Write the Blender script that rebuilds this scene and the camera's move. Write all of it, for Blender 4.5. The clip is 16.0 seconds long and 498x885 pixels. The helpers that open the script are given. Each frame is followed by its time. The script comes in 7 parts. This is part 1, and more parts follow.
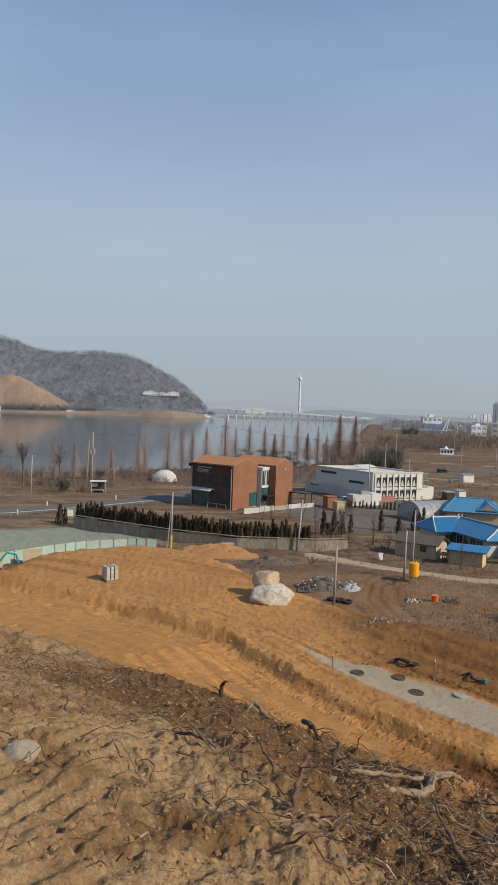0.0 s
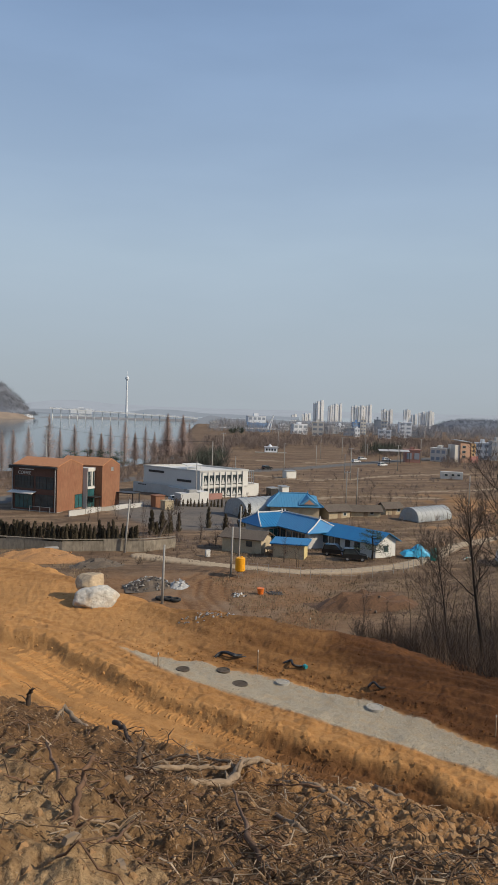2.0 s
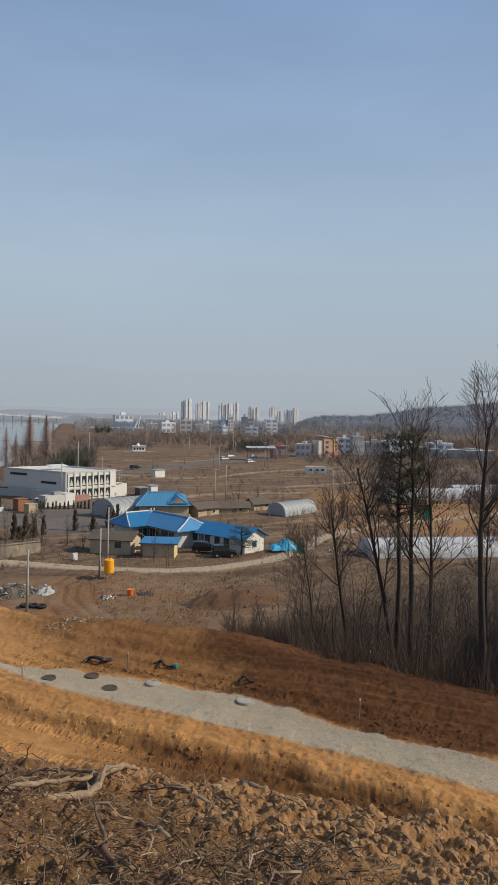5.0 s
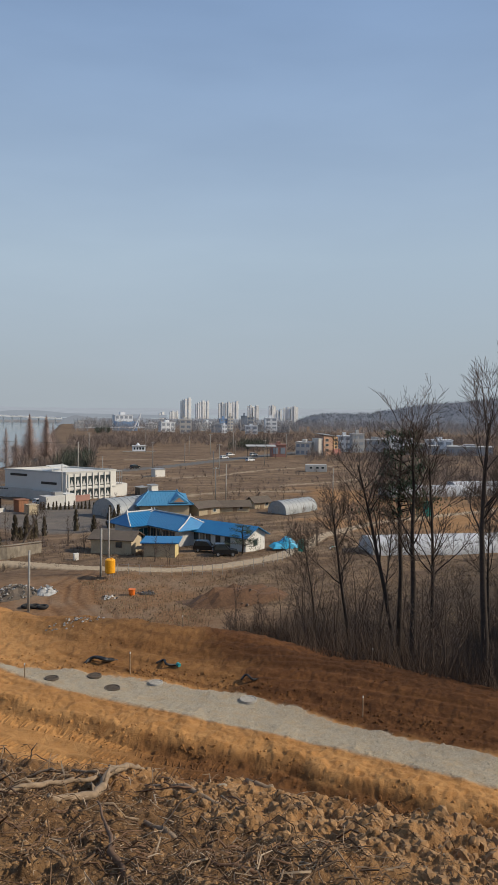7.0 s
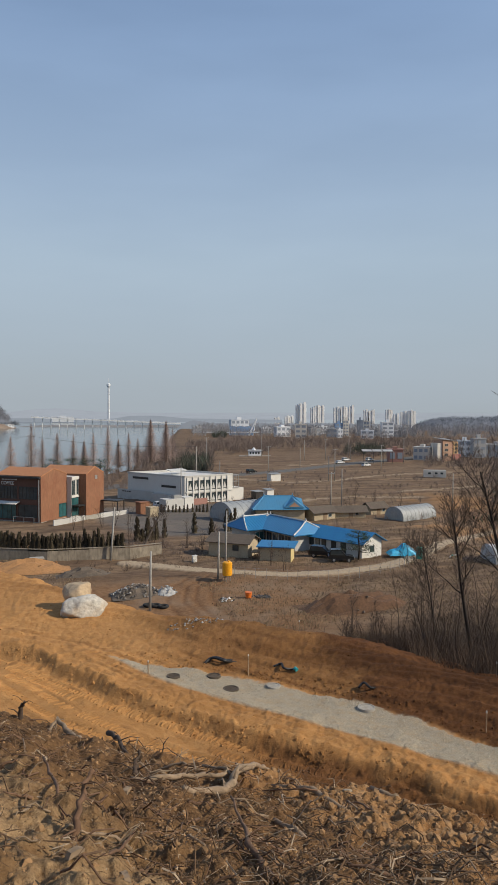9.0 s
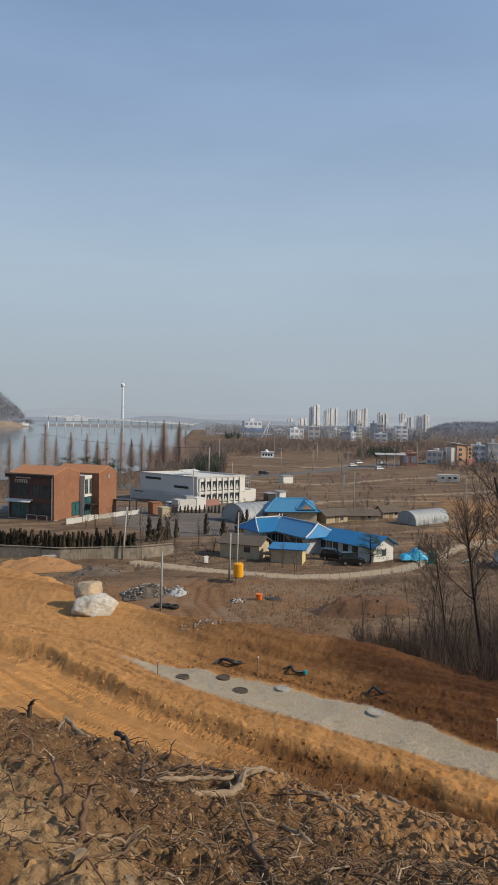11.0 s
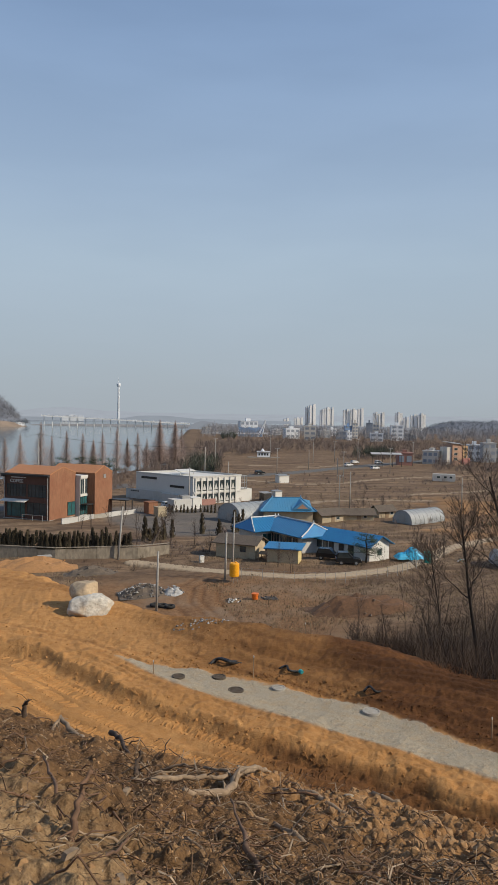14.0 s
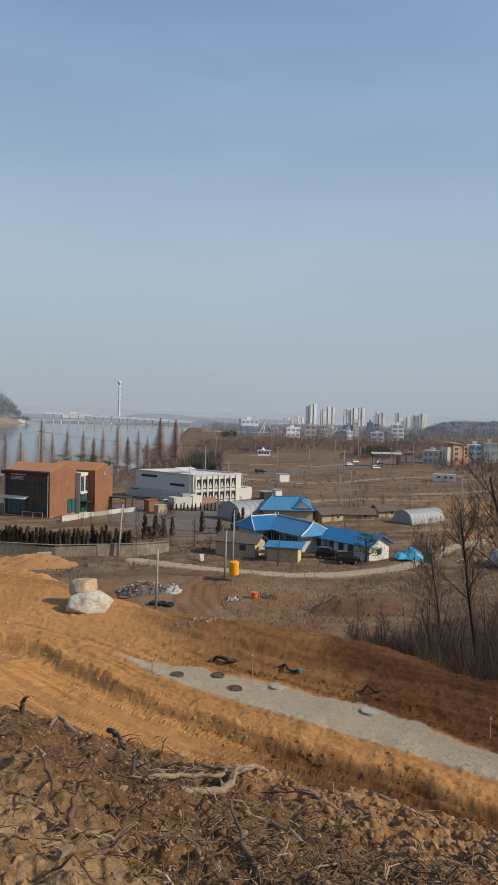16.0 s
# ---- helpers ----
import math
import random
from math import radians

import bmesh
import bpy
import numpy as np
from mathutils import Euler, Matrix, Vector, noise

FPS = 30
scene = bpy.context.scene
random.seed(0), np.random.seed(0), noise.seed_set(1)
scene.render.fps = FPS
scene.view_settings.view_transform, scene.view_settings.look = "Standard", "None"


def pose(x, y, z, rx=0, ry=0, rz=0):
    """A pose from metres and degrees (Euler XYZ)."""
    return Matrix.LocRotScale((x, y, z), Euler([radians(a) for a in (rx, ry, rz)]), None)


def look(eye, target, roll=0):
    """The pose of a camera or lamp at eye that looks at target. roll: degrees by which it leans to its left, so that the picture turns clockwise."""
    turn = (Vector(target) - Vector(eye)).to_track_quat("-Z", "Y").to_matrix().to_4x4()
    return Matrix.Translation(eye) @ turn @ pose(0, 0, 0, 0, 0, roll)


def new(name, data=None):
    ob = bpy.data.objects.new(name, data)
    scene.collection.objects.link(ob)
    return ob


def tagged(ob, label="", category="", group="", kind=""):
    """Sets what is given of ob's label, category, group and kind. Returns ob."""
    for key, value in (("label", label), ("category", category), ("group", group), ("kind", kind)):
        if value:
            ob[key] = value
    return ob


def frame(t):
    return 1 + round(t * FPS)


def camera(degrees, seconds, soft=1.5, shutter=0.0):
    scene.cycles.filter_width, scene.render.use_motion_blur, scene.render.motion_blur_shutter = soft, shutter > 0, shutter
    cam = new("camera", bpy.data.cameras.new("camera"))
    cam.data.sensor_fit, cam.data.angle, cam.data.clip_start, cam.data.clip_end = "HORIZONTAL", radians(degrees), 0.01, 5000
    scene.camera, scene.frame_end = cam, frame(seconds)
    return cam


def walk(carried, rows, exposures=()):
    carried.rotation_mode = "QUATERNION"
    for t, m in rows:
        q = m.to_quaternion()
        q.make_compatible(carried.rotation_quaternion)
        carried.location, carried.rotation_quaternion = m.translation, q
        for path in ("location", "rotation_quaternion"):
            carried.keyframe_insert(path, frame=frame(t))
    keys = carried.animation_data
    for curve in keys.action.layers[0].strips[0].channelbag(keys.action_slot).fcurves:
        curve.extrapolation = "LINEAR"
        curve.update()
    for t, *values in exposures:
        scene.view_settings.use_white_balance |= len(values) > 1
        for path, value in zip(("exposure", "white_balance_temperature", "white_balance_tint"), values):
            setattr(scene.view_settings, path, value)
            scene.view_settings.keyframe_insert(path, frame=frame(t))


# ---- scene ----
# ---------------------------------------------------------------- camera and walk
cam = camera(37.954, 16.0)
# seconds, eye x y z, yaw, pitch, roll
PATH = [
    (0.0, 0.000, 0.000, 24.000, -2.560, -2.969, 1.838),
    (0.5, 0.142, 0.107, 23.939, -5.617, -2.729, 2.470),
    (1.0, 0.219, 0.161, 23.894, -9.148, -2.736, 2.137),
    (1.5, 0.234, 0.195, 23.881, -11.340, -2.699, 1.953),
    (2.0, 0.293, 0.218, 23.857, -16.095, -2.576, 1.739),
    (2.5, 0.335, 0.240, 23.844, -20.046, -2.794, 1.429),
    (3.0, 0.368, 0.240, 23.838, -23.351, -2.905, 1.036),
    (3.5, 0.362, 0.256, 23.837, -24.579, -2.603, 1.463),
    (4.0, 0.390, 0.258, 23.837, -25.896, -2.378, 1.961),
    (6.5, 0.404, 0.265, 23.875, -26.585, -2.569, 0.517),
    (7.0, 0.401, 0.307, 23.834, -26.496, -2.565, 0.566),
    (7.5, 0.319, 0.254, 23.868, -21.292, -2.532, 0.334),
    (8.0, 0.243, 0.203, 23.900, -17.271, -2.452, 0.400),
    (8.5, 0.260, 0.230, 23.877, -17.327, -2.389, 0.283),
    (9.0, 0.246, 0.189, 23.893, -17.400, -2.264, 0.222),
    (9.5, 0.187, 0.192, 23.905, -17.226, -2.199, 0.493),
    (12.0, 0.301, 0.213, 23.894, -16.136, -2.106, 1.043),
    (12.5, 0.249, 0.200, 23.893, -16.312, -2.034, 0.888),
    (13.0, 0.271, 0.183, 23.896, -16.510, -2.150, 0.797),
    (13.5, 0.276, 0.196, 23.895, -16.562, -2.153, 0.933),
    (14.0, 0.280, 0.195, 23.898, -16.687, -2.175, 0.981),
    (14.5, 0.283, 0.207, 23.893, -16.686, -2.207, 1.149),
    (15.0, 0.284, 0.210, 23.892, -16.695, -2.249, 1.261),
    (15.5, 0.284, 0.183, 23.906, -16.685, -2.250, 1.218),
    (16.0, 0.290, 0.207, 23.892, -16.647, -2.283, 1.394),
]


def row_pose(x, y, z, yaw, pitch, roll):
    a, p = radians(yaw), radians(pitch)
    ahead = Vector((-math.sin(a) * math.cos(p), math.cos(a) * math.cos(p), math.sin(p)))
    eye = Vector((x, y, z))
    return look(eye, eye + ahead * 10, roll)


walk(cam, [(r[0], row_pose(*r[1:])) for r in PATH], exposures=[(0.0, 0.0), (16.0, 0.0)])

# ---------------------------------------------------------------- world and sun
SUN_AZ, SUN_EL = 122.0, 34.0          # degrees clockwise from +y, and above the horizon
world = bpy.data.worlds.new("sky")
scene.world = world
world.use_nodes = True
wn, wl = world.node_tree.nodes, world.node_tree.links
wn.clear()
w_out = wn.new("ShaderNodeOutputWorld")
w_bg = wn.new("ShaderNodeBackground")
sky = wn.new("ShaderNodeTexSky")
sky.sky_type = "NISHITA"
sky.sun_disc = False
sky.sun_elevation, sky.sun_rotation = radians(SUN_EL), radians(SUN_AZ)
sky.air_density, sky.dust_density, sky.ozone_density = 1.0, 1.6, 1.6
w_co = wn.new("ShaderNodeTexCoord")
w_sep = wn.new("ShaderNodeSeparateXYZ")
wl.new(w_co.outputs["Generated"], w_sep.inputs[0])
# pale haze that thickens towards the horizon, and thin high cloud
haze = wn.new("ShaderNodeValToRGB")
haze.color_ramp.elements[0].position, haze.color_ramp.elements[0].color = 0.0, (0.96, 0.96, 0.96, 1)
haze.color_ramp.elements[1].position, haze.color_ramp.elements[1].color = 0.62, (0.34, 0.34, 0.34, 1)
e = haze.color_ramp.elements.new(0.22)
e.color = (0.8, 0.8, 0.8, 1)
wl.new(w_sep.outputs["Z"], haze.inputs[0])
w_map = wn.new("ShaderNodeMapping")
w_map.inputs["Scale"].default_value = (1.6, 1.6, 7.0)
wl.new(w_co.outputs["Generated"], w_map.inputs[0])
w_noise = wn.new("ShaderNodeTexNoise")
w_noise.inputs["Scale"].default_value, w_noise.inputs["Detail"].default_value = 1.4, 4.0
wl.new(w_map.outputs[0], w_noise.inputs["Vector"])
w_cl = wn.new("ShaderNodeMapRange")
w_cl.inputs["From Min"].default_value, w_cl.inputs["From Max"].default_value = 0.4, 0.75
w_cl.inputs["To Min"].default_value, w_cl.inputs["To Max"].default_value = 0.0, 0.14
wl.new(w_noise.outputs[0], w_cl.inputs[0])
w_add = wn.new("ShaderNodeMath")
w_add.operation, w_add.use_clamp = "ADD", True
wl.new(haze.outputs[0], w_add.inputs[0])
wl.new(w_cl.outputs[0], w_add.inputs[1])
# haze colour: greyer and darker at the horizon, lighter above
hz_col = wn.new("ShaderNodeValToRGB")
hz_col.color_ramp.elements[0].position, hz_col.color_ramp.elements[0].color = 0.0, (0.382, 0.43, 0.472, 1)
hz_col.color_ramp.elements[1].position, hz_col.color_ramp.elements[1].color = 0.6, (0.295, 0.47, 0.80, 1)
e = hz_col.color_ramp.elements.new(0.20)
e.color = (0.427, 0.533, 0.64, 1)
wl.new(w_sep.outputs["Z"], hz_col.inputs[0])
w_str = wn.new("ShaderNodeVectorMath")
w_str.operation = "SCALE"
w_str.inputs["Scale"].default_value = 0.085
wl.new(sky.outputs[0], w_str.inputs[0])
w_mix = wn.new("ShaderNodeMixRGB")
wl.new(w_add.outputs[0], w_mix.inputs[0])
wl.new(w_str.outputs[0], w_mix.inputs[1])
wl.new(hz_col.outputs[0], w_mix.inputs[2])
wl.new(w_mix.outputs[0], w_bg.inputs["Color"])
w_bg.inputs["Strength"].default_value = 1.0
wl.new(w_bg.outputs[0], w_out.inputs[0])

sun_data = bpy.data.lights.new("sun", "SUN")
sun_data.energy, sun_data.angle, sun_data.color = 4.0, radians(1.0), (1.0, 0.885, 0.715)
sun = new("sun", sun_data)
sx = math.sin(radians(SUN_AZ)) * math.cos(radians(SUN_EL))
sy = math.cos(radians(SUN_AZ)) * math.cos(radians(SUN_EL))
sun.matrix_world = look((60 + sx, -60 + sy, 90 + math.sin(radians(SUN_EL))), (60, -60, 90))


# ---------------------------------------------------------------- materials
def nodes_of(name):
    m = bpy.data.materials.new(name)
    m.use_nodes = True
    nt = m.node_tree
    return m, nt.nodes, nt.links, nt.nodes["Principled BSDF"]


def noise_node(n, l, scale, detail=4.0, rough=0.55, stretch=None, co=None):
    if co is None:
        co = n.new("ShaderNodeNewGeometry").outputs["Position"]
    if stretch:
        mp = n.new("ShaderNodeMapping")
        mp.inputs["Scale"].default_value = stretch
        l.new(co, mp.inputs[0])
        co = mp.outputs[0]
    t = n.new("ShaderNodeTexNoise")
    t.inputs["Scale"].default_value, t.inputs["Detail"].default_value, t.inputs["Roughness"].default_value = scale, detail, rough
    l.new(co, t.inputs["Vector"])
    return t.outputs[0]


def ramp(n, l, fac, lo, hi, a, b):
    r = n.new("ShaderNodeValToRGB")
    r.color_ramp.elements[0].position, r.color_ramp.elements[1].position = lo, hi
    r.color_ramp.elements[0].color, r.color_ramp.elements[1].color = (*a, 1), (*b, 1)
    l.new(fac, r.inputs[0])
    return r.outputs[0]


def mixed(n, l, fac, a, b, mode="MIX"):
    m = n.new("ShaderNodeMixRGB")
    m.blend_type = mode
    for k, v in enumerate((fac, a, b)):
        if isinstance(v, (int, float)):
            m.inputs[k].default_value = v
        elif isinstance(v, tuple):
            m.inputs[k].default_value = (*v, 1)
        else:
            l.new(v, m.inputs[k])
    return m.outputs[0]


def bumped(n, l, b, height, strength, dist):
    k = n.new("ShaderNodeBump")
    k.inputs["Strength"].default_value, k.inputs["Distance"].default_value = strength, dist
    l.new(height, k.inputs["Height"])
    l.new(k.outputs[0], b.inputs["Normal"])


def mat(name, col, rough=0.85, metal=0.0, fine=8.0, large=0.6, amount=0.25, bump=0.3, dist=0.02, stretch=None, dirt=None, per_object=0.0):
    """A worn surface: grain and large stains around one colour."""
    m, n, l, b = nodes_of(name)
    c1 = tuple(max(0.0, v * (1 - amount)) for v in col)
    c2 = tuple(min(1.0, v * (1 + amount)) for v in col)
    f = noise_node(n, l, fine, 5.0, 0.6, stretch)
    c = ramp(n, l, f, 0.3, 0.7, c1, c2)
    g = noise_node(n, l, large, 3.0, 0.6)
    d = dirt or tuple(v * 0.62 for v in col)
    s = ramp(n, l, g, 0.45, 0.72, (0, 0, 0), (0.55, 0.55, 0.55))
    c = mixed(n, l, s, c, d)
    if per_object:
        o = n.new("ShaderNodeObjectInfo").outputs["Random"]
        c = mixed(n, l, 1.0, c, ramp(n, l, o, 0, 1, (1 - per_object,) * 3, (1.0,) * 3), "MULTIPLY")
    l.new(c, b.inputs["Base Color"])
    b.inputs["Roughness"].default_value, b.inputs["Metallic"].default_value = rough, metal
    if bump:
        bumped(n, l, b, f, bump, dist)
    return m


def glass_mat(name, col, rough=0.06):
    m, n, l, b = nodes_of(name)
    f = noise_node(n, l, 0.7, 2.0)
    l.new(ramp(n, l, f, 0.3, 0.7, tuple(v * 0.7 for v in col), tuple(v * 1.3 for v in col)), b.inputs["Base Color"])
    b.inputs["Roughness"].default_value = rough
    b.inputs["Specular IOR Level"].default_value = 0.7
    return m


def ground_mat():
    m, n, l, b = nodes_of("earth")

    def attr(name):
        a = n.new("ShaderNodeAttribute")
        a.attribute_name = name
        return a.outputs["Fac"]
    fine = noise_node(n, l, 22.0, 6.0, 0.7)
    lumps = noise_node(n, l, 6.5, 5.0, 0.7)
    mid = noise_node(n, l, 2.2, 6.0, 0.65)
    big = noise_node(n, l, 0.16, 5.0, 0.6)
    strips = noise_node(n, l, 0.11, 5.0, 0.62, (0.35, 2.4, 1.0))
    # dry winter fields: brown earth and straw in long strips
    field = ramp(n, l, strips, 0.41, 0.62, (0.115, 0.074, 0.046), (0.29, 0.20, 0.125))
    field = mixed(n, l, ramp(n, l, mid, 0.42, 0.62, (0, 0, 0), (0.6, 0.6, 0.6)), field, (0.15, 0.10, 0.065))
    field = mixed(n, l, ramp(n, l, big, 0.55, 0.68, (0, 0, 0), (0.5, 0.5, 0.5)), field, (0.31, 0.20, 0.11))
    dull = noise_node(n, l, 0.035, 5.0, 0.65, (0.6, 1.6, 1.0))
    field = mixed(n, l, ramp(n, l, dull, 0.48, 0.62, (0, 0, 0), (0.5, 0.5, 0.5)), field, (0.125, 0.08, 0.054))
    # decomposed granite, orange and sandy
    oran = ramp(n, l, mid, 0.3, 0.72, (0.345, 0.155, 0.048), (0.53, 0.288, 0.108))
    oran = mixed(n, l, ramp(n, l, big, 0.35, 0.7, (0, 0, 0), (0.75, 0.75, 0.75)), oran, (0.36, 0.178, 0.060))
    oran = mixed(n, l, ramp(n, l, fine, 0.5, 0.8, (0, 0, 0), (0.5, 0.5, 0.5)), oran, (0.52, 0.32, 0.15))
    # stripped topsoil of the bank: grey-tan sand and dark litter
    patch = noise_node(n, l, 0.75, 6.0, 0.7)
    bank = ramp(n, l, fine, 0.3, 0.75, (0.21, 0.128, 0.062), (0.47, 0.325, 0.175))
    grit = noise_node(n, l, 75.0, 4.0, 0.75)
    bank = mixed(n, l, ramp(n, l, grit, 0.5, 0.66, (0, 0, 0), (0.7, 0.7, 0.7)), bank, (0.13, 0.075, 0.036))
    bank = mixed(n, l, ramp(n, l, patch, 0.46, 0.60, (0, 0, 0), (0.85, 0.85, 0.85)), bank, mixed(n, l, fine, (0.085, 0.044, 0.018), (0.215, 0.118, 0.05)))
    mud = ramp(n, l, mid, 0.3, 0.7, (0.14, 0.074, 0.037), (0.27, 0.155, 0.08))
    mud = mixed(n, l, ramp(n, l, big, 0.45, 0.65, (0, 0, 0), (0.6, 0.6, 0.6)), mud, (0.24, 0.175, 0.12))
    brown = ramp(n, l, mid, 0.3, 0.72, (0.075, 0.030, 0.011), (0.155, 0.068, 0.025))
    damp_shade = ramp(n, l, mid, 0.3, 0.72, (0.15, 0.062, 0.019), (0.30, 0.145, 0.052))
    damp_shade = mixed(n, l, attr("brown"), damp_shade, (0.058, 0.024, 0.009))
    litter = ramp(n, l, mid, 0.3, 0.7, (0.045, 0.031, 0.022), (0.11, 0.078, 0.05))
    gravel = ramp(n, l, fine, 0.3, 0.75, (0.22, 0.187, 0.135), (0.49, 0.425, 0.32))
    gravel = mixed(n, l, ramp(n, l, mid, 0.45, 0.66, (0, 0, 0), (0.65, 0.65, 0.65)), gravel, (0.36, 0.26, 0.15))
    grain_ = noise_node(n, l, 0.9, 6.0, 0.75, (0.5, 1.5, 1.0))
    field = mixed(n, l, ramp(n, l, grain_, 0.5, 0.62, (0, 0, 0), (0.75, 0.75, 0.75)), field, (0.085, 0.056, 0.036))
    asphalt = ramp(n, l, fine, 0.3, 0.7, (0.10, 0.098, 0.094), (0.17, 0.165, 0.155))
    concrete = ramp(n, l, mid, 0.3, 0.7, (0.33, 0.25, 0.165), (0.45, 0.36, 0.25))
    humus = ramp(n, l, fine, 0.3, 0.75, (0.07, 0.036, 0.016), (0.20, 0.112, 0.052))
    humus = mixed(n, l, ramp(n, l, lumps, 0.55, 0.75, (0, 0, 0), (0.6, 0.6, 0.6)), humus, (0.29, 0.18, 0.09))
    c = field
    loam = ramp(n, l, lumps, 0.3, 0.72, (0.155, 0.072, 0.027), (0.39, 0.215, 0.09))
    net = ramp(n, l, mid, 0.3, 0.7, (0.20, 0.215, 0.16), (0.31, 0.32, 0.25))
    for key, layer in (("net", net), ("mud", mud), ("litter", litter), ("orange", oran), ("brown", brown), ("damp_shade", damp_shade), ("bank", bank), ("humus", humus), ("loam", loam), ("asphalt", asphalt), ("lane", concrete), ("gravel", gravel)):
        c = mixed(n, l, attr(key), c, layer)
    l.new(c, b.inputs["Base Color"])
    b.inputs["Roughness"].default_value = 0.95
    b.inputs["Specular IOR Level"].default_value = 0.15
    h = mixed(n, l, 0.5, mixed(n, l, 0.5, fine, mid), lumps)
    bumped(n, l, b, h, 0.9, 0.09)
    return m


EARTH = ground_mat()


# ---------------------------------------------------------------- mesh helpers
class Shape:
    """Collects vertices and faces of one part."""

    def __init__(self):
        self.v, self.f = [], []

    def add(self, verts, faces, m=None):
        k = len(self.v)
        self.v += [tuple(m @ Vector(p)) if m else tuple(p) for p in verts]
        self.f += [tuple(k + i for i in f) for f in faces]
        return self

    def box(self, x0, y0, z0, x1, y1, z1, m=None):
        p = [(x, y, z) for z in (z0, z1) for y in (y0, y1) for x in (x0, x1)]
        return self.add(p, [(0, 2, 3, 1), (4, 5, 7, 6), (0, 1, 5, 4), (2, 6, 7, 3), (0, 4, 6, 2), (1, 3, 7, 5)], m)

    def tube(self, path, radii, n=6, cap=True, flat=1.0):
        k = len(self.v)
        path = [Vector(p) for p in path]
        if not isinstance(radii, (list, tuple)):
            radii = [radii] * len(path)
        for i, p in enumerate(path):
            d = (path[min(i + 1, len(path) - 1)] - path[max(i - 1, 0)]).normalized()
            a = d.cross(Vector((0.31, 0.2, 0.93)) if abs(d.z) < 0.9 else Vector((1, 0, 0))).normalized()
            c = d.cross(a)
            for j in range(n):
                w = 2 * math.pi * j / n
                self.v.append(tuple(p + radii[i] * (math.cos(w) * a + flat * math.sin(w) * c)))
        for i in range(len(path) - 1):
            for j in range(n):
                q = k + i * n
                self.f.append((q + j, q + (j + 1) % n, q + n + (j + 1) % n, q + n + j))
        if cap:
            self.f.append(tuple(k + j for j in range(n))[::-1])
            self.f.append(tuple(k + (len(path) - 1) * n + j for j in range(n)))
        return self

    def prism(self, outline, y0, y1, m=None):
        """An outline in x, z pushed from y0 to y1."""
        n = len(outline)
        p = [(x, y0, z) for x, z in outline] + [(x, y1, z) for x, z in outline]
        f = [tuple(range(n)), tuple(range(2 * n - 1, n - 1, -1))]
        f += [(i, n + i, n + (i + 1) % n, (i + 1) % n) for i in range(n)]
        return self.add(p, f, m)

    def slab(self, quad, thick):
        """A sheet over four corners, thickened downwards."""
        q = [Vector(p) for p in quad]
        nrm = (q[1] - q[0]).cross(q[2] - q[0]).normalized()
        if nrm.z < 0:
            nrm = -nrm
        low = [p - nrm * thick for p in q]
        return self.add(q + low, [(0, 1, 2, 3), (7, 6, 5, 4), (0, 4, 5, 1), (1, 5, 6, 2), (2, 6, 7, 3), (3, 7, 4, 0)])

    def mesh(self, name, material, smooth=False):
        me = bpy.data.meshes.new(name)
        me.from_pydata(self.v, [], self.f)
        bm = bmesh.new()
        bm.from_mesh(me)
        bmesh.ops.recalc_face_normals(bm, faces=bm.faces)
        bm.to_mesh(me)
        bm.free()
        if material:
            me.materials.append(material)
        if smooth:
            me.polygons.foreach_set("use_smooth", [True] * len(me.polygons))
        return me


def thing(name, label, category, at=(0, 0, 0), turn=0.0, group="", kind=""):
    ob = new(name)
    ob.matrix_world = pose(*at, 0, 0, turn)
    return tagged(ob, label, category, group, kind)


def part(name, shape, material, parent, label="", smooth=False):
    ob = new(name, shape.mesh(name, material, smooth) if isinstance(shape, Shape) else shape)
    ob.parent = parent
    if label:
        ob["label"] = label
    return ob


def solo(name, shape, material, label, category, at=(0, 0, 0), turn=0.0, group="", kind="", smooth=False):
    ob = new(name, shape.mesh(name, material, smooth))
    ob.matrix_world = pose(*at, 0, 0, turn)
    return tagged(ob, label, category, group, kind)


# ---------------------------------------------------------------- lie of the land
def smooth_step(a, b, v):
    k = np.clip((v - a) / (b - a), 0, 1)
    return k * k * (3 - 2 * k)


def lattice(x, y, seed):
    h = (x.astype(np.int64) * 374761393 + y.astype(np.int64) * 668265263 + seed * 1274126177) & 0xFFFFFFFF
    h = ((h ^ (h >> 13)) * 1274126177) & 0xFFFFFFFF
    return ((h ^ (h >> 16)) & 0xFFFF) / 65535.0


def value_noise(x, y, seed=0):
    xi, yi = np.floor(x), np.floor(y)
    u, v = x - xi, y - yi
    u, v = u * u * (3 - 2 * u), v * v * (3 - 2 * v)
    a, b = lattice(xi, yi, seed), lattice(xi + 1, yi, seed)
    c, d = lattice(xi, yi + 1, seed), lattice(xi + 1, yi + 1, seed)
    return (a * (1 - u) + b * u) * (1 - v) + (c * (1 - u) + d * u) * v - 0.5


def fbm(x, y, octaves=4, seed=0):
    s, a = 0, 1.0
    for k in range(octaves):
        s = s + a * value_noise(x * 2 ** k + 17.3 * k, y * 2 ** k - 9.1 * k, seed + k)
        a *= 0.5
    return s


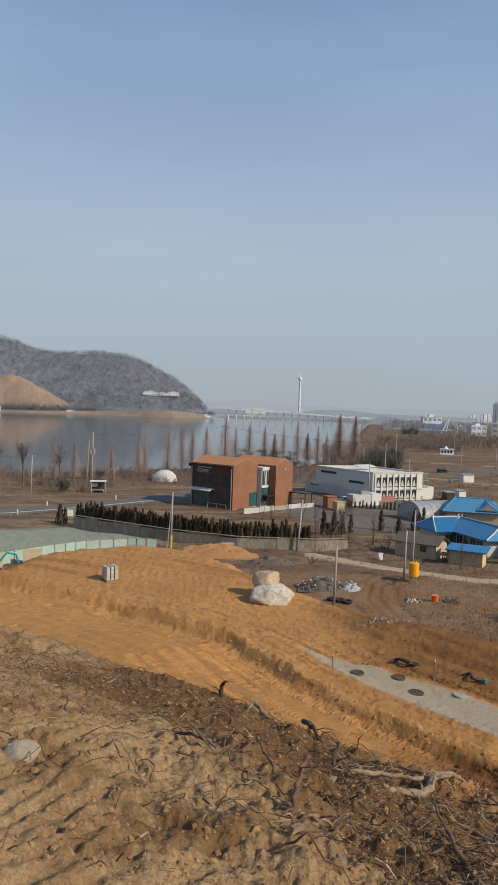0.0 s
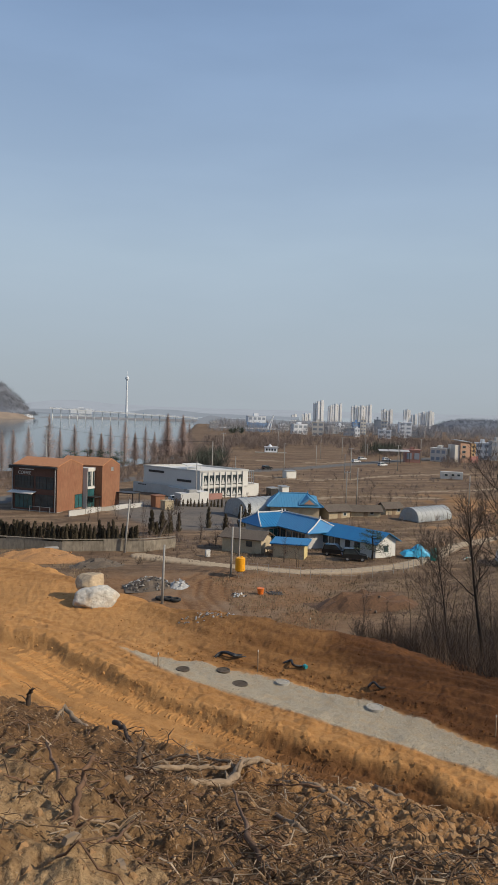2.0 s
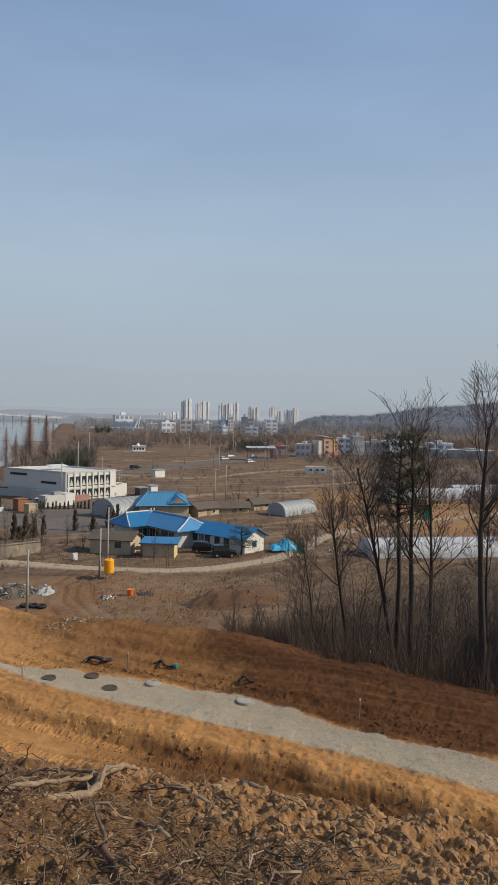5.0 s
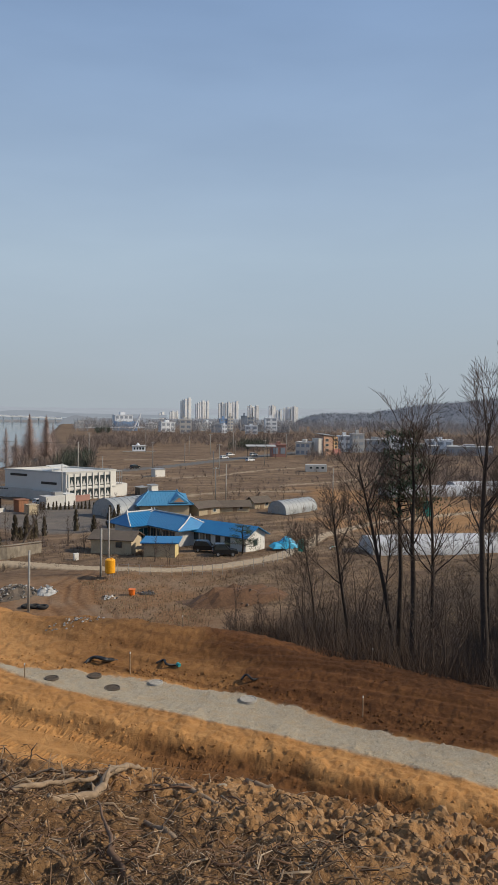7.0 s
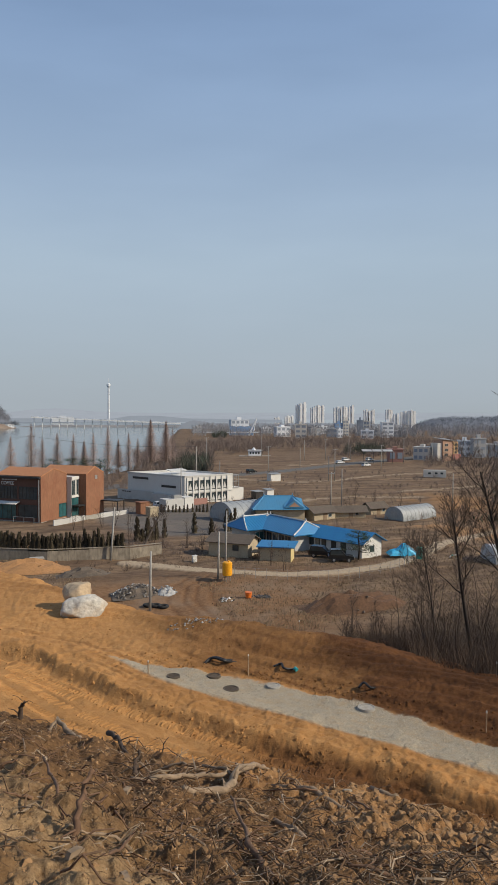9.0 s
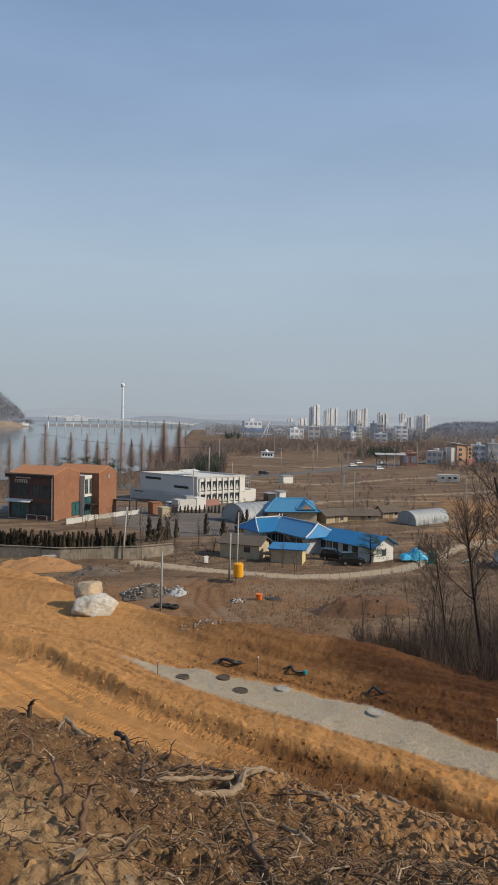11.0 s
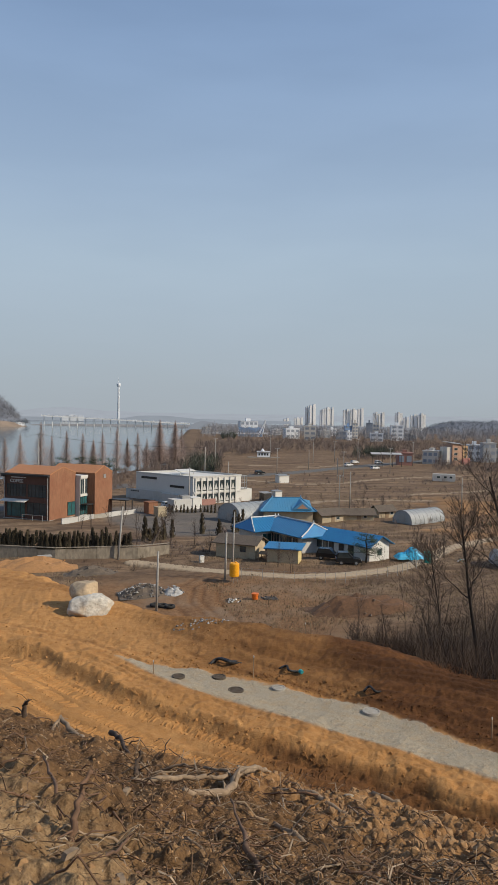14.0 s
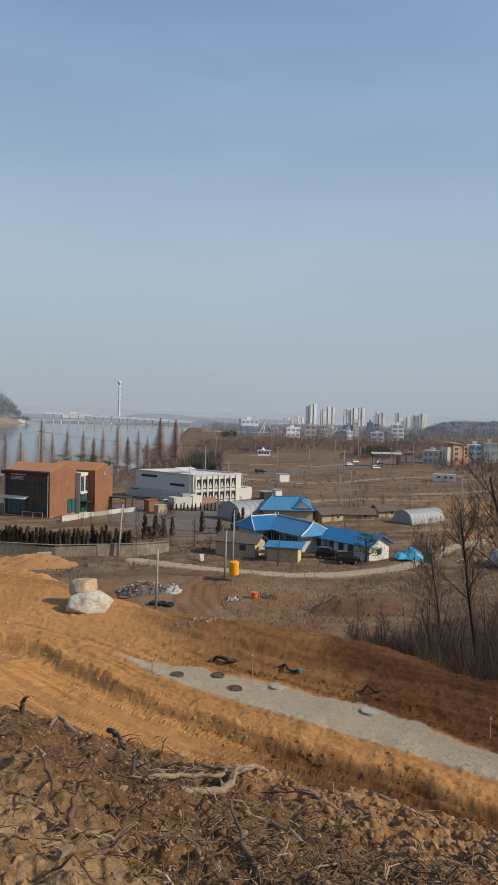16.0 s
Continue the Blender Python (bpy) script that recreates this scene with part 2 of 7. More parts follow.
def side(x, y, line):
    """Distance to a line of points, positive on its right-hand side."""
    best, out = np.full(np.shape(x), 1e18), np.zeros(np.shape(x))
    along, far = np.zeros(np.shape(x)), 0.0
    for (ax, ay), (bx, by) in zip(line[:-1], line[1:]):
        dx, dy = bx - ax, by - ay
        ln = math.hypot(dx, dy)
        k = np.clip(((x - ax) * dx + (y - ay) * dy) / ln ** 2, 0, 1)
        ox, oy = x - ax - k * dx, y - ay - k * dy
        d2 = ox * ox + oy * oy
        s = np.where(dx * (y - ay) - dy * (x - ax) < 0, 1.0, -1.0)
        near = d2 < best
        out = np.where(near, s * np.sqrt(d2), out)
        along = np.where(near, far + k * ln, along)
        best = np.where(near, d2, best)
        far += ln
    return out, along


EDGE = [(-30, 10), (-8, 15.2), (-4.5, 16.6), (-2.6, 17.2), (-1.6, 16.2), (-0.7, 14.2), (0.2, 12.4), (0.8, 10.9), (1.25, 9.5), (1.75, 8.9), (2.4, 8.7), (3.1, 8.5), (3.6, 7.9), (4.05, 7.2), (4.35, 6.4), (4.55, 5.5), (4.7, 4.6), (5.0, 3.6), (7, 0), (11, -7)]
LIP = [(-60, 52), (-13.5, 46.7), (-5.7, 41.7), (0.7, 35.7), (4, 29.7), (6.1, 27.1), (7.7, 25.2), (9.3, 23.4), (11.5, 21.4), (13.7, 18), (15.3, 15.5), (22, 6)]
CREST = [(-60, 20), (-18, 44), (-14.5, 49.6), (-13.5, 55), (-10.9, 58.7), (-6.5, 60.2), (-3.1, 58.7), (0, 55.8), (2.3, 51.3), (4.6, 47.6), (6.6, 43.2), (8.6, 39.8), (10.6, 37.9), (12.8, 35.7), (15.7, 33.2), (16.9, 30.7), (17.7, 27.8), (19.1, 25.5), (20.3, 23.3), (21.2, 21.7), (27, 13), (40, 4)]
ROAD_N = [(4.0, 33.9), (6.4, 29.4), (9.9, 25.4), (12.1, 22.5), (14.5, 19.2), (16.1, 16.4), (22, 8)]
ROAD_F = [(4.0, 33.9), (6.8, 32.2), (9.4, 30.2), (11.0, 28.8), (12.8, 26.9), (14.6, 24.4), (16.2, 21.4), (18.2, 18.5), (25, 9)]
SHORE = [(-900, 60), (-250, 170), (-75, 232), (-22, 262), (30, 285), (75, 360), (110, 520), (140, 690), (235, 1100), (300, 1400)]
LANE = [(15.5, 112), (19, 109), (24.8, 104), (29.7, 100.4), (36, 97.2), (43, 96.6), (52, 97.6), (62, 104), (72, 113), (90, 122), (140, 130)]
HIGHWAY = [(-120, 118), (-70, 140), (-43, 153), (-30, 164), (-16, 178), (-6, 190), (8, 215), (30, 240), (62, 262), (100, 282), (150, 318), (230, 372)]


TREADS = ((1.1, 0.27), (1.7, 0.27), (2.35, 0.27), (3.1, 0.27), (3.75, 0.27), (4.6, 0.28), (5.3, 0.28), (6.4, 0.28), (7.5, 0.28))


def tread_off(along, off):
    """How far from the lip a crawler track runs, along its way."""
    return off + 0.16 * np.sin(along * 0.13 + off) + 0.08 * np.sin(along * 0.37 + 2 * off)


def zones(x, y):
    """Height of the ground, and how much of each kind of earth lies there."""
    r = np.hypot(x, y)
    bank_d, bank_s = side(x, y, EDGE)
    lip_d, lip_s = side(x, y, LIP)
    crest_d, crest_s = side(x, y, CREST)
    n1 = fbm(x * 0.12, y * 0.12, 4, 3)
    n2 = fbm(x * 0.9, y * 0.9, 4, 11)
    n3 = fbm(x * 4.0, y * 4.0, 3, 23)
    # plain and lake bed
    plain = 0.8 * (1 - smooth_step(112, 150, y)) + 0.5 * n1 * smooth_step(1500, 200, r) + 0.12 * n2
    sh_d, _ = side(x, y, SHORE)
    plain = plain - 6.0 * smooth_step(-2, 16, -sh_d) * (y > 100) * (1 - smooth_step(2480, 2580, y))
    # far ground sinks so the sky's haze shows in its place
    plain = plain - 45 * smooth_step(1120, 2400, r)
    # yard held up by the retaining wall
    wl_d, wl_s = side(x, y, [(-26, 134), (-21, 130.5), (-7.5, 121.5), (3.8, 116.2), (16.5, 115.4), (22, 117)])
    plain = plain + 1.9 * smooth_step(0.5, 1.7, -wl_d) * smooth_step(26, 8, -wl_d) * smooth_step(0, 6, wl_s) * smooth_step(51, 46, wl_s)
    # platform of fill
    level = 12.2 + 0.25 * n1 + 0.06 * n2 * smooth_step(0.2, 1.5, np.abs(lip_d))
    out = np.logaddexp(0, -(crest_d + 0.5 * n2) * 2.2) / 2.2
    mound = 0.75 * smooth_step(5.5, 0.5, crest_d) * smooth_step(5, 12, x)
    plat = level + mound - out * (0.88 + 0.12 * n1 - 0.5 * smooth_step(14, 20, x - 0.3 * (y - 30)))
    # cut lip between the tracked terrace and the road
    wob = lip_d + 0.36 * n2 + 0.14 * n3
    face = 0.40 * smooth_step(0.75, 0.05, wob) * smooth_step(-3.4, -0.5, wob) + 0.25 * smooth_step(0.2, 6, lip_d)
    face = face + 0.16 * n2 * np.exp(-(wob / 0.9) ** 2) + 0.10 * n3 * np.exp(-((wob - 0.4) / 0.6) ** 2)
    plat = plat + face * smooth_step(-3, 2, crest_d)
    # crawler treads along the terrace
    tread = np.zeros(np.shape(x))
    for off, wid in TREADS:
        d = lip_d - tread_off(lip_s, off)
        tread = np.maximum(tread, np.exp(-(d / wid) ** 4))
    streak = value_noise(lip_s * 0.22, lip_d * 2.6, 51) + 0.7 * value_noise(lip_s * 0.5, lip_d * 5.5, 52)
    on_terrace = smooth_step(0.8, 1.2, lip_d) * (crest_d > 3)
    n4 = fbm(x * 11, y * 11, 2, 61)
    in_road = smooth_step(-0.2, 0.3, -side(x, y, ROAD_N)[0]) * smooth_step(-0.2, 0.3, side(x, y, ROAD_F)[0]) * (y < 34)
    plat = plat - 0.05 * tread * on_terrace + 0.02 * n3 * on_terrace + (0.05 * n3 + 0.04 * n4 + 0.12 * np.clip(streak, -0.35, 0.3)) * (1 - on_terrace) * (1 - 0.8 * in_road) + (0.07 * streak + 0.010 * n4) * on_terrace
    # bank with the camera on it
    top = 23.28 - 0.35 * y - 0.27 * x - 0.12 * smooth_step(0.6, -2.5, x) * smooth_step(6, 11, y)
    top = 22.3 - np.logaddexp(0, (22.3 - top) * 3) / 3
    lump = 0.25 * n2 + 0.12 * n3 + 0.07 * np.abs(fbm(x * 7, y * 7, 3, 37)) + 0.05 * fbm(x * 16, y * 16, 2, 31)
    calm = smooth_step(0.6, -1.6, x + 0.18 * (y - 5)) * smooth_step(10, 8, y)
    ruts = 0.016 * np.sin((x * 0.9 - y * 0.55) * 46 + 3 * n2) * smooth_step(5.6, 4.8, y + 0.4 * x) * smooth_step(-0.1, -0.6, x)
    clods = 0.36 * np.abs(fbm(x * 2.6, y * 2.6, 3, 41)) * smooth_step(3.0, 5.0, x)
    bear = np.degrees(np.arctan2(x, y))
    ahead = smooth_step(-30, -22, bear) * smooth_step(58, 50, bear) * smooth_step(0.6, 2.4, r)
    bank = top + (lump * (1 - 0.55 * calm) + ruts + clods) * ahead + 0.04 * n2 * (1 - ahead)
    bank = bank - np.logaddexp(0, -(bank_d + 0.7 * n2) * 4) / 4 * 1.05
    # unseen hill out of view at right, added to shade the ravine
    hill = 42 - 0.8 * np.hypot(x - 66, y - 4) + 2 * n1
    z = np.maximum(np.maximum(plain, plat), bank)
    z = np.maximum(z, hill)
    on_bank = (bank >= plat) & (bank >= plain) & (bank >= hill)
    on_plat = (plat >= plain) & ~on_bank & (hill < plat)
    gr_n, _ = side(x, y, ROAD_N)
    gr_f, _ = side(x, y, ROAD_F)
    rough_edge = 0.35 * n2 + 0.12 * n3
    gravel = smooth_step(-0.10, 0.18, -gr_n + rough_edge) * smooth_step(-0.10, 0.18, gr_f + rough_edge) * (y < 33.8) * on_plat
    lane_d, _ = side(x, y, LANE)
    high_d, _ = side(x, y, HIGHWAY)
    w = {}
    w["bank"] = on_bank * 1.0
    w["gravel"] = gravel
    w["humus"] = on_bank * 0.95 * smooth_step(0.1, 1.1, x + 1.1 * n2 + 2.3 * smooth_step(5.6, 7.4, y)) * smooth_step(3.4, 2.2, x + 0.8 * n2)
    w["loam"] = on_bank * smooth_step(1.7, 2.9, x + 0.9 * n2 + 0.12 * (y - 6)) * (0.85 + 0.4 * n1)
    w["net"] = smooth_step(113, 117, y - 0.55 * (x + 20)) * smooth_step(138, 131, y - 0.5 * (x + 30)) * smooth_step(-8, -13, x) * smooth_step(-52, -46, x)
    w["orange"] = on_plat * smooth_step(-7, -2.5, crest_d + 1.5 * n1) * 1.0
    right = smooth_step(6, 11, x - 0.15 * y + 1.5 * n2) * on_plat
    w["brown"] = right * smooth_step(-0.5, 0.2, gr_f * -1.0 + 0.6 * n2) * (0.8 + 0.2 * smooth_step(9, 13, x))
    w["brown"] = np.maximum(w["brown"], 0.6 * on_plat * smooth_step(0.1, -0.6, gr_f + 0.5 * n2) * smooth_step(5, 9, x))
    w["brown"] = np.maximum(w["brown"], 0.9 * on_plat * smooth_step(4.5, 9.0, x + 1.6 * n2 - 0.2 * (y - 20)) * smooth_step(0.1, 0.7, lip_d + 0.4 * n2))
    # damp scrapes and wheel marks that run along the fill
    scrape = value_noise(lip_s * 0.05, lip_d * 0.9, 71) + 0.8 * value_noise(lip_s * 0.11, lip_d * 2.6, 72) + 0.15 * n2
    # last term also puts the lip face's slight shade into this colour
    w["damp_shade"] = on_plat * (1 - gravel) * np.clip(smooth_step(-0.02, 0.38, scrape) * (0.22 + 0.4 * smooth_step(-0.5, -2.5, lip_d)) + 0.3 * tread * on_terrace * smooth_step(4, 9, x) + 0.08 * smooth_step(0.3, 0.0, np.abs(wob - 0.45)), 0, 0.9)
    tan = smooth_step(29, 35, np.degrees(np.arctan2(x, y)) + 8 * n1) * smooth_step(128, 150, r + 20 * n1) * smooth_step(240, 205, r) * (0.5 + 0.5 * smooth_step(-0.2, 0.3, n1))
    w["orange"] = np.maximum(w["orange"], 0.5 * tan)
    near_plain = smooth_step(103, 92, y - 0.12 * x + 4 * n1) * smooth_step(44, 30, x + 8 * n1)
    w["mud"] = np.clip(near_plain * (~on_bank), 0, 1)
    ravine = smooth_step(17, 24, x + 0.15 * (y - 30) + 2 * n1) * smooth_step(70, 52, y - 0.25 * x + 6 * n1) * (crest_d < 0)
    w["litter"] = np.maximum(ravine, (hill >= z - 0.01) * 1.0)
    w["lane"] = smooth_step(1.55, 1.3, np.abs(lane_d) + 0.2 * n2) * (y > 93)
    for line in ([(70, 262), (76, 254), (89, 236), (106.5, 238.6), (134, 256), (170, 262)], [(100, 330), (128, 315), (150, 330)], [(112, 200), (135, 205), (160, 215), (190, 232)], [(62, 182), (85, 190), (110, 185)]):
        pd, _ = side(x, y, line)
        w["lane"] = np.maximum(w["lane"], 0.7 * smooth_step(1.5, 0.9, np.abs(pd) + 0.5 * n2))
    w["asphalt"] = smooth_step(4.6, 4.2, np.abs(high_d)) * (r > 100) * 0.95
    yard = smooth_step(15, 19, x + 0.25 * (y - 160)) * smooth_step(52, 47, x) * smooth_step(138, 143, y + 0.1 * x) * smooth_step(188, 183, y) * 0.7
    ruts_d, _ = side(x, y, [(12, 52), (18.5, 79), (18, 87), (20, 94), (25, 100.5)])
    rut = np.maximum(np.exp(-((np.abs(ruts_d) - 1.0) / 0.35) ** 2), np.exp(-((np.abs(ruts_d - 3.4) - 1.0) / 0.35) ** 2)) * smooth_step(64, 70, y) * smooth_step(101, 99, y) * (crest_d < 0)
    w["brown"] = np.maximum(w["brown"], 0.4 * rut)
    z = z - 0.08 * rut
    flat = np.maximum(w["lane"], w["asphalt"])
    w["asphalt"] = np.maximum(w["asphalt"], yard)
    z = z * (1 - flat) + (0.85 * (1 - smooth_step(112, 150, y)) + 0.05) * flat
    z = z + gravel * 0.05
    return z, w


def ground_z(x, y):
    return float(zones(np.array([float(x)]), np.array([float(y)]))[0][0])


def spread(lo, hi, step):
    return lo * np.exp(np.arange(int(math.log(hi / lo) / step) + 1) * step)


rings = np.concatenate([[0.0005, 0.25, 0.6, 1.0, 1.5, 2.0], spread(2.4, 17, 0.0056), spread(17.05, 35, 0.0031), spread(35.1, 44, 0.006), spread(44.3, 92, 0.0095), spread(92.5, 122, 0.0042), spread(122.6, 170, 0.009), spread(171.5, 420, 0.012), spread(425, 4600, 0.032)])
fan = np.radians(np.concatenate([np.linspace(-23, 50, 680), np.linspace(52, 334, 90)]))
RR, AA = np.meshgrid(rings, fan)
GX, GY = RR * np.sin(AA), RR * np.cos(AA)
GZ, GW = zones(GX, GY)
me = bpy.data.meshes.new("ground")
na, nr = GX.shape
idx = np.arange(na * nr).reshape(na, nr)
quads = np.stack([idx[:, :-1], idx[:, 1:], np.roll(idx, -1, 0)[:, 1:], np.roll(idx, -1, 0)[:, :-1]], -1).reshape(-1, 4)
me.vertices.add(na * nr)
me.vertices.foreach_set("co", np.stack([GX, GY, GZ], -1).ravel())
me.loops.add(quads.size)
me.loops.foreach_set("vertex_index", quads.ravel())
me.polygons.add(len(quads))
me.polygons.foreach_set("loop_start", np.arange(len(quads)) * 4)
me.update(calc_edges=True)
if me.polygons[0].normal.z < 0:
    me.flip_normals()
for key, val in GW.items():
    me.attributes.new(key, "FLOAT", "POINT").data.foreach_set("value", np.clip(val, 0, 1).ravel().astype(np.float32))
me.polygons.foreach_set("use_smooth", [True] * len(quads))
me.materials.append(EARTH)
ground = tagged(new("ground", me), "bare construction earth, tracked terraces and dry winter fields", "ground", kind="structure")


def earth_stuff(name, shape, label, category):
    """Loose soil laid on the ground, of the same earth as the ground below it."""
    me = bpy.data.meshes.new(name)
    me.from_pydata(shape.v, [], shape.f)
    co = np.array(shape.v)
    for key_, val_ in zones(co[:, 0], co[:, 1])[1].items():
        me.attributes.new(key_, "FLOAT", "POINT").data.foreach_set("value", np.clip(val_, 0, 1).astype(np.float32))
    me.materials.append(EARTH)
    return tagged(new(name, me), label, category, kind="stuff")


# lake
wm, n, l, b = nodes_of("lake_water")
b.inputs["Base Color"].default_value = (0.055, 0.075, 0.085, 1)
b.inputs["Roughness"].default_value = 0.09
b.inputs["IOR"].default_value = 1.33
bumped(n, l, b, noise_node(n, l, 0.25, 3.0, 0.5, (0.4, 1.6, 1.0)), 0.05, 0.4)
s = Shape()
s.add([(-2600, 100, -2), (30, 100, -2), (420, 1500, -2), (420, 2600, -2), (-2600, 2600, -2)], [(0, 1, 2, 3, 4)])
solo("lake_water", s, wm, "calm blue-grey lake reflecting the hazy sky", "water", kind="structure")

# ---------------------------------------------------------------- more materials
CORTEN = mat("corten_steel", (0.25, 0.115, 0.060), 0.8, 0.0, 3.0, 0.35, 0.28, 0.2, 0.02, (3.0, 3.0, 0.25), (0.20, 0.07, 0.035))
CORTEN_ROOF = mat("rust_roof", (0.42, 0.19, 0.085), 0.75, 0.0, 2.0, 0.3, 0.15, 0.1, 0.02, None, (0.40, 0.16, 0.06))
DARK_METAL = mat("dark_metal", (0.05, 0.047, 0.045), 0.5, 0.4, 6, 0.8, 0.2, 0.1)
GREY_METAL = mat("grey_metal", (0.36, 0.36, 0.35), 0.5, 0.5, 6, 0.8, 0.2, 0.1)
DARK_GLASS = glass_mat("dark_glass", (0.035, 0.05, 0.055))
TEAL_GLASS = glass_mat("teal_glass", (0.03, 0.10, 0.105))
WHITE = mat("white_paint", (0.62, 0.605, 0.56), 0.7, 0, 4, 0.5, 0.06, 0.1, 0.01, None, (0.58, 0.56, 0.51))
PALE = mat("pale_render", (0.50, 0.49, 0.46), 0.85, 0, 4, 0.4, 0.08, 0.15, 0.01, None, (0.40, 0.38, 0.34))
CONCRETE = mat("concrete", (0.36, 0.335, 0.29), 0.9, 0, 5, 0.4, 0.16, 0.3, 0.02, None, (0.22, 0.19, 0.15))
BEIGE = mat("beige_render", (0.44, 0.36, 0.24), 0.9, 0, 5, 0.6, 0.12, 0.2, 0.01, None, (0.30, 0.23, 0.15))
YELLOW_R = mat("yellow_render", (0.58, 0.47, 0.22), 0.9, 0, 5, 0.6, 0.1, 0.2, 0.01)
BLUE_TILE = mat("blue_roof", (0.025, 0.185, 0.38), 0.45, 0.1, 5, 0.4, 0.15, 0.1, 0.01, None, (0.02, 0.13, 0.33))
SKY_TILE = mat("light_blue_roof", (0.07, 0.25, 0.42), 0.55, 0.1, 5, 0.4, 0.15, 0.1, 0.01, None, (0.10, 0.23, 0.34))
OLD_ROOF = mat("old_slate_roof", (0.115, 0.09, 0.068), 0.9, 0, 6, 0.7, 0.3, 0.4, 0.03)
VINYL = mat("greenhouse_vinyl", (0.30, 0.315, 0.315), 0.6, 0, 2, 0.4, 0.18, 0.15, 0.03, None, (0.30, 0.31, 0.30))
WHITE_VINYL = mat("white_vinyl", (0.44, 0.45, 0.46), 0.7, 0, 2, 0.3, 0.12, 0.2, 0.04, None, (0.50, 0.51, 0.52))
TARP = mat("blue_tarp", (0.04, 0.42, 0.68), 0.5, 0, 3, 0.8, 0.2, 0.5, 0.08)
GREEN_NET = mat("green_net", (0.35, 0.45, 0.38), 0.8, 0, 4, 0.4, 0.15, 0.2, 0.02, None, (0.28, 0.36, 0.31))
GREEN_BOX = mat("green_plastic", (0.02, 0.29, 0.24), 0.5, 0, 5, 0.8, 0.15, 0.1)
ORANGE_P = mat("orange_plastic", (0.80, 0.36, 0.012), 0.45, 0, 4, 0.8, 0.12, 0.1, 0.01, None, (0.62, 0.25, 0.01))
POLE = mat("pole_concrete", (0.33, 0.315, 0.285), 0.85, 0, 6, 0.6, 0.15, 0.15)
STRIPE = mat("yellow_black_guard", (0.52, 0.40, 0.05), 0.6, 0, 6, 0.8, 0.15, 0)
TIMBER = mat("weathered_timber", (0.25, 0.175, 0.11), 0.9, 0, 14, 1.0, 0.3, 0.4, 0.01)
# brick red dulled and paled, haze mixed into the base colour
HAZED_BRICK = mat("hazed_red_brick", (0.33, 0.175, 0.14), 0.9, 0, 9, 0.4, 0.2, 0.2, 0.01)
TAN = mat("tan_render", (0.45, 0.27, 0.18), 0.85, 0, 5, 0.4, 0.1, 0.1)
RED = mat("red_render", (0.40, 0.17, 0.145), 0.85, 0, 5, 0.4, 0.1, 0.1)
CAR_BLACK = mat("dark_car_paint", (0.018, 0.02, 0.022), 0.22, 0.2, 3, 0.5, 0.1, 0)
CAR_WHITE = mat("white_car_paint", (0.70, 0.70, 0.69), 0.25, 0.0, 3, 0.5, 0.05, 0)
CAR_GREY = mat("grey_car_paint", (0.16, 0.165, 0.17), 0.25, 0.3, 3, 0.5, 0.05, 0)
TYRE = mat("tyre_rubber", (0.022, 0.021, 0.02), 0.9, 0, 9, 0.8, 0.2, 0.2)
ROCK_TAN = mat("tan_granite", (0.44, 0.33, 0.21), 0.9, 0, 5, 1.2, 0.22, 0.6, 0.06, None, (0.36, 0.27, 0.17))
ROCK_GREY = mat("grey_tan_stone", (0.29, 0.235, 0.165), 0.9, 0, 30, 6, 0.2, 0.4, 0.01, None, (0.28, 0.23, 0.17))
ROCK_WHITE = mat("white_granite", (0.47, 0.44, 0.38), 0.9, 0, 4, 1.4, 0.3, 0.8, 0.08, None, (0.34, 0.24, 0.14))
CONIFER = mat("hedge_conifer", (0.085, 0.066, 0.038), 0.95, 0, 6, 0.9, 0.4, 0.8, 0.1, None, None, 0.35)
TEAL = mat("teal_paint", (0.03, 0.30, 0.32), 0.45, 0.1, 4, 0.8, 0.1, 0.05)
BLACK_PIPE = mat("black_pipe", (0.016, 0.016, 0.016), 0.45, 0, 9, 0.8, 0.2, 0.1)
IRON = mat("manhole_iron", (0.11, 0.085, 0.062), 0.8, 0.3, 12, 2, 0.25, 0.4, 0.01)
RUBBLE = mat("rubble_mix", (0.22, 0.20, 0.175), 0.9, 0, 3, 1.5, 0.45, 0.5, 0.05, None, (0.12, 0.09, 0.065))


# ---------------------------------------------------------------- kinds of building
def roof_sheet(name, quad, thick, material, parent, label=""):
    return part(name, Shape().slab(quad, thick), material, parent, label)


def gabled(ob, x0, x1, y0, y1, eave, ridge, wall_m, roof_m, over=0.4, thick=0.16, base=0.0):
    """Walls with two gable ends at x0 and x1, ridge along x, and two roof sheets."""
    ym = (y0 + y1) / 2
    s = Shape()
    k = [(y0, base), (y1, base), (y1, eave), (ym, ridge), (y0, eave)]
    s.add([(x0, y, z) for y, z in k] + [(x1, y, z) for y, z in k],
          [(0, 1, 2, 3, 4), (9, 8, 7, 6, 5), (0, 5, 6, 1), (1, 6, 7, 2), (4, 9, 5, 0)])
    part("wall", s, wall_m, ob)
    slope = (ridge - eave) / (ym - y0)
    for sgn, ye in ((-1, y0), (1, y1)):
        yo = ye + sgn * over
        ze = eave - over * slope
        roof_sheet("roof", [(x0 - over, yo, ze + thick), (x1 + over, yo, ze + thick), (x1 + over, ym, ridge + thick), (x0 - over, ym, ridge + thick)], thick * 0.8, roof_m, ob)


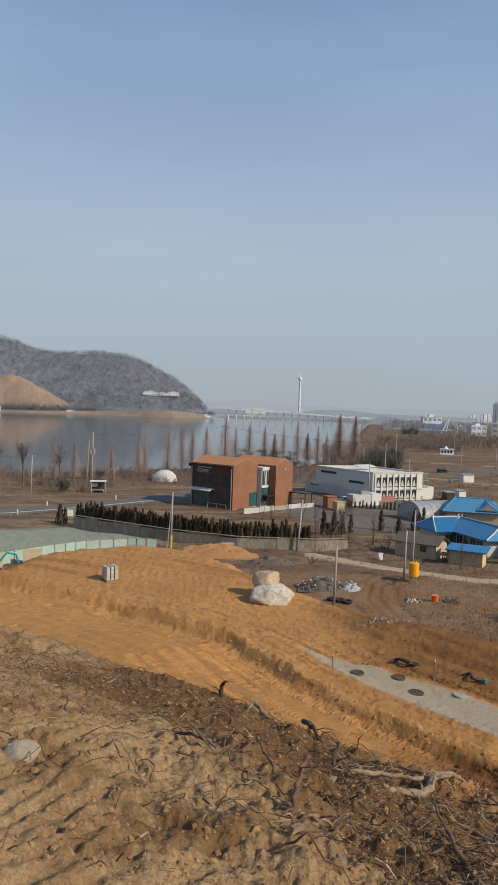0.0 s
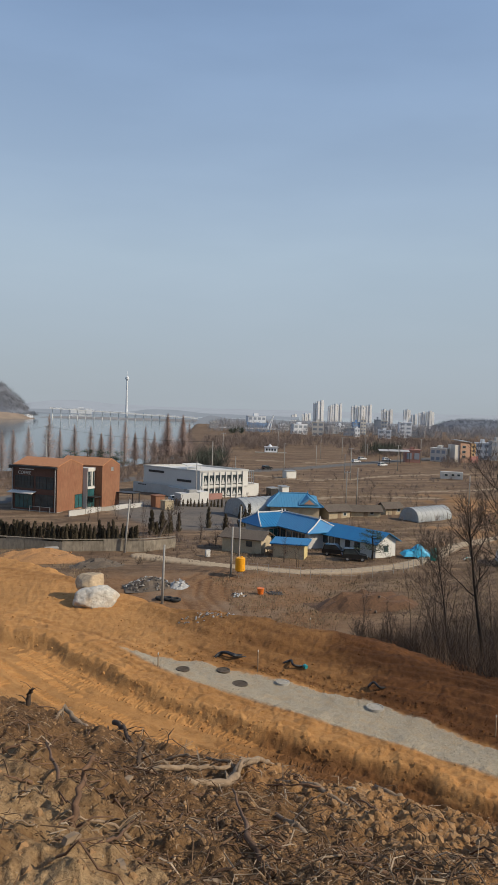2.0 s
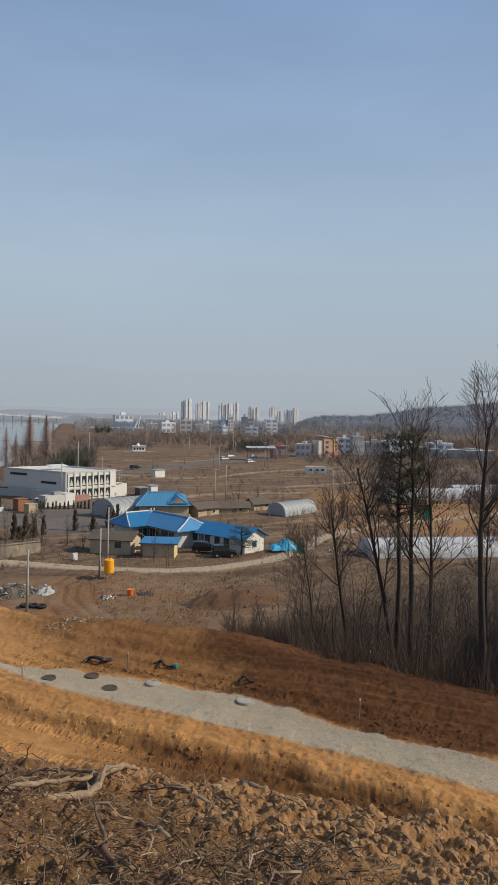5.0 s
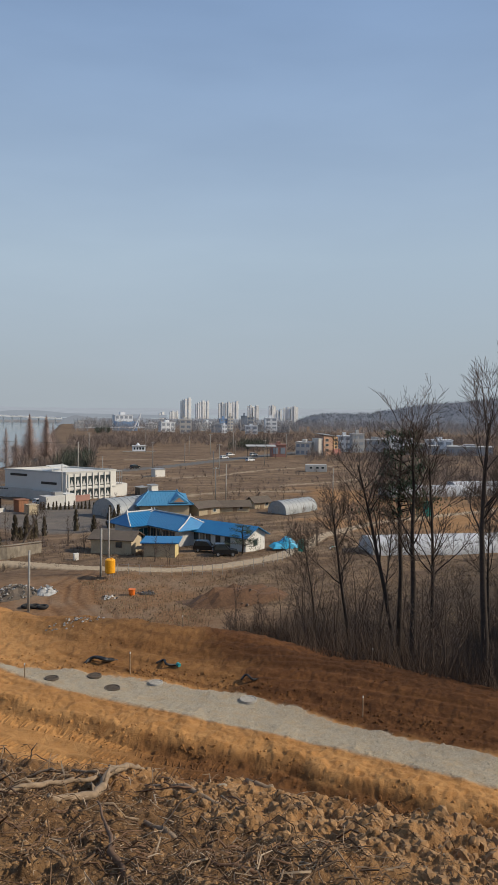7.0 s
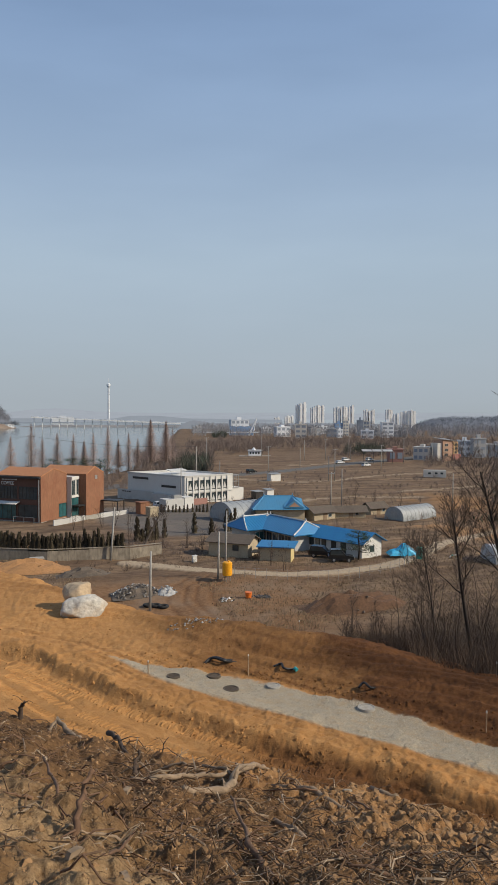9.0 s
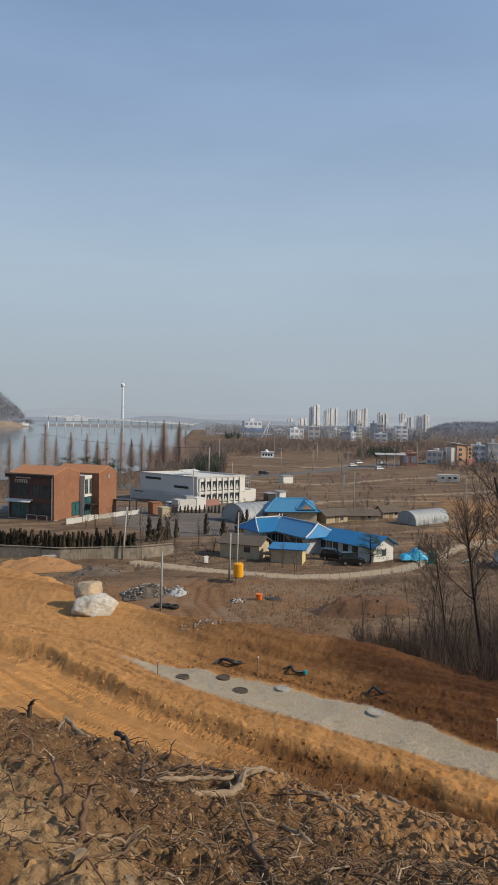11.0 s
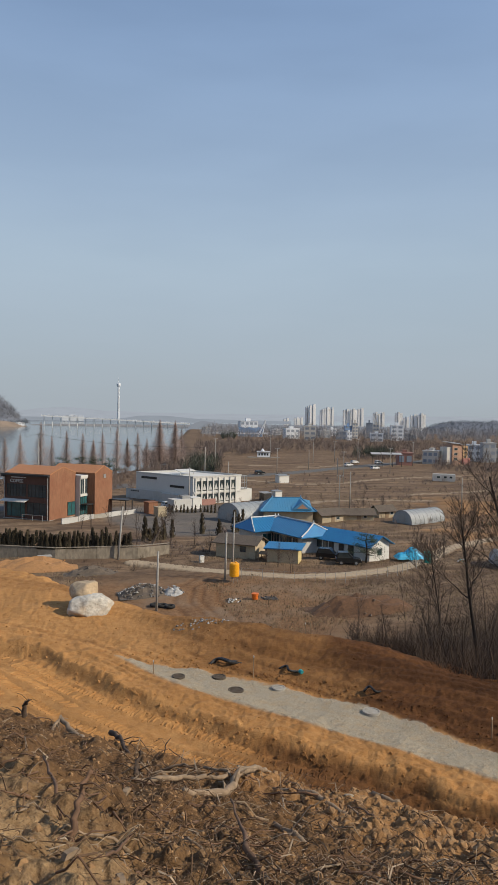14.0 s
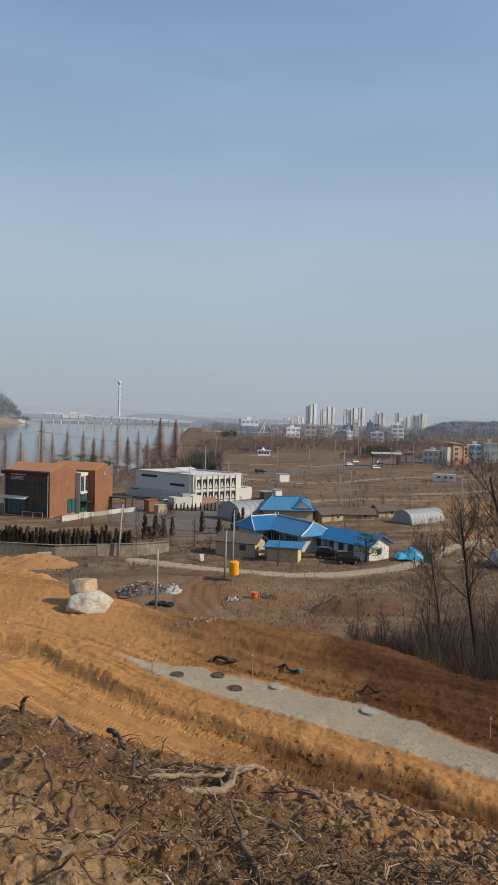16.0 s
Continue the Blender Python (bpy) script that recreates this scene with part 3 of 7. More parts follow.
def window(ob, x0, z0, x1, z1, y, frame_m, glass_m, cols=1, rows=1, face="y", depth=0.12, f=0.07):
    """A framed window standing a little proud of a wall in the plane y (or x, with face 'x')."""
    def swap(s):
        if face == "x":
            s.v = [(-b, a, c) for a, b, c in s.v]
        return s
    s = Shape()
    s.box(x0, y - depth / 2, z0, x1, y + 0.05, z0 + f).box(x0, y - depth / 2, z1 - f, x1, y + 0.05, z1)
    for i in range(cols + 1):
        xx = x0 + (x1 - x0 - f) * i / cols
        s.box(xx, y - depth / 2, z0 + f, xx + f, y + 0.05, z1 - f)
    for j in range(1, rows):
        zz = z0 + (z1 - z0) * j / rows
        s.box(x0 + f, y - depth / 2 + 0.01, zz, x1 - f, y + 0.04, zz + f)
    w = part("window", swap(s), frame_m, ob)
    for i in range(cols):
        a = x0 + (x1 - x0) * i / cols + 0.02
        c = x0 + (x1 - x0) * (i + 1) / cols - 0.02
        part("pane", swap(Shape().box(a, y - 0.02, z0 + 0.02, c, y + 0.03, z1 - 0.02)), glass_m, w)
    return w


def letters(text, size, material, parent, m):
    cu = bpy.data.curves.new("sign_letters", "FONT")
    cu.body, cu.size, cu.extrude = text, size, 0.05
    tmp = new("tmp_text", cu)
    bpy.context.view_layer.update()
    me = bpy.data.meshes.new_from_object(tmp.evaluated_get(bpy.context.evaluated_depsgraph_get()))
    bpy.data.objects.remove(tmp)
    me.transform(m)
    me.materials.clear()
    me.materials.append(material)
    return part("sign_letters", me, material, parent, "pale raised sign letters")


# coffee house: two rust-clad gabled halls and a glazed link
cafe = thing("coffee_house", "rust-coloured steel coffee house with two gabled halls", "building", (4.0, 163.9, ground_z(4, 164) * 0), -39.1)
gabled(cafe, -12.3, 0, 0, 9.4, 9.9, 11.4, CORTEN, CORTEN_ROOF, 0.05, 0.22)
gabled(cafe, -9.5, 3.3, 12.3, 19.6, 9.6, 11.2, CORTEN, CORTEN_ROOF, 0.05, 0.22)
part("link", Shape().box(-9, 9.4, 0, 1.2, 12.3, 9.3), PALE, cafe, "pale rendered link between the halls")
# dark front panels, with the shade of this side put into their colour
part("front_cladding", Shape().box(-12.28, -0.02, 0, -0.02, 0.0, 9.5), mat("shaded_rust_cladding", (0.11, 0.052, 0.034), 0.8, 0, 3.0, 0.5, 0.3, 0.2, 0.02, (4, 4, 0.3)), cafe, "dark rust front cladding with painted shade")
part("fascia", Shape().box(-12.9, -0.75, 9.55, 0.05, 0.0, 9.95).box(-12.9, -0.75, 9.2, -12.3, 0.0, 9.55), DARK_METAL, cafe, "dark steel eaves board")
window(cafe, -11.6, 4.9, -6.4, 7.7, -0.03, DARK_METAL, DARK_GLASS, 6, 2)
window(cafe, -5.8, 4.9, -0.9, 7.7, -0.03, DARK_METAL, DARK_GLASS, 5, 2)
window(cafe, -11.6, 0.4, -6.6, 3.7, -0.03, DARK_METAL, TEAL_GLASS, 4, 1)
window(cafe, -6.0, 0.9, -0.9, 3.7, -0.03, DARK_METAL, DARK_GLASS, 3, 1)
part("awning", Shape().slab([(-12.5, -1.7, 3.95), (-5.6, -1.7, 3.95), (-5.6, 0, 4.35), (-12.5, 0, 4.35)], 0.16), WHITE, cafe, "white entrance awning")
for px in (-12.15, -0.35):
    part("downpipe", Shape().tube([(px, -0.25, 0), (px, -0.25, 9.3)], 0.11, 8), GREY_METAL, cafe)
letters("COFFEE", 1.05, WHITE, cafe, Matrix.Translation((-10.7, -0.12, 8.0)) @ pose(0, 0, 0, 90, 0, 0))
for k in range(5):
    part("sign_bar", Shape().box(-10.4 + k * 0.85, -0.16, 9.05, -9.75 + k * 0.85, -0.05, 9.28), WHITE, cafe)
part("terrace_rail", Shape().box(-6.2, -1.6, 1.15, -0.6, -1.5, 1.25).box(-6.2, -1.6, 0, -6.1, -1.5, 1.2).box(-3.4, -1.6, 0, -3.3, -1.5, 1.2).box(-0.7, -1.6, 0, -0.6, -1.5, 1.2), GREY_METAL, cafe)
window(cafe, 6.4, 0.3, 9.2, 3.4, -0.03, DARK_METAL, TEAL_GLASS, 2, 1, "x")
window(cafe, 9.5, 5.0, 12.1, 8.5, -1.24, WHITE, DARK_GLASS, 3, 1, "x")
part("curtain", Shape().box(1.26, 10.9, 5.1, 1.3, 11.35, 8.4), WHITE, cafe, "pale curtain behind the glass")
window(cafe, 9.5, 0.2, 12.1, 4.4, -1.24, DARK_METAL, TEAL_GLASS, 3, 1, "x")
part("porch", Shape().box(1.3, 9.6, 2.5, 3.2, 12.0, 2.75).box(3.0, 9.7, 0, 3.1, 9.8, 2.5).box(3.0, 11.8, 0, 3.1, 11.9, 2.5), DARK_METAL, cafe)
part("lintel", Shape().box(1.2, 9.4, 8.6, 1.45, 12.3, 9.3), WHITE, cafe)
part("floor_band", Shape().box(1.2, 9.4, 4.45, 1.4, 12.3, 4.9), WHITE, cafe)
window(cafe, 15.8, 8.4, 16.8, 9.3, -3.33, GREY_METAL, GREY_METAL, 1, 1, "x")
part("entrance_canopy", Shape().box(3.3, 18.2, 2.9, 8.0, 21.5, 3.15).box(7.8, 18.3, 0, 8.0, 18.5, 2.9).box(7.8, 21.2, 0, 8.0, 21.4, 2.9), DARK_METAL, cafe)
part("foundation", Shape().box(-12.6, -0.1, -1.2, 0.1, 9.5, 0.02).box(-9.6, 9.5, -1.2, 3.4, 19.7, 0.02), CONCRETE, cafe)

yard_wall = thing("garden_wall", "low white rendered garden wall with planting", "wall", (6.5, 158.5, 0.2), 36)
for k in range(5):
    part("wall_panel", Shape().box(k * 4.4, 0, -0.8, k * 4.4 + 4.25, 0.25, 0.95 + 0.12 * (k % 2)), PALE if k != 2 else CONCRETE, yard_wall)
solo("rust_kiosk", Shape().box(-1.2, -1.2, -0.5, 1.2, 1.2, 2.9).box(-1.35, -1.35, 2.9, 1.35, 1.35, 3.05), CORTEN, "small rust-clad kiosk beside the coffee house", "kiosk", (27.3, 170.5, 0), 20)
solo("concrete_pier", Shape().box(-1.1, -1.1, -0.5, 1.1, 1.1, 2.2).box(-1.2, -1.2, 2.2, 1.2, 1.2, 2.35), BEIGE, "square beige masonry gate pier", "pier", (28.8, 166.0, 0), 20)

# white office with a row of tall windows
office = thing("white_office", "white flat-roofed office block with two rows of windows", "building", (41.0, 186.8, 0), 20.6)
L_END, R_END = Vector((-5.1, 21.6, 0)), Vector((15.75, 0, 0))
fp = [Vector((0, 0, 0)), R_END, R_END + L_END * 0.9, L_END]
s = Shape()
s.add([(p.x, p.y, -0.5) for p in fp] + [(p.x, p.y, 7.0) for p in fp], [(0, 1, 5, 4), (1, 2, 6, 5), (2, 3, 7, 6), (3, 0, 4, 7), (4, 5, 6, 7)])
part("wall", s, WHITE, office)
s = Shape()
for a, c in ((0, 1), (1, 2), (2, 3), (3, 0)):
    d = (fp[c] - fp[a]).normalized()
    q = Vector((-d.y, d.x, 0)) * 0.3
    o = Vector((d.y, -d.x, 0)) * 0.12
    s.add([fp[a] + o - d * 0.1 + Vector((0, 0, 7.0)), fp[c] + o + d * 0.1 + Vector((0, 0, 7.0)), fp[c] + q + Vector((0, 0, 7.0)), fp[a] + q + Vector((0, 0, 7.0)),
           fp[a] + o - d * 0.1 + Vector((0, 0, 7.45)), fp[c] + o + d * 0.1 + Vector((0, 0, 7.45)), fp[c] + q + Vector((0, 0, 7.45)), fp[a] + q + Vector((0, 0, 7.45))],
          [(0, 1, 5, 4), (1, 2, 6, 5), (2, 3, 7, 6), (3, 0, 4, 7), (4, 5, 6, 7), (3, 2, 1, 0)])
part("parapet", s, PALE, office, "grey roof-edge parapet")
for i in range(8):
    wx = 0.75 + i * 1.88
    if i < 7:
        for z0, z1 in ((0.4, 2.6), (3.5, 6.1)):
            window(office, wx + 0.22, z0, wx + 1.66, z1, -0.06, DARK_METAL, DARK_GLASS, 1, 1)
            part("curtain", Shape().prism([(wx + 0.35, z0 + 0.2), (wx + 1.55, z0 + 0.2), (wx + 0.95, z0 + (z1 - z0) * 0.75)], -0.14, -0.11), PALE, office)
    part("pilaster", Shape().box(wx - 0.2, -0.34, -0.4, wx + 0.2, 0, 6.9), WHITE, office)
part("band", Shape().box(0.2, -0.22, 2.85, 15.6, 0, 3.3), WHITE, office)
ang = math.degrees(math.atan2(L_END.y, L_END.x))
flank = pose(0, 0, 0, 0, 0, ang)
for a, c, z in ((3.2, 8.6, 4.0), (13.8, 20.0, 5.7)):
    part("slot_window", Shape().box(a, 0.0, z, c, 0.12, z + 0.62, flank), DARK_METAL, office, "narrow dark slot window")
part("forewall", Shape().box(11, 0.6, -0.5, 25.5, 0.9, 2.6, flank), PALE, office, "pale grey forecourt screen wall")
part("low_volume", Shape().box(4, 0.1, -0.5, 11, 1.6, 2.3, flank), PALE, office)
for k in range(4):
    part("sign_bar", Shape().box(20.0 + k * 0.9, 0.9, 1.9, 20.65 + k * 0.9, 0.98, 2.2, flank), DARK_METAL, office)
part("roof_canopy", Shape().slab([(2, 10, 8.0), (7, 9.5, 8.15), (7.5, 13, 8.4), (2.5, 13.5, 8.3)], 0.15).tube([(2.6, 10.5, 7), (2.6, 10.5, 7.95)], 0.08, 5).tube([(6.6, 10, 7), (6.6, 10, 8.05)], 0.08, 5), WHITE, office, "white tensile roof canopy")
part("stair_frame", Shape().box(15.8, 1, 3.2, 18.6, 1.15, 3.4).box(15.8, 1, 5.0, 18.6, 1.15, 5.15).box(15.8, 1, 6.8, 18.6, 1.15, 7.0).box(16.9, 1, 3.2, 17.0, 1.15, 7).box(18.5, 1, 3.2, 18.6, 1.15, 7).box(17.7, 1, 3.2, 17.8, 1.15, 7), GREY_METAL, office)
part("side_block", Shape().box(15.8, 1.2, -0.5, 20.5, 6, 3.2), WHITE, office)
part("brick_plinth", Shape().box(0.6, -2.2, -0.5, 5.8, -1.6, 1.5), HAZED_BRICK, office, "low brick planter wall")

cab = thing("site_container", "white and grey container cabin in the yard", "container", (37.5, 178.5, 0), 20)
part("body", Shape().box(-4.5, -1.6, -0.4, 0.8, 1.6, 2.7), PALE, cab)
part("end_unit", Shape().box(0.9, -1.7, -0.4, 3.6, 1.7, 2.9), WHITE, cab)
part("cooling_unit", Shape().box(-1.6, -0.8, 2.7, 0.6, 0.8, 3.5), GREY_METAL, cab)
for (hx, hy, w, d, h, m, t) in ((67.5, 196, 2.4, 2.0, 2.2, WHITE, 20), (63.5, 194, 2.6, 2.2, 2.0, DARK_METAL, 20), (86, 244, 4.2, 2.6, 2.5, WHITE, 15)):
    hut = thing("storage_hut", "small plain storage hut at the field's edge", "hut", (hx, hy, 0), t)
    part("wall", Shape().box(-w / 2, -d / 2, -0.3, w / 2, d / 2, h), m, hut)
    part("roof", Shape().slab([(-w / 2 - 0.2, -d / 2 - 0.2, h + 0.12), (w / 2 + 0.2, -d / 2 - 0.2, h + 0.12), (w / 2 + 0.2, d / 2 + 0.2, h + 0.3), (-w / 2 - 0.2, d / 2 + 0.2, h + 0.3)], 0.14), GREY_METAL, hut)


def hip_roof(ob, x0, x1, half, eave, ridge, tile, inset, cap_m=None, ribs=True):
    """A hipped roof with its ridge along x: four sheets, and raised caps on ridge and hips."""
    a, c = x0 + inset, x1 - inset
    for sgn in (-1, 1):
        roof_sheet("roof_slope", [(x0, sgn * half, eave), (x1, sgn * half, eave), (c, 0, ridge), (a, 0, ridge)], 0.15, tile, ob)
    for xe, xi in ((x0, a), (x1, c)):
        s = Shape().add([(xe, -half, eave), (xe, half, eave), (xi, 0, ridge), (xe, -half, eave - 0.15), (xe, half, eave - 0.15), (xi, 0, ridge - 0.15)], [(0, 1, 2), (5, 4, 3), (0, 3, 4, 1), (1, 4, 5, 2), (2, 5, 3, 0)])
        part("hip", s, tile, ob)
    if cap_m:
        part("ridge_cap", Shape().tube([(a, 0, ridge + 0.08), (c, 0, ridge + 0.08)], 0.13, 6), cap_m, ob, "white ridge cap")
        for xe, xi in ((x0, a), (x1, c)):
            for sgn in (-1, 1):
                part("hip_cap", Shape().tube([(xe, sgn * half, eave + 0.12), ((xe + xi) / 2, sgn * half * 0.48, (eave + ridge) / 2 + 0.02), (xi, 0, ridge + 0.1)], 0.12, 6), cap_m, ob, "white hip cap")
            part("finial", Shape().tube([(xi, 0, ridge), (xi, 0, ridge + 0.55)], [0.2, 0.08], 6), cap_m, ob)
    if ribs:
        for sgn in (-1, 1):
            s = Shape()
            n = int((x1 - x0) / 0.55)
            for i in range(1, n):
                x = x0 + (x1 - x0) * i / n
                k = min(1.0, (x - x0) / inset, (x1 - x) / inset)
                s.tube([(x, sgn * half, eave + 0.03), (x, sgn * half * (1 - k), eave + (ridge - eave) * k + 0.02)], 0.024, 4)
            part("tile_ribs", s, tile, ob)


def blue_wing(at, turn, x0, x1, half, eave, ridge, over, label):
    ob = thing("blue_roofed_house", label, "house", at, turn)
    hip_roof(ob, x0, x1, half + over, eave, ridge, BLUE_TILE, 1.7, WHITE)
    part("wall", Shape().box(x0 + over, -half, -0.6, x1 - over, half, eave + 0.25), PALE, ob)
    return ob


main = blue_wing((45.0, 120.6, 0.75), -73, -6.5, 7.2, 2.9, 2.8, 4.7, 1.0, "traditional house with bright blue tiled hip roof")
for k in range(5):
    window(main, -3.6 + k * 1.8, 0.4, -2.1 + k * 1.8, 2.3, -2.96, TIMBER, DARK_GLASS, 2, 1)
west = blue_wing((41.0, 125.2, 0.75), 15, -4.6, 4.0, 2.9, 2.75, 4.65, 1.0, "short wing of the blue-roofed traditional house")
window(west, -2.4, 0.3, -0.4, 2.2, -2.96, WHITE, TEAL_GLASS, 2, 1)
annex = thing("house_annex", "long white annex with blue sheet roof", "house", (51.3, 112.0, 0.75), -64)
gabled(annex, -7.2, 6.9, -2.6, 2.6, 2.6, 3.9, WHITE, BLUE_TILE, 0.7, 0.12, -0.6)
for k in range(4):
    window(annex, -5.6 + k * 1.35, 0.9, -4.6 + k * 1.35, 2.2, -2.64, DARK_METAL, DARK_GLASS, 1, 1)
part("door", Shape().box(0.6, -2.72, -0.1, 1.6, -2.58, 2.1), DARK_METAL, annex)
part("door", Shape().box(2.6, -2.72, -0.1, 3.7, -2.58, 2.1), DARK_GLASS, annex)
window(annex, -0.5, 0.8, 0.5, 1.8, -6.93, DARK_METAL, DARK_GLASS, 1, 1, "x")

shed = thing("old_shed", "old beige plastered shed with worn dark roof", "shed", (33.3, 113.4, 0.75), -38)
gabled(shed, -3.6, 3.2, -2.3, 2.3, 2.5, 3.4, BEIGE, OLD_ROOF, 0.5, 0.14, -0.6)
window(shed, 0.6, 1.2, 1.6, 2.1, -2.33, DARK_METAL, DARK_GLASS, 1, 1)
shed2 = thing("yard_shed", "beige yard shed with flat blue sheet roof", "shed", (38.6, 107.0, 0.75), -30)
part("wall", Shape().box(-2.6, -1.6, -0.5, 2.2, 1.6, 2.5), BEIGE, shed2)
part("gable_panel", Shape().box(2.2, -1.62, -0.5, 2.3, 1.62, 2.5), YELLOW_R, shed2, "yellow rendered end wall")
part("roof", Shape().slab([(-3.1, -2.2, 2.55), (2.9, -2.2, 2.6), (2.9, 2.0, 2.95), (-3.1, 2.0, 2.9)], 0.16), BLUE_TILE, shed2)
part("lean_to", Shape().box(-4.2, -1.2, 1.3, -2.6, 1.2, 1.42).box(-4.15, -1.15, -0.4, -4.05, -1.05, 1.3).box(-4.15, 1.05, -0.4, -4.05, 1.15, 1.3), TIMBER, shed2)

barn = thing("light_blue_house", "house with faded light blue hip roof", "house", (55.5, 153.5, 0), -12)
hip_roof(barn, -6.5, 6.0, 4.6, 2.9, 5.4, SKY_TILE, 3.0, SKY_TILE)
part("wall", Shape().box(-5.6, -3.7, -0.4, 5.2, 3.7, 3.1), BEIGE, barn)
part("gable_end", Shape().add([(0.6, -4.4, 3.3), (5.0, -4.4, 3.3), (2.8, -4.4, 5.0), (0.6, -0.2, 4.9), (5.0, -0.2, 4.9), (2.8, -0.2, 5.3)], [(0, 1, 2), (0, 2, 5, 3), (1, 4, 5, 2)]), SKY_TILE, barn)
part("gable_panel", Shape().add([(1.6, -4.45, 3.5), (4.0, -4.45, 3.5), (2.8, -4.45, 4.5), (1.6, -4.4, 3.5), (4.0, -4.4, 3.5), (2.8, -4.4, 4.5)], [(0, 1, 2), (5, 4, 3)]), TAN, barn, "orange gable panel")
window(barn, -3.5, 0.9, -1.8, 2.1, -3.74, DARK_METAL, DARK_GLASS, 2, 1)
for (hx, hy, t, w, d, h) in ((64.5, 151.5, 15, 6, 4, 3.0), (72.5, 153.0, -10, 7, 3.5, 2.6), (81.0, 156.5, 10, 4.5, 3, 2.8)):
    old = thing("old_farmhouse", "low old farmhouse with dark slate roof", "house", (hx, hy, 0), t)
    gabled(old, -w / 2, w / 2, -d / 2, d / 2, h - 1, h, BEIGE, OLD_ROOF, 0.6, 0.14, -0.4)
    part("door", Shape().box(-0.5, -d / 2 - 0.06, -0.2, 0.5, -d / 2 + 0.02, 1.7), TIMBER, old)
    window(old, 1.0, 0.7, 1.9, 1.5, -d / 2 - 0.04, WHITE, DARK_GLASS, 1, 1)


def tunnel(at, turn, length, width, height, cover, label, hoops=9):
    """An arched greenhouse: vinyl skin, hoops and two end frames."""
    ob = thing("greenhouse", label, "greenhouse", at, turn)
    arc = [(width / 2 * math.cos(a), height * math.sin(a) ** 0.75 if a not in (0, math.pi) else 0) for a in [math.pi * i / 14 for i in range(15)]]
    arc = [(arc[i][0], max(0.0, arc[i][1])) for i in range(15)]
    s = Shape()
    k = [(0, y, z) for y, z in arc] + [(length, y, z) for y, z in arc]
    s.add(k, [(i, i + 1, 16 + i, 15 + i) for i in range(14)])
    part("skin", s, cover, ob, smooth=True)
    for xe in (0.02, length - 0.02):
        part("end_sheet", Shape().add([(xe, y, z) for y, z in arc], [tuple(range(15))]), cover, ob)
    for i in range(hoops):
        x = length * i / (hoops - 1)
        part("hoop", Shape().tube([(x, y * 1.004, z * 1.006) for y, z in arc], 0.045, 4), GREY_METAL, ob)
    part("door", Shape().box(-0.04, -0.9, 0, 0.0, 0.9, 2.0), GREY_METAL, ob)
    return ob


tunnel((42.5, 155.5, -0.05), 18, 13, 9.5, 4.2, VINYL, "grey vinyl greenhouse tunnel beside the light blue house")
tunnel((80.5, 146.2, -0.05), 20, 11.5, 5.6, 3.0, VINYL, "grey vinyl greenhouse tunnel in the field")
tunnel((70.5, 97.5, 0.3), -17, 44, 7.5, 3.1, WHITE_VINYL, "long white vinyl greenhouse beside the wood", 16)
tunnel((125, 165, 0), -14, 46, 8, 2.9, WHITE_VINYL, "long white vinyl greenhouse far across the field", 14)
tunnel((152, 168, 0), -14, 40, 8, 2.9, WHITE_VINYL, "second long white vinyl greenhouse across the field", 12)


def suv(at, turn, paint, label, length=4.6, height=1.68):
    ob = thing("car", label, "car", at, turn)
    half = 0.92
    prof = [(-length / 2, 0.45), (-length / 2, 1.0), (-length / 2 + 0.15, 1.08), (length / 2 - 1.1, 1.08), (length / 2 - 0.1, 0.88), (length / 2, 0.45)]
    part("body", Shape().prism(prof, -half, half), paint, ob)
    roofp = [(-length / 2 + 0.12, 1.07), (-length / 2 + 0.35, height), (length / 2 - 2.1, height), (length / 2 - 1.25, 1.07)]
    part("cabin", Shape().prism(roofp, -half + 0.1, half - 0.1), paint, ob)
    glassp = [(-length / 2 + 0.3, 1.12), (-length / 2 + 0.45, height - 0.1), (length / 2 - 2.15, height - 0.1), (length / 2 - 1.45, 1.12)]
    for y0, y1 in ((-half + 0.085, -half + 0.13), (half - 0.13, half - 0.085)):
        part("side_window", Shape().prism(glassp, y0, y1), DARK_GLASS, ob)
    part("rear_window", Shape().slab([(-length / 2 + 0.10, -0.7, 1.15), (-length / 2 + 0.10, 0.7, 1.15), (-length / 2 + 0.30, 0.65, height - 0.08), (-length / 2 + 0.30, -0.65, height - 0.08)], 0.03), DARK_GLASS, ob)
    for x in (-length / 2 + 0.85, length / 2 - 0.85):
        for y in (-half + 0.1, half - 0.1):
            s = Shape().tube([(x, y - 0.11, 0.36), (x, y + 0.11, 0.36)], 0.36, 14)
            w = part("wheel", s, TYRE, ob)
            part("rim", Shape().tube([(x, y - 0.125, 0.36), (x, y + 0.125, 0.36)], 0.2, 10), GREY_METAL, w)
    for y in (-0.72, 0.72):
        part("rear_lamp", Shape().box(-length / 2 - 0.03, y - 0.14, 0.8, -length / 2 + 0.02, y + 0.14, 1.02), RED, ob)
        part("headlight", Shape().box(length / 2 - 0.14, y - 0.17, 0.68, length / 2 + 0.0, y + 0.17, 0.84), WHITE, ob)
    return ob


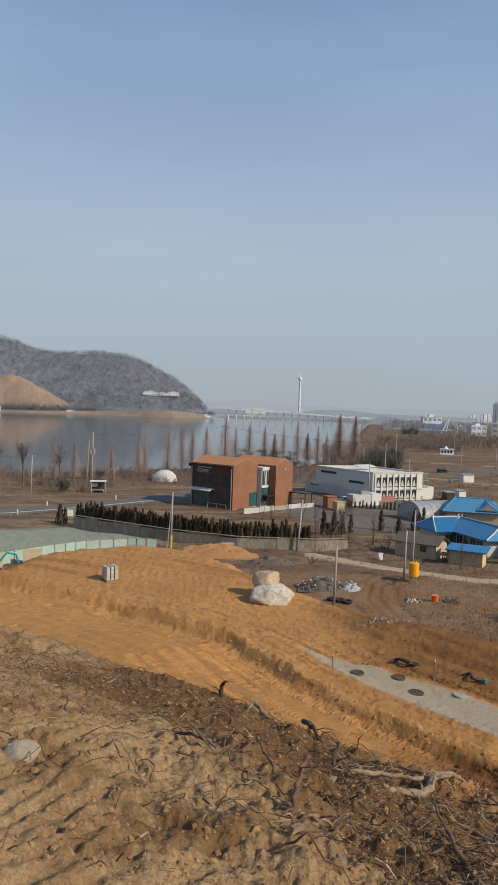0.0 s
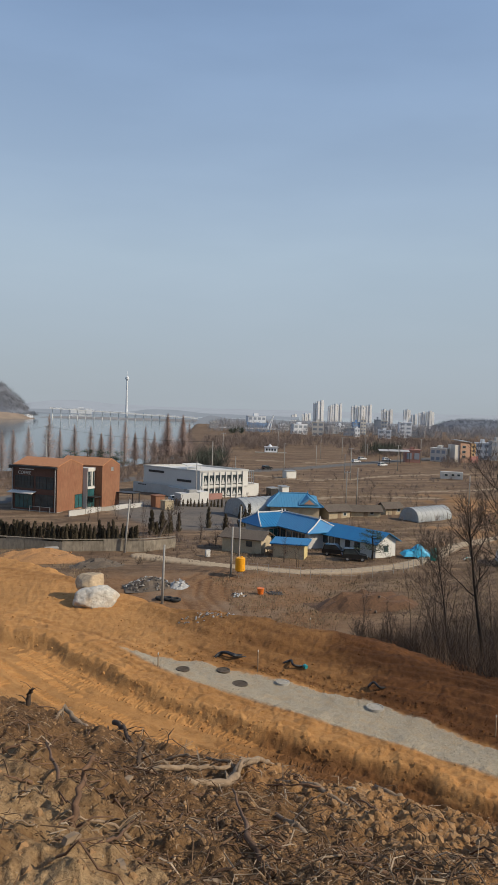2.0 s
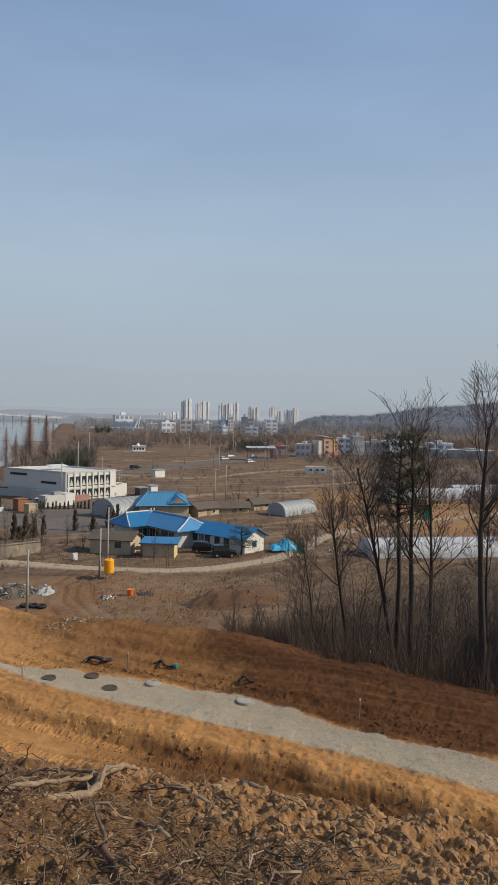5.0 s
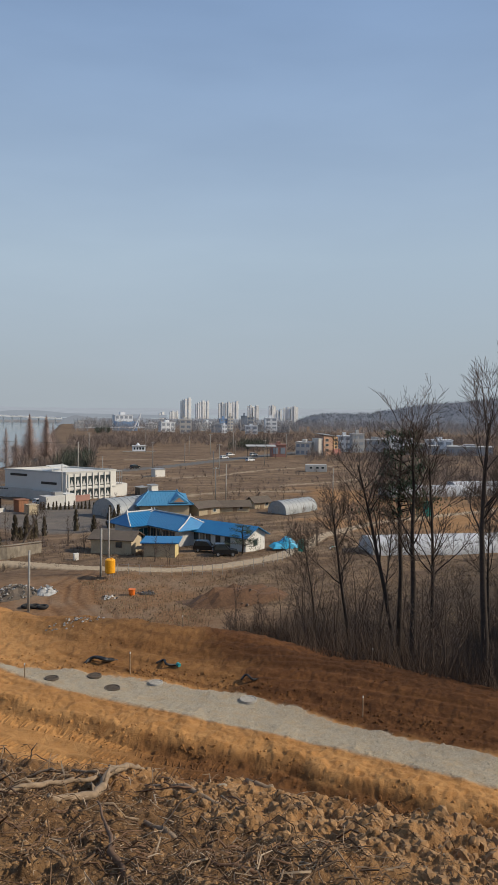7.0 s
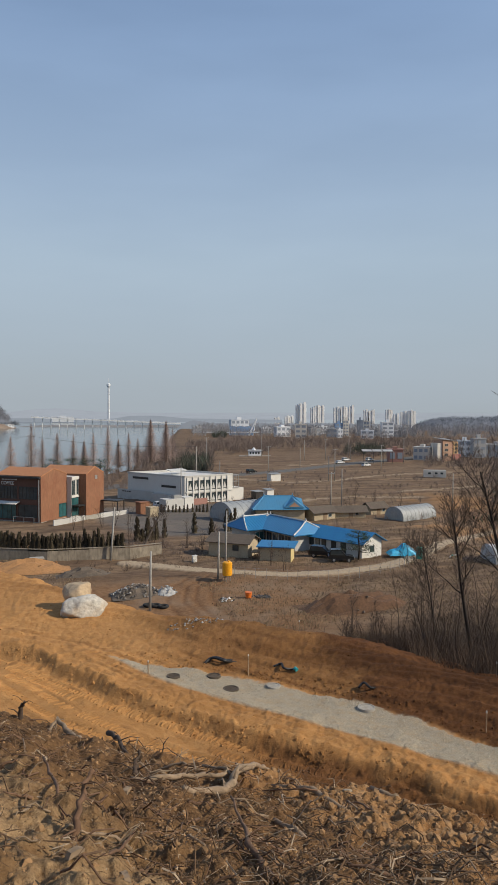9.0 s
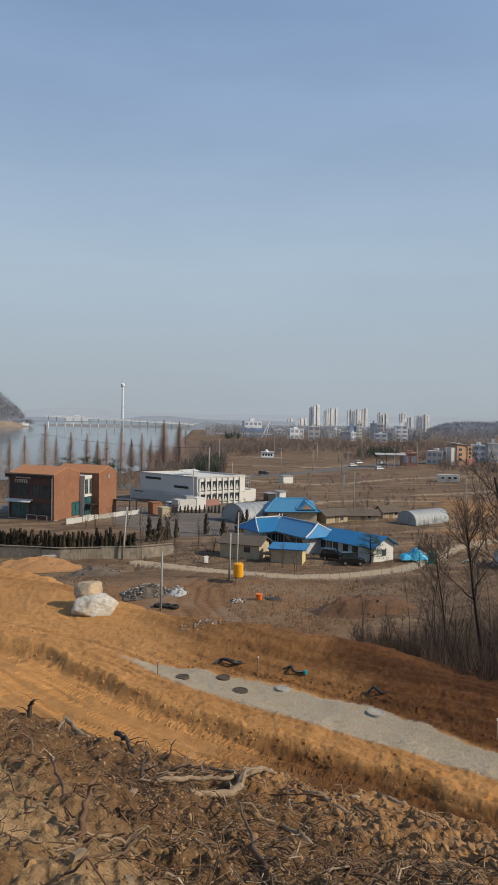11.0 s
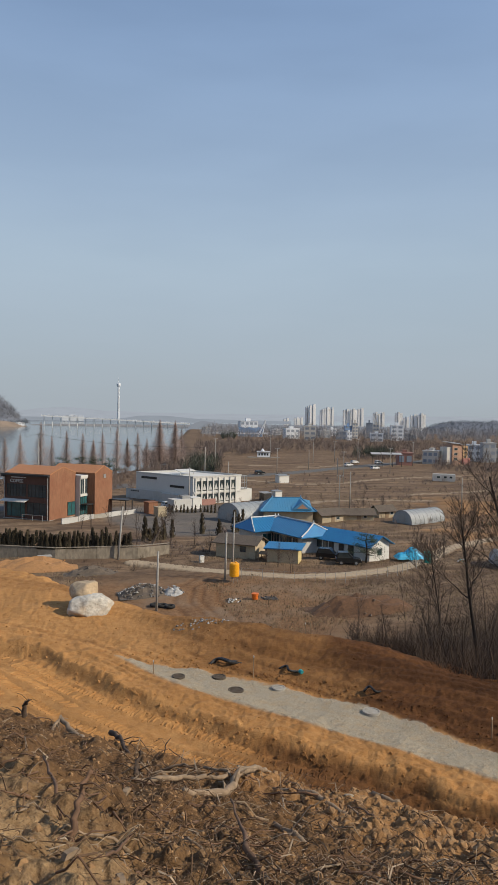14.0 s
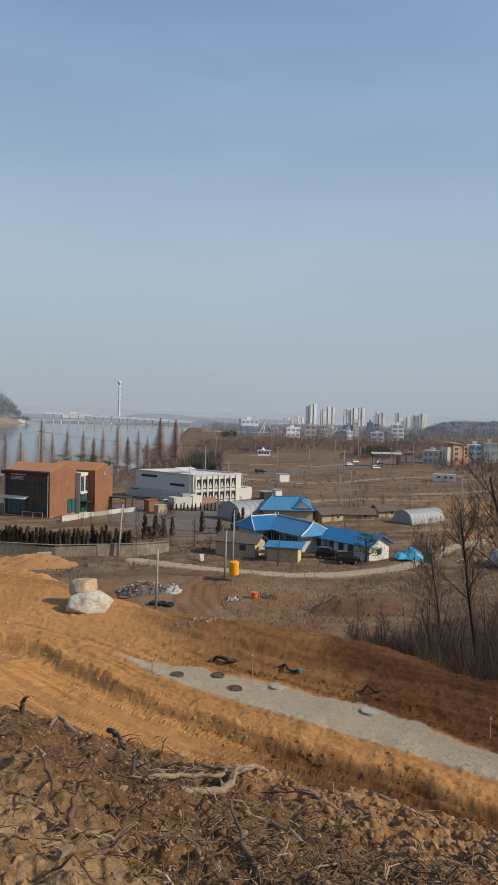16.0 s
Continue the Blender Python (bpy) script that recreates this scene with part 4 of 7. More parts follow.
suv((46.2, 107.0, ground_z(46.2, 107)), -35, CAR_BLACK, "dark sport utility car parked in the yard", 4.3, 1.85)
suv((47.6, 103.0, ground_z(47.6, 103)), -20, CAR_BLACK, "black off-road car parked by the pine", 4.0, 1.95)
suv((34.0, 181.0, 0.05), 15, CAR_WHITE, "white car parked beside the office yard")
suv((38.5, 184.0, 0.05), 15, CAR_GREY, "dark car parked beside the white office")
suv((46.5, 166.5, 0.05), 70, CAR_GREY, "grey car parked beside the greenhouse", 4.6, 1.75)
suv((88.0, 277.0, 0.1), 25, CAR_BLACK, "dark car on the field road")
for (cx, cy) in ((150, 299), (146, 319), (158, 338), (170, 335)):
    suv((cx, cy, 0.1), 20, CAR_WHITE, "white car parked far across the field")

# ---------------------------------------------------------------- poles and wires
def pole(x, y, h, lean=0.0, arms=1, r=0.15, wide=True, z=None, label="grey concrete utility pole"):
    z = ground_z(x, y) if z is None else z
    ob = thing("utility_pole", label, "utility pole", (x, y, z), 0, "utility poles")
    dx = math.tan(radians(lean)) * h
    part("shaft", Shape().tube([(0, 0, -0.3), (dx, 0, h)], [r, r * 0.68], 8), POLE, ob, smooth=True)
    for k in range(arms):
        zz = h - 0.35 - k * 1.1
        part("crossarm", Shape().box(dx * zz / h - 0.9, -0.22, zz, dx * zz / h + 0.9, -0.12, zz + 0.1), GREY_METAL, ob)
        for o in (-0.8, 0.1, 0.8):
            part("insulator", Shape().tube([(dx * zz / h + o, -0.17, zz + 0.1), (dx * zz / h + o, -0.17, zz + 0.34)], [0.06, 0.04], 6), WHITE, ob)
    return ob


pole(14.4, 84.0, 7.0, 1.0, 0, 0.16)
pole(27.2, 97.0, 9.4, 1.0, 0, 0.15)
pole(26.1, 96.8, 6.6, 1.0, 0, 0.17)
pole(13.4, 115.0, 8.4, 4.5, 0, 0.18, label="leaning pale concrete pole beside the retaining wall")
a_pole = pole(-6.9, 116.0, 9.0, 0.8, 0, 0.16, label="pale pole with striped yellow and black guard")
part("guard", Shape().tube([(0.01, 0, 0.0), (0.04, 0, 2.0)], [0.21, 0.2], 8), STRIPE, a_pole, "yellow and black striped guard")
part("stay", Shape().tube([(-0.55, 0, 0.0), (0.1, 0, 8.6)], 0.08, 5), POLE, a_pole)
for (px, py, ph, ar) in ((77.7, 175, 8.5, 1), (79.2, 171.6, 9.5, 0), (107.3, 238.7, 11.5, 1), (105.5, 240, 9, 0), (93.5, 272, 11, 1), (126.5, 380, 13, 1), (136, 340, 10.5, 0), (152, 350, 11, 1), (146, 277, 11, 1),
                         (73.7, 294, 14, 1), (165, 347, 8, 0), (170, 360, 12, 1), (39.8, 186, 10, 0), (50, 212, 14, 0), (60, 222, 9, 0), (181, 320, 12, 1), (196, 318, 10, 0), (118, 300, 9, 0), (110, 168, 8, 0)):
    pole(px, py, ph, 0.4, ar, 0.16)
lamp_pole = pole(-33.5, 197, 15.5, 0.6, 1, 0.2, label="tall utility pole with transformers by the lake road")
part("transformer", Shape().tube([(0.45, 0, 9.6), (0.45, 0, 11.0)], 0.36, 10), GREY_METAL, lamp_pole)
part("transformer", Shape().tube([(-0.45, 0, 9.4), (-0.45, 0, 10.6)], 0.3, 10), GREY_METAL, lamp_pole)
pole(-34.8, 196, 13.5, 3.0, 0, 0.14)
pole(-42, 166, 11, 1.5, 1, 0.16, label="dark slender pole at the lakeside road")
pole(-26, 186, 7, 0.5, 1, 0.08)
pole(2, 238, 17, 1, 1, 0.16)
s = Shape()
for (ax, ay, az), (bx, by, bz), sag in (((-34, 197, 15), (2, 238, 16.8), 1.6), ((-34, 197, 15), (-42, 166, 11), 0.8), ((-42, 166, 11), (-110, 150, 12), 1.5), ((2, 238, 16.8), (50, 212, 14), 1.2)):
    pts = [(ax + (bx - ax) * k / 10, ay + (by - ay) * k / 10, az + (bz - az) * k / 10 - sag * 4 * (k / 10) * (1 - k / 10)) for k in range(11)]
    s.tube(pts, 0.035, 4)
solo("power_cable", s, DARK_METAL, "dark sagging overhead power cables", "cable", kind="stuff")

# orange tank on its stand beneath the poles
tank = thing("orange_tank", "bright orange plastic tank on a light stand", "tank", (27.0, 95.3, ground_z(27, 95.3)), 10)
part("drum", Shape().tube([(0, 0, 0.75), (0, 0, 0.85), (0, 0, 2.55), (0, 0, 2.65)], [0.55, 0.68, 0.68, 0.55], 16), ORANGE_P, tank, smooth=False)
for k in range(3):
    part("band", Shape().tube([(0, 0, 1.1 + k * 0.6), (0, 0, 1.16 + k * 0.6)], 0.7, 16), ORANGE_P, tank)
for a in range(4):
    part("leg", Shape().tube([(0.45 * math.cos(a * 1.57 + 0.8), 0.45 * math.sin(a * 1.57 + 0.8), -0.2), (0.4 * math.cos(a * 1.57 + 0.8), 0.4 * math.sin(a * 1.57 + 0.8), 0.8)], 0.04, 5), GREY_METAL, tank)
part("cap", Shape().tube([(0.2, 0, 2.6), (0.2, 0, 2.8)], 0.15, 8), ORANGE_P, tank)

# ---------------------------------------------------------------- wall, hedge, fence
WALL_STAINED = mat("stained_wall", (0.27, 0.23, 0.175), 0.95, 0, 2.5, 0.35, 0.3, 0.4, 0.03, (1, 1, 0.4), (0.13, 0.105, 0.078))
WALL = [(-26, 134), (-21, 130.5), (-7.5, 121.5), (3.8, 116.2), (16.5, 115.4), (22, 117)]
for (ax, ay), (bx, by) in zip(WALL[:-1], WALL[1:]):
    ln = math.hypot(bx - ax, by - ay)
    w = thing("retaining_wall", "stained grey concrete retaining wall below the hedge", "wall", (ax, ay, 0.2), math.degrees(math.atan2(by - ay, bx - ax)), "retaining wall lengths")
    n = max(1, int(ln / 3))
    for k in range(n):
        part("wall_panel", Shape().box(ln * k / n + 0.02, 0, -0.5, ln * (k + 1) / n - 0.02, 0.3, 2.3 + 0.15 * math.sin(k * 2 + ax)), WALL_STAINED, w)
    part("coping", Shape().box(0, -0.05, 2.42, ln, 0.35, 2.52), WALL_STAINED, w)
solo("valve_box", Shape().box(-0.9, -0.6, 0, 0.9, 0.6, 1.5).box(-1.0, -0.7, 1.5, 1.0, 0.7, 1.65), CONCRETE, "small square concrete valve box on the slope", "box", (2.2, 112.5, 0.6), 8)


def conifer_mesh(seed, h=2.3, r=0.48):
    rnd = random.Random(seed)
    s = Shape()
    for k in range(90):
        t = rnd.random() ** 0.8
        z = h * (0.04 + 0.93 * t)
        rr = r * (1 - t) ** 0.7 * (0.75 + 0.3 * rnd.random()) + 0.03
        a = rnd.random() * 6.283
        p = Vector((rr * math.cos(a), rr * math.sin(a), z))
        u = Vector((math.cos(a) * 0.10, math.sin(a) * 0.10, 0.30)) * (0.7 + 0.6 * rnd.random())
        v = Vector((-math.sin(a), math.cos(a), 0)) * 0.11
        s.add([p - v, p + v, p + u, p - u * 0.5], [(0, 1, 2), (0, 3, 1)])
    s.tube([(0, 0, -0.1), (0, 0, h * 0.9)], [r * 0.78, 0.04], 7)
    return s.mesh("foliage", CONIFER)


CON = [conifer_mesh(k, 2.0 + 0.25 * k) for k in range(4)]


def conifer(x, y, z, k, scale=1.0):
    ob = new("hedge_conifer", CON[k % 4])
    ob.matrix_world = pose(x, y, z, 0, 0, (k * 73) % 360) @ Matrix.Scale(scale, 4)
    tagged(ob, "slim brown-green hedge conifer behind the retaining wall", "hedge tree", "hedge conifers")


rnd = random.Random(5)
cnt = 0
for (ax, ay), (bx, by) in zip(WALL[:-2], WALL[1:-1]):
    ln = math.hypot(bx - ax, by - ay)
    for k in range(int(ln / 0.72)):
        f = k / (ln / 0.72)
        nx, ny = -(by - ay) / ln, (bx - ax) / ln
        for rowd in (1.0, 2.0, 3.1):
            if rnd.random() < 0.9:
                cnt += 1
                conifer(ax + (bx - ax) * f + nx * rowd + rnd.uniform(-0.15, 0.15), ay + (by - ay) * f + ny * rowd, 1.9, cnt, 0.9 + 0.35 * rnd.random())
for k in range(22):
    conifer(29 + k * 0.95 + rnd.uniform(-.2, .2), 172.5 - k * 0.12, 0, k, 0.75)
for k, (x, y) in enumerate(((23, 133), (24, 134), (22.2, 132.5), (26, 136), (35.5, 137), (40, 142), (41, 142.5), (42, 143), (-29.5, 139), (-28.6, 139.4), (33, 141), (20, 131), (21, 131.5))):
    conifer(x, y, 0.2, k, 1.3 + 0.25 * (k % 3))

fence = thing("site_fence", "pale green mesh hoarding fence round the lot", "fence", (-33, 98, 0))
FEN = [(0, 0), (5, 4.6), (9.5, 9.6), (13.5, 13.0), (19.5, 15.4), (24, 15.4)]
for (ax, ay), (bx, by) in zip(FEN[:-1], FEN[1:]):
    n = 3
    for k in range(n):
        x0, y0, x1, y1 = ax + (bx - ax) * k / n, ay + (by - ay) * k / n, ax + (bx - ax) * (k + 1) / n, ay + (by - ay) * (k + 1) / n
        part("post", Shape().tube([(x0, y0, 0), (x0, y0, 2.7)], 0.05, 5), GREY_METAL, fence)
        part("sheet", Shape().add([(x0, y0 + .06, 0.3), (x1, y1 + .06, 0.3), (x1, y1 + .06, 2.4), (x0, y0 + .06, 2.4), (x0, y0 + .1, 0.3), (x1, y1 + .1, 0.3), (x1, y1 + .1, 2.4), (x0, y0 + .1, 2.4)], [(0, 1, 2, 3), (7, 6, 5, 4), (0, 4, 5, 1), (3, 2, 6, 7)]), GREEN_NET, fence)
for (bx, by, t) in ((-25.2, 101.5, 25), (-30.0, 99.3, 30)):
    solo("plywood_board", Shape().box(-1.3, -0.05, 0, 1.3, 0.05, 2.2), BEIGE, "pale plywood board leaning by the fence", "board", (bx, by, ground_z(bx, by)), t)

# small excavator behind the mound
digger = thing("mini_excavator", "small teal excavator parked behind the mound", "excavator", (-29.0, 95.0, ground_z(-29, 95)), 20)
for y in (-0.8, 0.8):
    part("crawler", Shape().prism([(-1.3, 0.15), (-1.1, 0), (1.1, 0), (1.3, 0.15), (1.3, 0.45), (1.1, 0.6), (-1.1, 0.6), (-1.3, 0.45)], y - 0.2, y + 0.2), TYRE, digger)
part("body", Shape().prism([(-1.3, 0.7), (1.0, 0.7), (1.0, 1.3), (-0.6, 1.5), (-1.3, 1.4)], -0.85, 0.85), TEAL, digger)
part("cab", Shape().prism([(-0.5, 1.4), (0.7, 1.3), (0.6, 2.5), (-0.5, 2.5)], -0.75, 0.15), DARK_GLASS, digger)
part("boom", Shape().tube([(0.9, 0.4, 1.2), (2.0, 0.4, 2.6), (3.2, 0.4, 2.3)], 0.16, 6), TEAL, digger)
part("stick", Shape().tube([(3.2, 0.4, 2.3), (3.5, 0.4, 1.0)], 0.12, 6), TEAL, digger)
part("bucket", Shape().prism([(3.2, 0.4), (3.8, 0.3), (3.7, 1.0), (3.4, 1.1)], 0.1, 0.7), DARK_METAL, digger)

# bus shelter and dome tent by the lake road
stop = thing("bus_shelter", "small white bus shelter by the lake road", "bus shelter", (-30.5, 189.5, 0.1), 8)
part("roof", Shape().box(-2.1, -1.1, 2.7, 2.1, 1.1, 2.95), WHITE, stop)
for x in (-1.8, 1.7):
    part("post", Shape().box(x, -0.9, -0.2, x + 0.12, -0.78, 2.7), WHITE, stop)
part("back_panel", Shape().box(-1.8, 0.8, -0.2, 1.8, 0.88, 2.6), DARK_GLASS, stop)
part("bench", Shape().box(-1.5, 0.2, 0.4, 1.5, 0.7, 0.5).box(-1.4, 0.3, 0, -1.3, 0.6, 0.4).box(1.3, 0.3, 0, 1.4, 0.6, 0.4), WHITE, stop)
part("notice", Shape().box(-1.6, 0.72, 1.2, -0.2, 0.79, 2.2), WHITE, stop)
dome = thing("dome_tent", "white domed storage tent near the lake", "tent", (-15.6, 222, 0), 15)
s = Shape()
for j in range(9):
    for i in range(15):
        a = math.pi * i / 14
        k = math.sqrt(max(0.0, 1 - ((j - 4) / 4.6) ** 2))
        s.v.append(((j - 4) * 0.85, 3.6 * k * math.cos(a), 3.4 * k * math.sin(a)))
s.f = [(j * 15 + i, j * 15 + i + 1, j * 15 + 16 + i, j * 15 + 15 + i) for j in range(8) for i in range(14)]
part("skin", s, PALE, dome, smooth=True)
part("door_flap", Shape().box(-3.6, -1.2, 0, -3.45, 1.2, 2.0), PALE, dome)

rail = thing("guard_rail", "grey steel guard rail along the lake road", "guard rail")
RL = [(-70, 134), (-41, 147), (-28, 157.5), (-14.5, 171)]
for (ax, ay), (bx, by) in zip(RL[:-1], RL[1:]):
    part("beam", Shape().tube([(ax, ay, 0.75), (bx, by, 0.75)], 0.09, 6), POLE, rail)
    n = int(math.hypot(bx - ax, by - ay) / 3)
    for k in range(n):
        part("post", Shape().box(ax + (bx - ax) * k / n - .06, ay + (by - ay) * k / n - .06, -0.3, ax + (bx - ax) * k / n + .06, ay + (by - ay) * k / n + .06, 0.8), GREY_METAL, rail)
for (mx, my, h) in ((-40.5, 150, 0.9), (-37.5, 163, 1.0), (-24, 176, 1.0), (-52, 147, 0.9)):
    solo("road_marker", Shape().box(-0.12, -0.12, -0.2, 0.12, 0.12, h), WHITE, "short white roadside marker post", "marker post", (mx, my, 0.1), 10, "road markers")
gate = thing("yard_gate", "pale green pipe gate with notice board", "gate", (-29, 139.5, 0.6), 12)
for x in (0, 2.2, 4.4, 6.6):
    part("post", Shape().tube([(x, 0, -0.3), (x, 0, 2.3)], 0.06, 6), GREEN_NET, gate)
for z in (0.6, 1.4, 2.1):
    part("rail", Shape().tube([(0, 0, z), (6.6, 0, z)], 0.04, 5), GREEN_NET, gate)
part("notice", Shape().box(0.7, -0.06, 0.9, 1.9, 0.0, 2.2), WHITE, gate)

# blue tarpaulin heap, green tanks
s = Shape()
rnd = random.Random(3)
N = 14
for j in range(N):
    for i in range(N):
        x, y = (i / (N - 1) - 0.5) * 4.4, (j / (N - 1) - 0.5) * 2.6
        e = max(abs(x) / 2.2, abs(y) / 1.3)
        s.v.append((x * 1.15, y, 1.85 * (1 - e ** 3) * (0.75 + 0.25 * math.sin(2.2 * x + 1)) + 0.22 * rnd.random()))
s.f = [(j * N + i, j * N + i + 1, j * N + N + i + 1, j * N + N + i) for j in range(N - 1) for i in range(N - 1)]
solo("tarpaulin_heap", s, TARP, "crumpled bright blue tarpaulin over a heap", "tarpaulin", (59.6, 105.0, ground_z(59.6, 105) + 0.3), -12)
for (tx, ty, h) in ((60.6, 101.6, 1.9), (108, 126.5, 3.2)):
    t_ = thing("green_tank", "upright green plastic tank in the scrub", "tank", (tx, ty, ground_z(tx, ty)), 0)
    part("shell", Shape().tube([(0, 0, 0), (0, 0, h * 0.94), (0, 0, h)], [h * 0.27, h * 0.27, h * 0.2], 14), GREEN_BOX, t_)
    part("lid", Shape().tube([(0, 0, h), (0, 0, h + 0.12)], h * 0.09, 8), GREEN_BOX, t_)

# ---------------------------------------------------------------- trees and scrub
BARK = mat("dark_bark", (0.045, 0.034, 0.027), 0.95, 0, 9, 1.2, 0.35, 0.6, 0.03)
BARK_GREY = mat("grey_bark", (0.12, 0.095, 0.075), 0.95, 0, 9, 1.2, 0.3, 0.5, 0.03)
TWIG = mat("bare_twigs", (0.085, 0.06, 0.045), 0.95, 0, 6, 0.8, 0.25, 0)
RED_TWIG = mat("reddish_twigs", (0.40, 0.30, 0.26), 0.95, 0, 6, 0.5, 0.25, 0, per_object=0.3)
NEEDLE = mat("pine_needles", (0.04, 0.066, 0.032), 0.8, 0, 7, 0.8, 0.35, 0)
STRAW = mat("dry_grass", (0.24, 0.175, 0.105), 0.95, 0, 3, 0.12, 0.3, 0, 0.02, None, (0.15, 0.105, 0.065))
SCRUB = mat("brown_scrub", (0.075, 0.048, 0.031), 0.95, 0, 4, 0.4, 0.35, 0)


def limb(s, tw, p, d, length, r, level, rnd, droop=0.0, sides=(7, 5, 4, 3)):
    """One branch and all that grows from it; thick wood into s, twigs into tw."""
    n = 5 if level < 2 else 3
    pts, q, dd = [p.copy()], p.copy(), d.normalized()
    wig = (0.06, 0.24, 0.32, 0.36)[min(level, 3)]
    for i in range(n):
        dd = (dd + Vector((rnd.uniform(-wig, wig), rnd.uniform(-wig, wig), rnd.uniform(-wig, wig) * 0.7 + 0.06 * level - droop))).normalized()
        q = q + dd * length / n
        pts.append(q.copy())
    radii = [max(0.008, r * (1 - 0.72 * i / n)) for i in range(n + 1)]
    (s if level < 2 else tw).tube(pts, radii, sides[min(level, 3)], cap=False)
    if level >= 3:
        return
    count = ((15, 19), (7, 9), (6, 8))[level]
    for k in range(rnd.randint(*count)):
        f = rnd.uniform(0.48 if level == 0 else 0.2, 1.0)
        i = min(n - 1, int(f * n))
        at = pts[i].lerp(pts[i + 1], f * n - i)
        a = rnd.uniform(0, 6.283)
        axis = (pts[i + 1] - pts[i]).normalized()
        ref = axis.cross(Vector((0.3, 0.9, 0.1))).normalized()
        out = (math.cos(a) * ref + math.sin(a) * axis.cross(ref)).normalized()
        spread_ = rnd.uniform(0.4, 0.8)
        limb(s, tw, at, axis * (1 - 0.35 * spread_) + out * spread_, length * (rnd.uniform(0.17, 0.29) if level == 0 else rnd.uniform(0.35, 0.55)) * (1.25 - 0.4 * f), radii[i] * rnd.uniform(0.3, 0.48), level + 1, rnd, droop, sides)


def bare_tree(x, y, top, seed, lean=(0, 0), label="tall bare tree with dark trunk and fine twigs", r=0.2, bark=None, name="bare_tree", z=None, twig=None):
    rnd = random.Random(seed)
    z = ground_z(x, y) - 0.15 if z is None else z
    h = top - z
    s, tw = Shape(), Shape()
    limb(s, tw, Vector((0, 0, 0)), Vector((lean[0], lean[1], 1)), h * 0.82, r, 0, rnd)
    ob = thing(name, label, "tree", (x, y, z))
    part("trunk", s, bark or BARK, ob, smooth=True)
    part("crown", tw, twig or TWIG, ob)
    return ob


bare_tree(27.6, 33.2, 25.0, 11, (0.0, 0.0), r=0.21)
bare_tree(27.2, 34.0, 23.8, 12, (-0.16, 0.06), r=0.17, label="leaning bare tree beside a taller trunk")
bare_tree(29.0, 33.0, 23.5, 13, (-0.03, 0.0), r=0.16)
bare_tree(27.6, 39.0, 19.8, 14, (-0.2, 0.0), r=0.15, label="slender leaning bare tree in the scrub")
bare_tree(27.4, 27.4, 26.4, 15, (-0.06, 0.04), r=0.22, label="broad bare tree with dark forked limbs")
bare_tree(29.6, 27.4, 26.0, 16, (0.03, 0.0), r=0.2, label="broad bare tree with dark forked limbs")
bare_tree(35.5, 33.0, 21.5, 17, (0.02, 0.02), r=0.14)
bare_tree(26.4, 41.5, 17.0, 18, (-0.06, 0.0), r=0.08, label="slim bare sapling at the ravine's edge")
bare_tree(33.5, 44.5, 17.0, 20, (0.05, 0.0), r=0.11)
bare_tree(38.5, 38.0, 19.0, 21, (-0.04, 0.0), r=0.13)

# pine among the bare trees
def pine(x, y, z, h, seed, crown_from, radius, label, clumps=26):
    rnd = random.Random(seed)
    ob = thing("pine_tree", label, "tree", (x, y, z))
    part("trunk", Shape().tube([(0, 0, 0), (0.15, 0, h * 0.4), (-0.05, 0.1, h * 0.75), (0.1, 0, h)], [0.17, 0.13, 0.09, 0.03], 7), BARK, ob, smooth=True)
    br, nd = Shape(), Shape()
    for k in range(clumps):
        f = rnd.uniform(crown_from, 1.0)
        a = rnd.uniform(0, 6.283)
        ln = radius * (1.25 - f) * rnd.uniform(0.5, 1.2) + 0.25
        tip = Vector((math.cos(a) * ln, math.sin(a) * ln, h * f + rnd.uniform(-0.2, 0.35)))
        br.tube([(0, 0, h * f - 0.25), tuple(tip)], [0.05, 0.02], 4, cap=False)
        for q in range(95):
            c = tip + Vector((rnd.gauss(0, 0.36), rnd.gauss(0, 0.36), rnd.gauss(0, 0.14))) * (0.5 + 0.45 * ln)
            d = Vector((rnd.gauss(0, 1), rnd.gauss(0, 1), rnd.gauss(0.5, 0.7))).normalized() * rnd.uniform(0.16, 0.32)
            w = d.cross(Vector((0, 0, 1))).normalized() * 0.05
            nd.add([c - w, c + w, c + d], [(0, 1, 2)])
    part("branches", br, BARK, ob)
    part("needles", nd, NEEDLE, ob, "dark green pine needles")


pine(27.9, 35.0, ground_z(27.9, 35.0), 22.6 - ground_z(27.9, 35.0), 4, 0.62, 2.4, "dark green pine among bare trees", 44)
pine(50.6, 103.0, ground_z(50.6, 103), 4.6, 6, 0.3, 2.6, "small pine in front of the white annex", 22)
for k, (px, py, h) in enumerate(((12, 190, 12.5), (16, 192, 12), (20, 195, 11.5), (8, 196, 12))):
    pine(px, py, 0, h, 30 + k, 0.62, 4.5, "spreading pine behind the coffee house", 24)


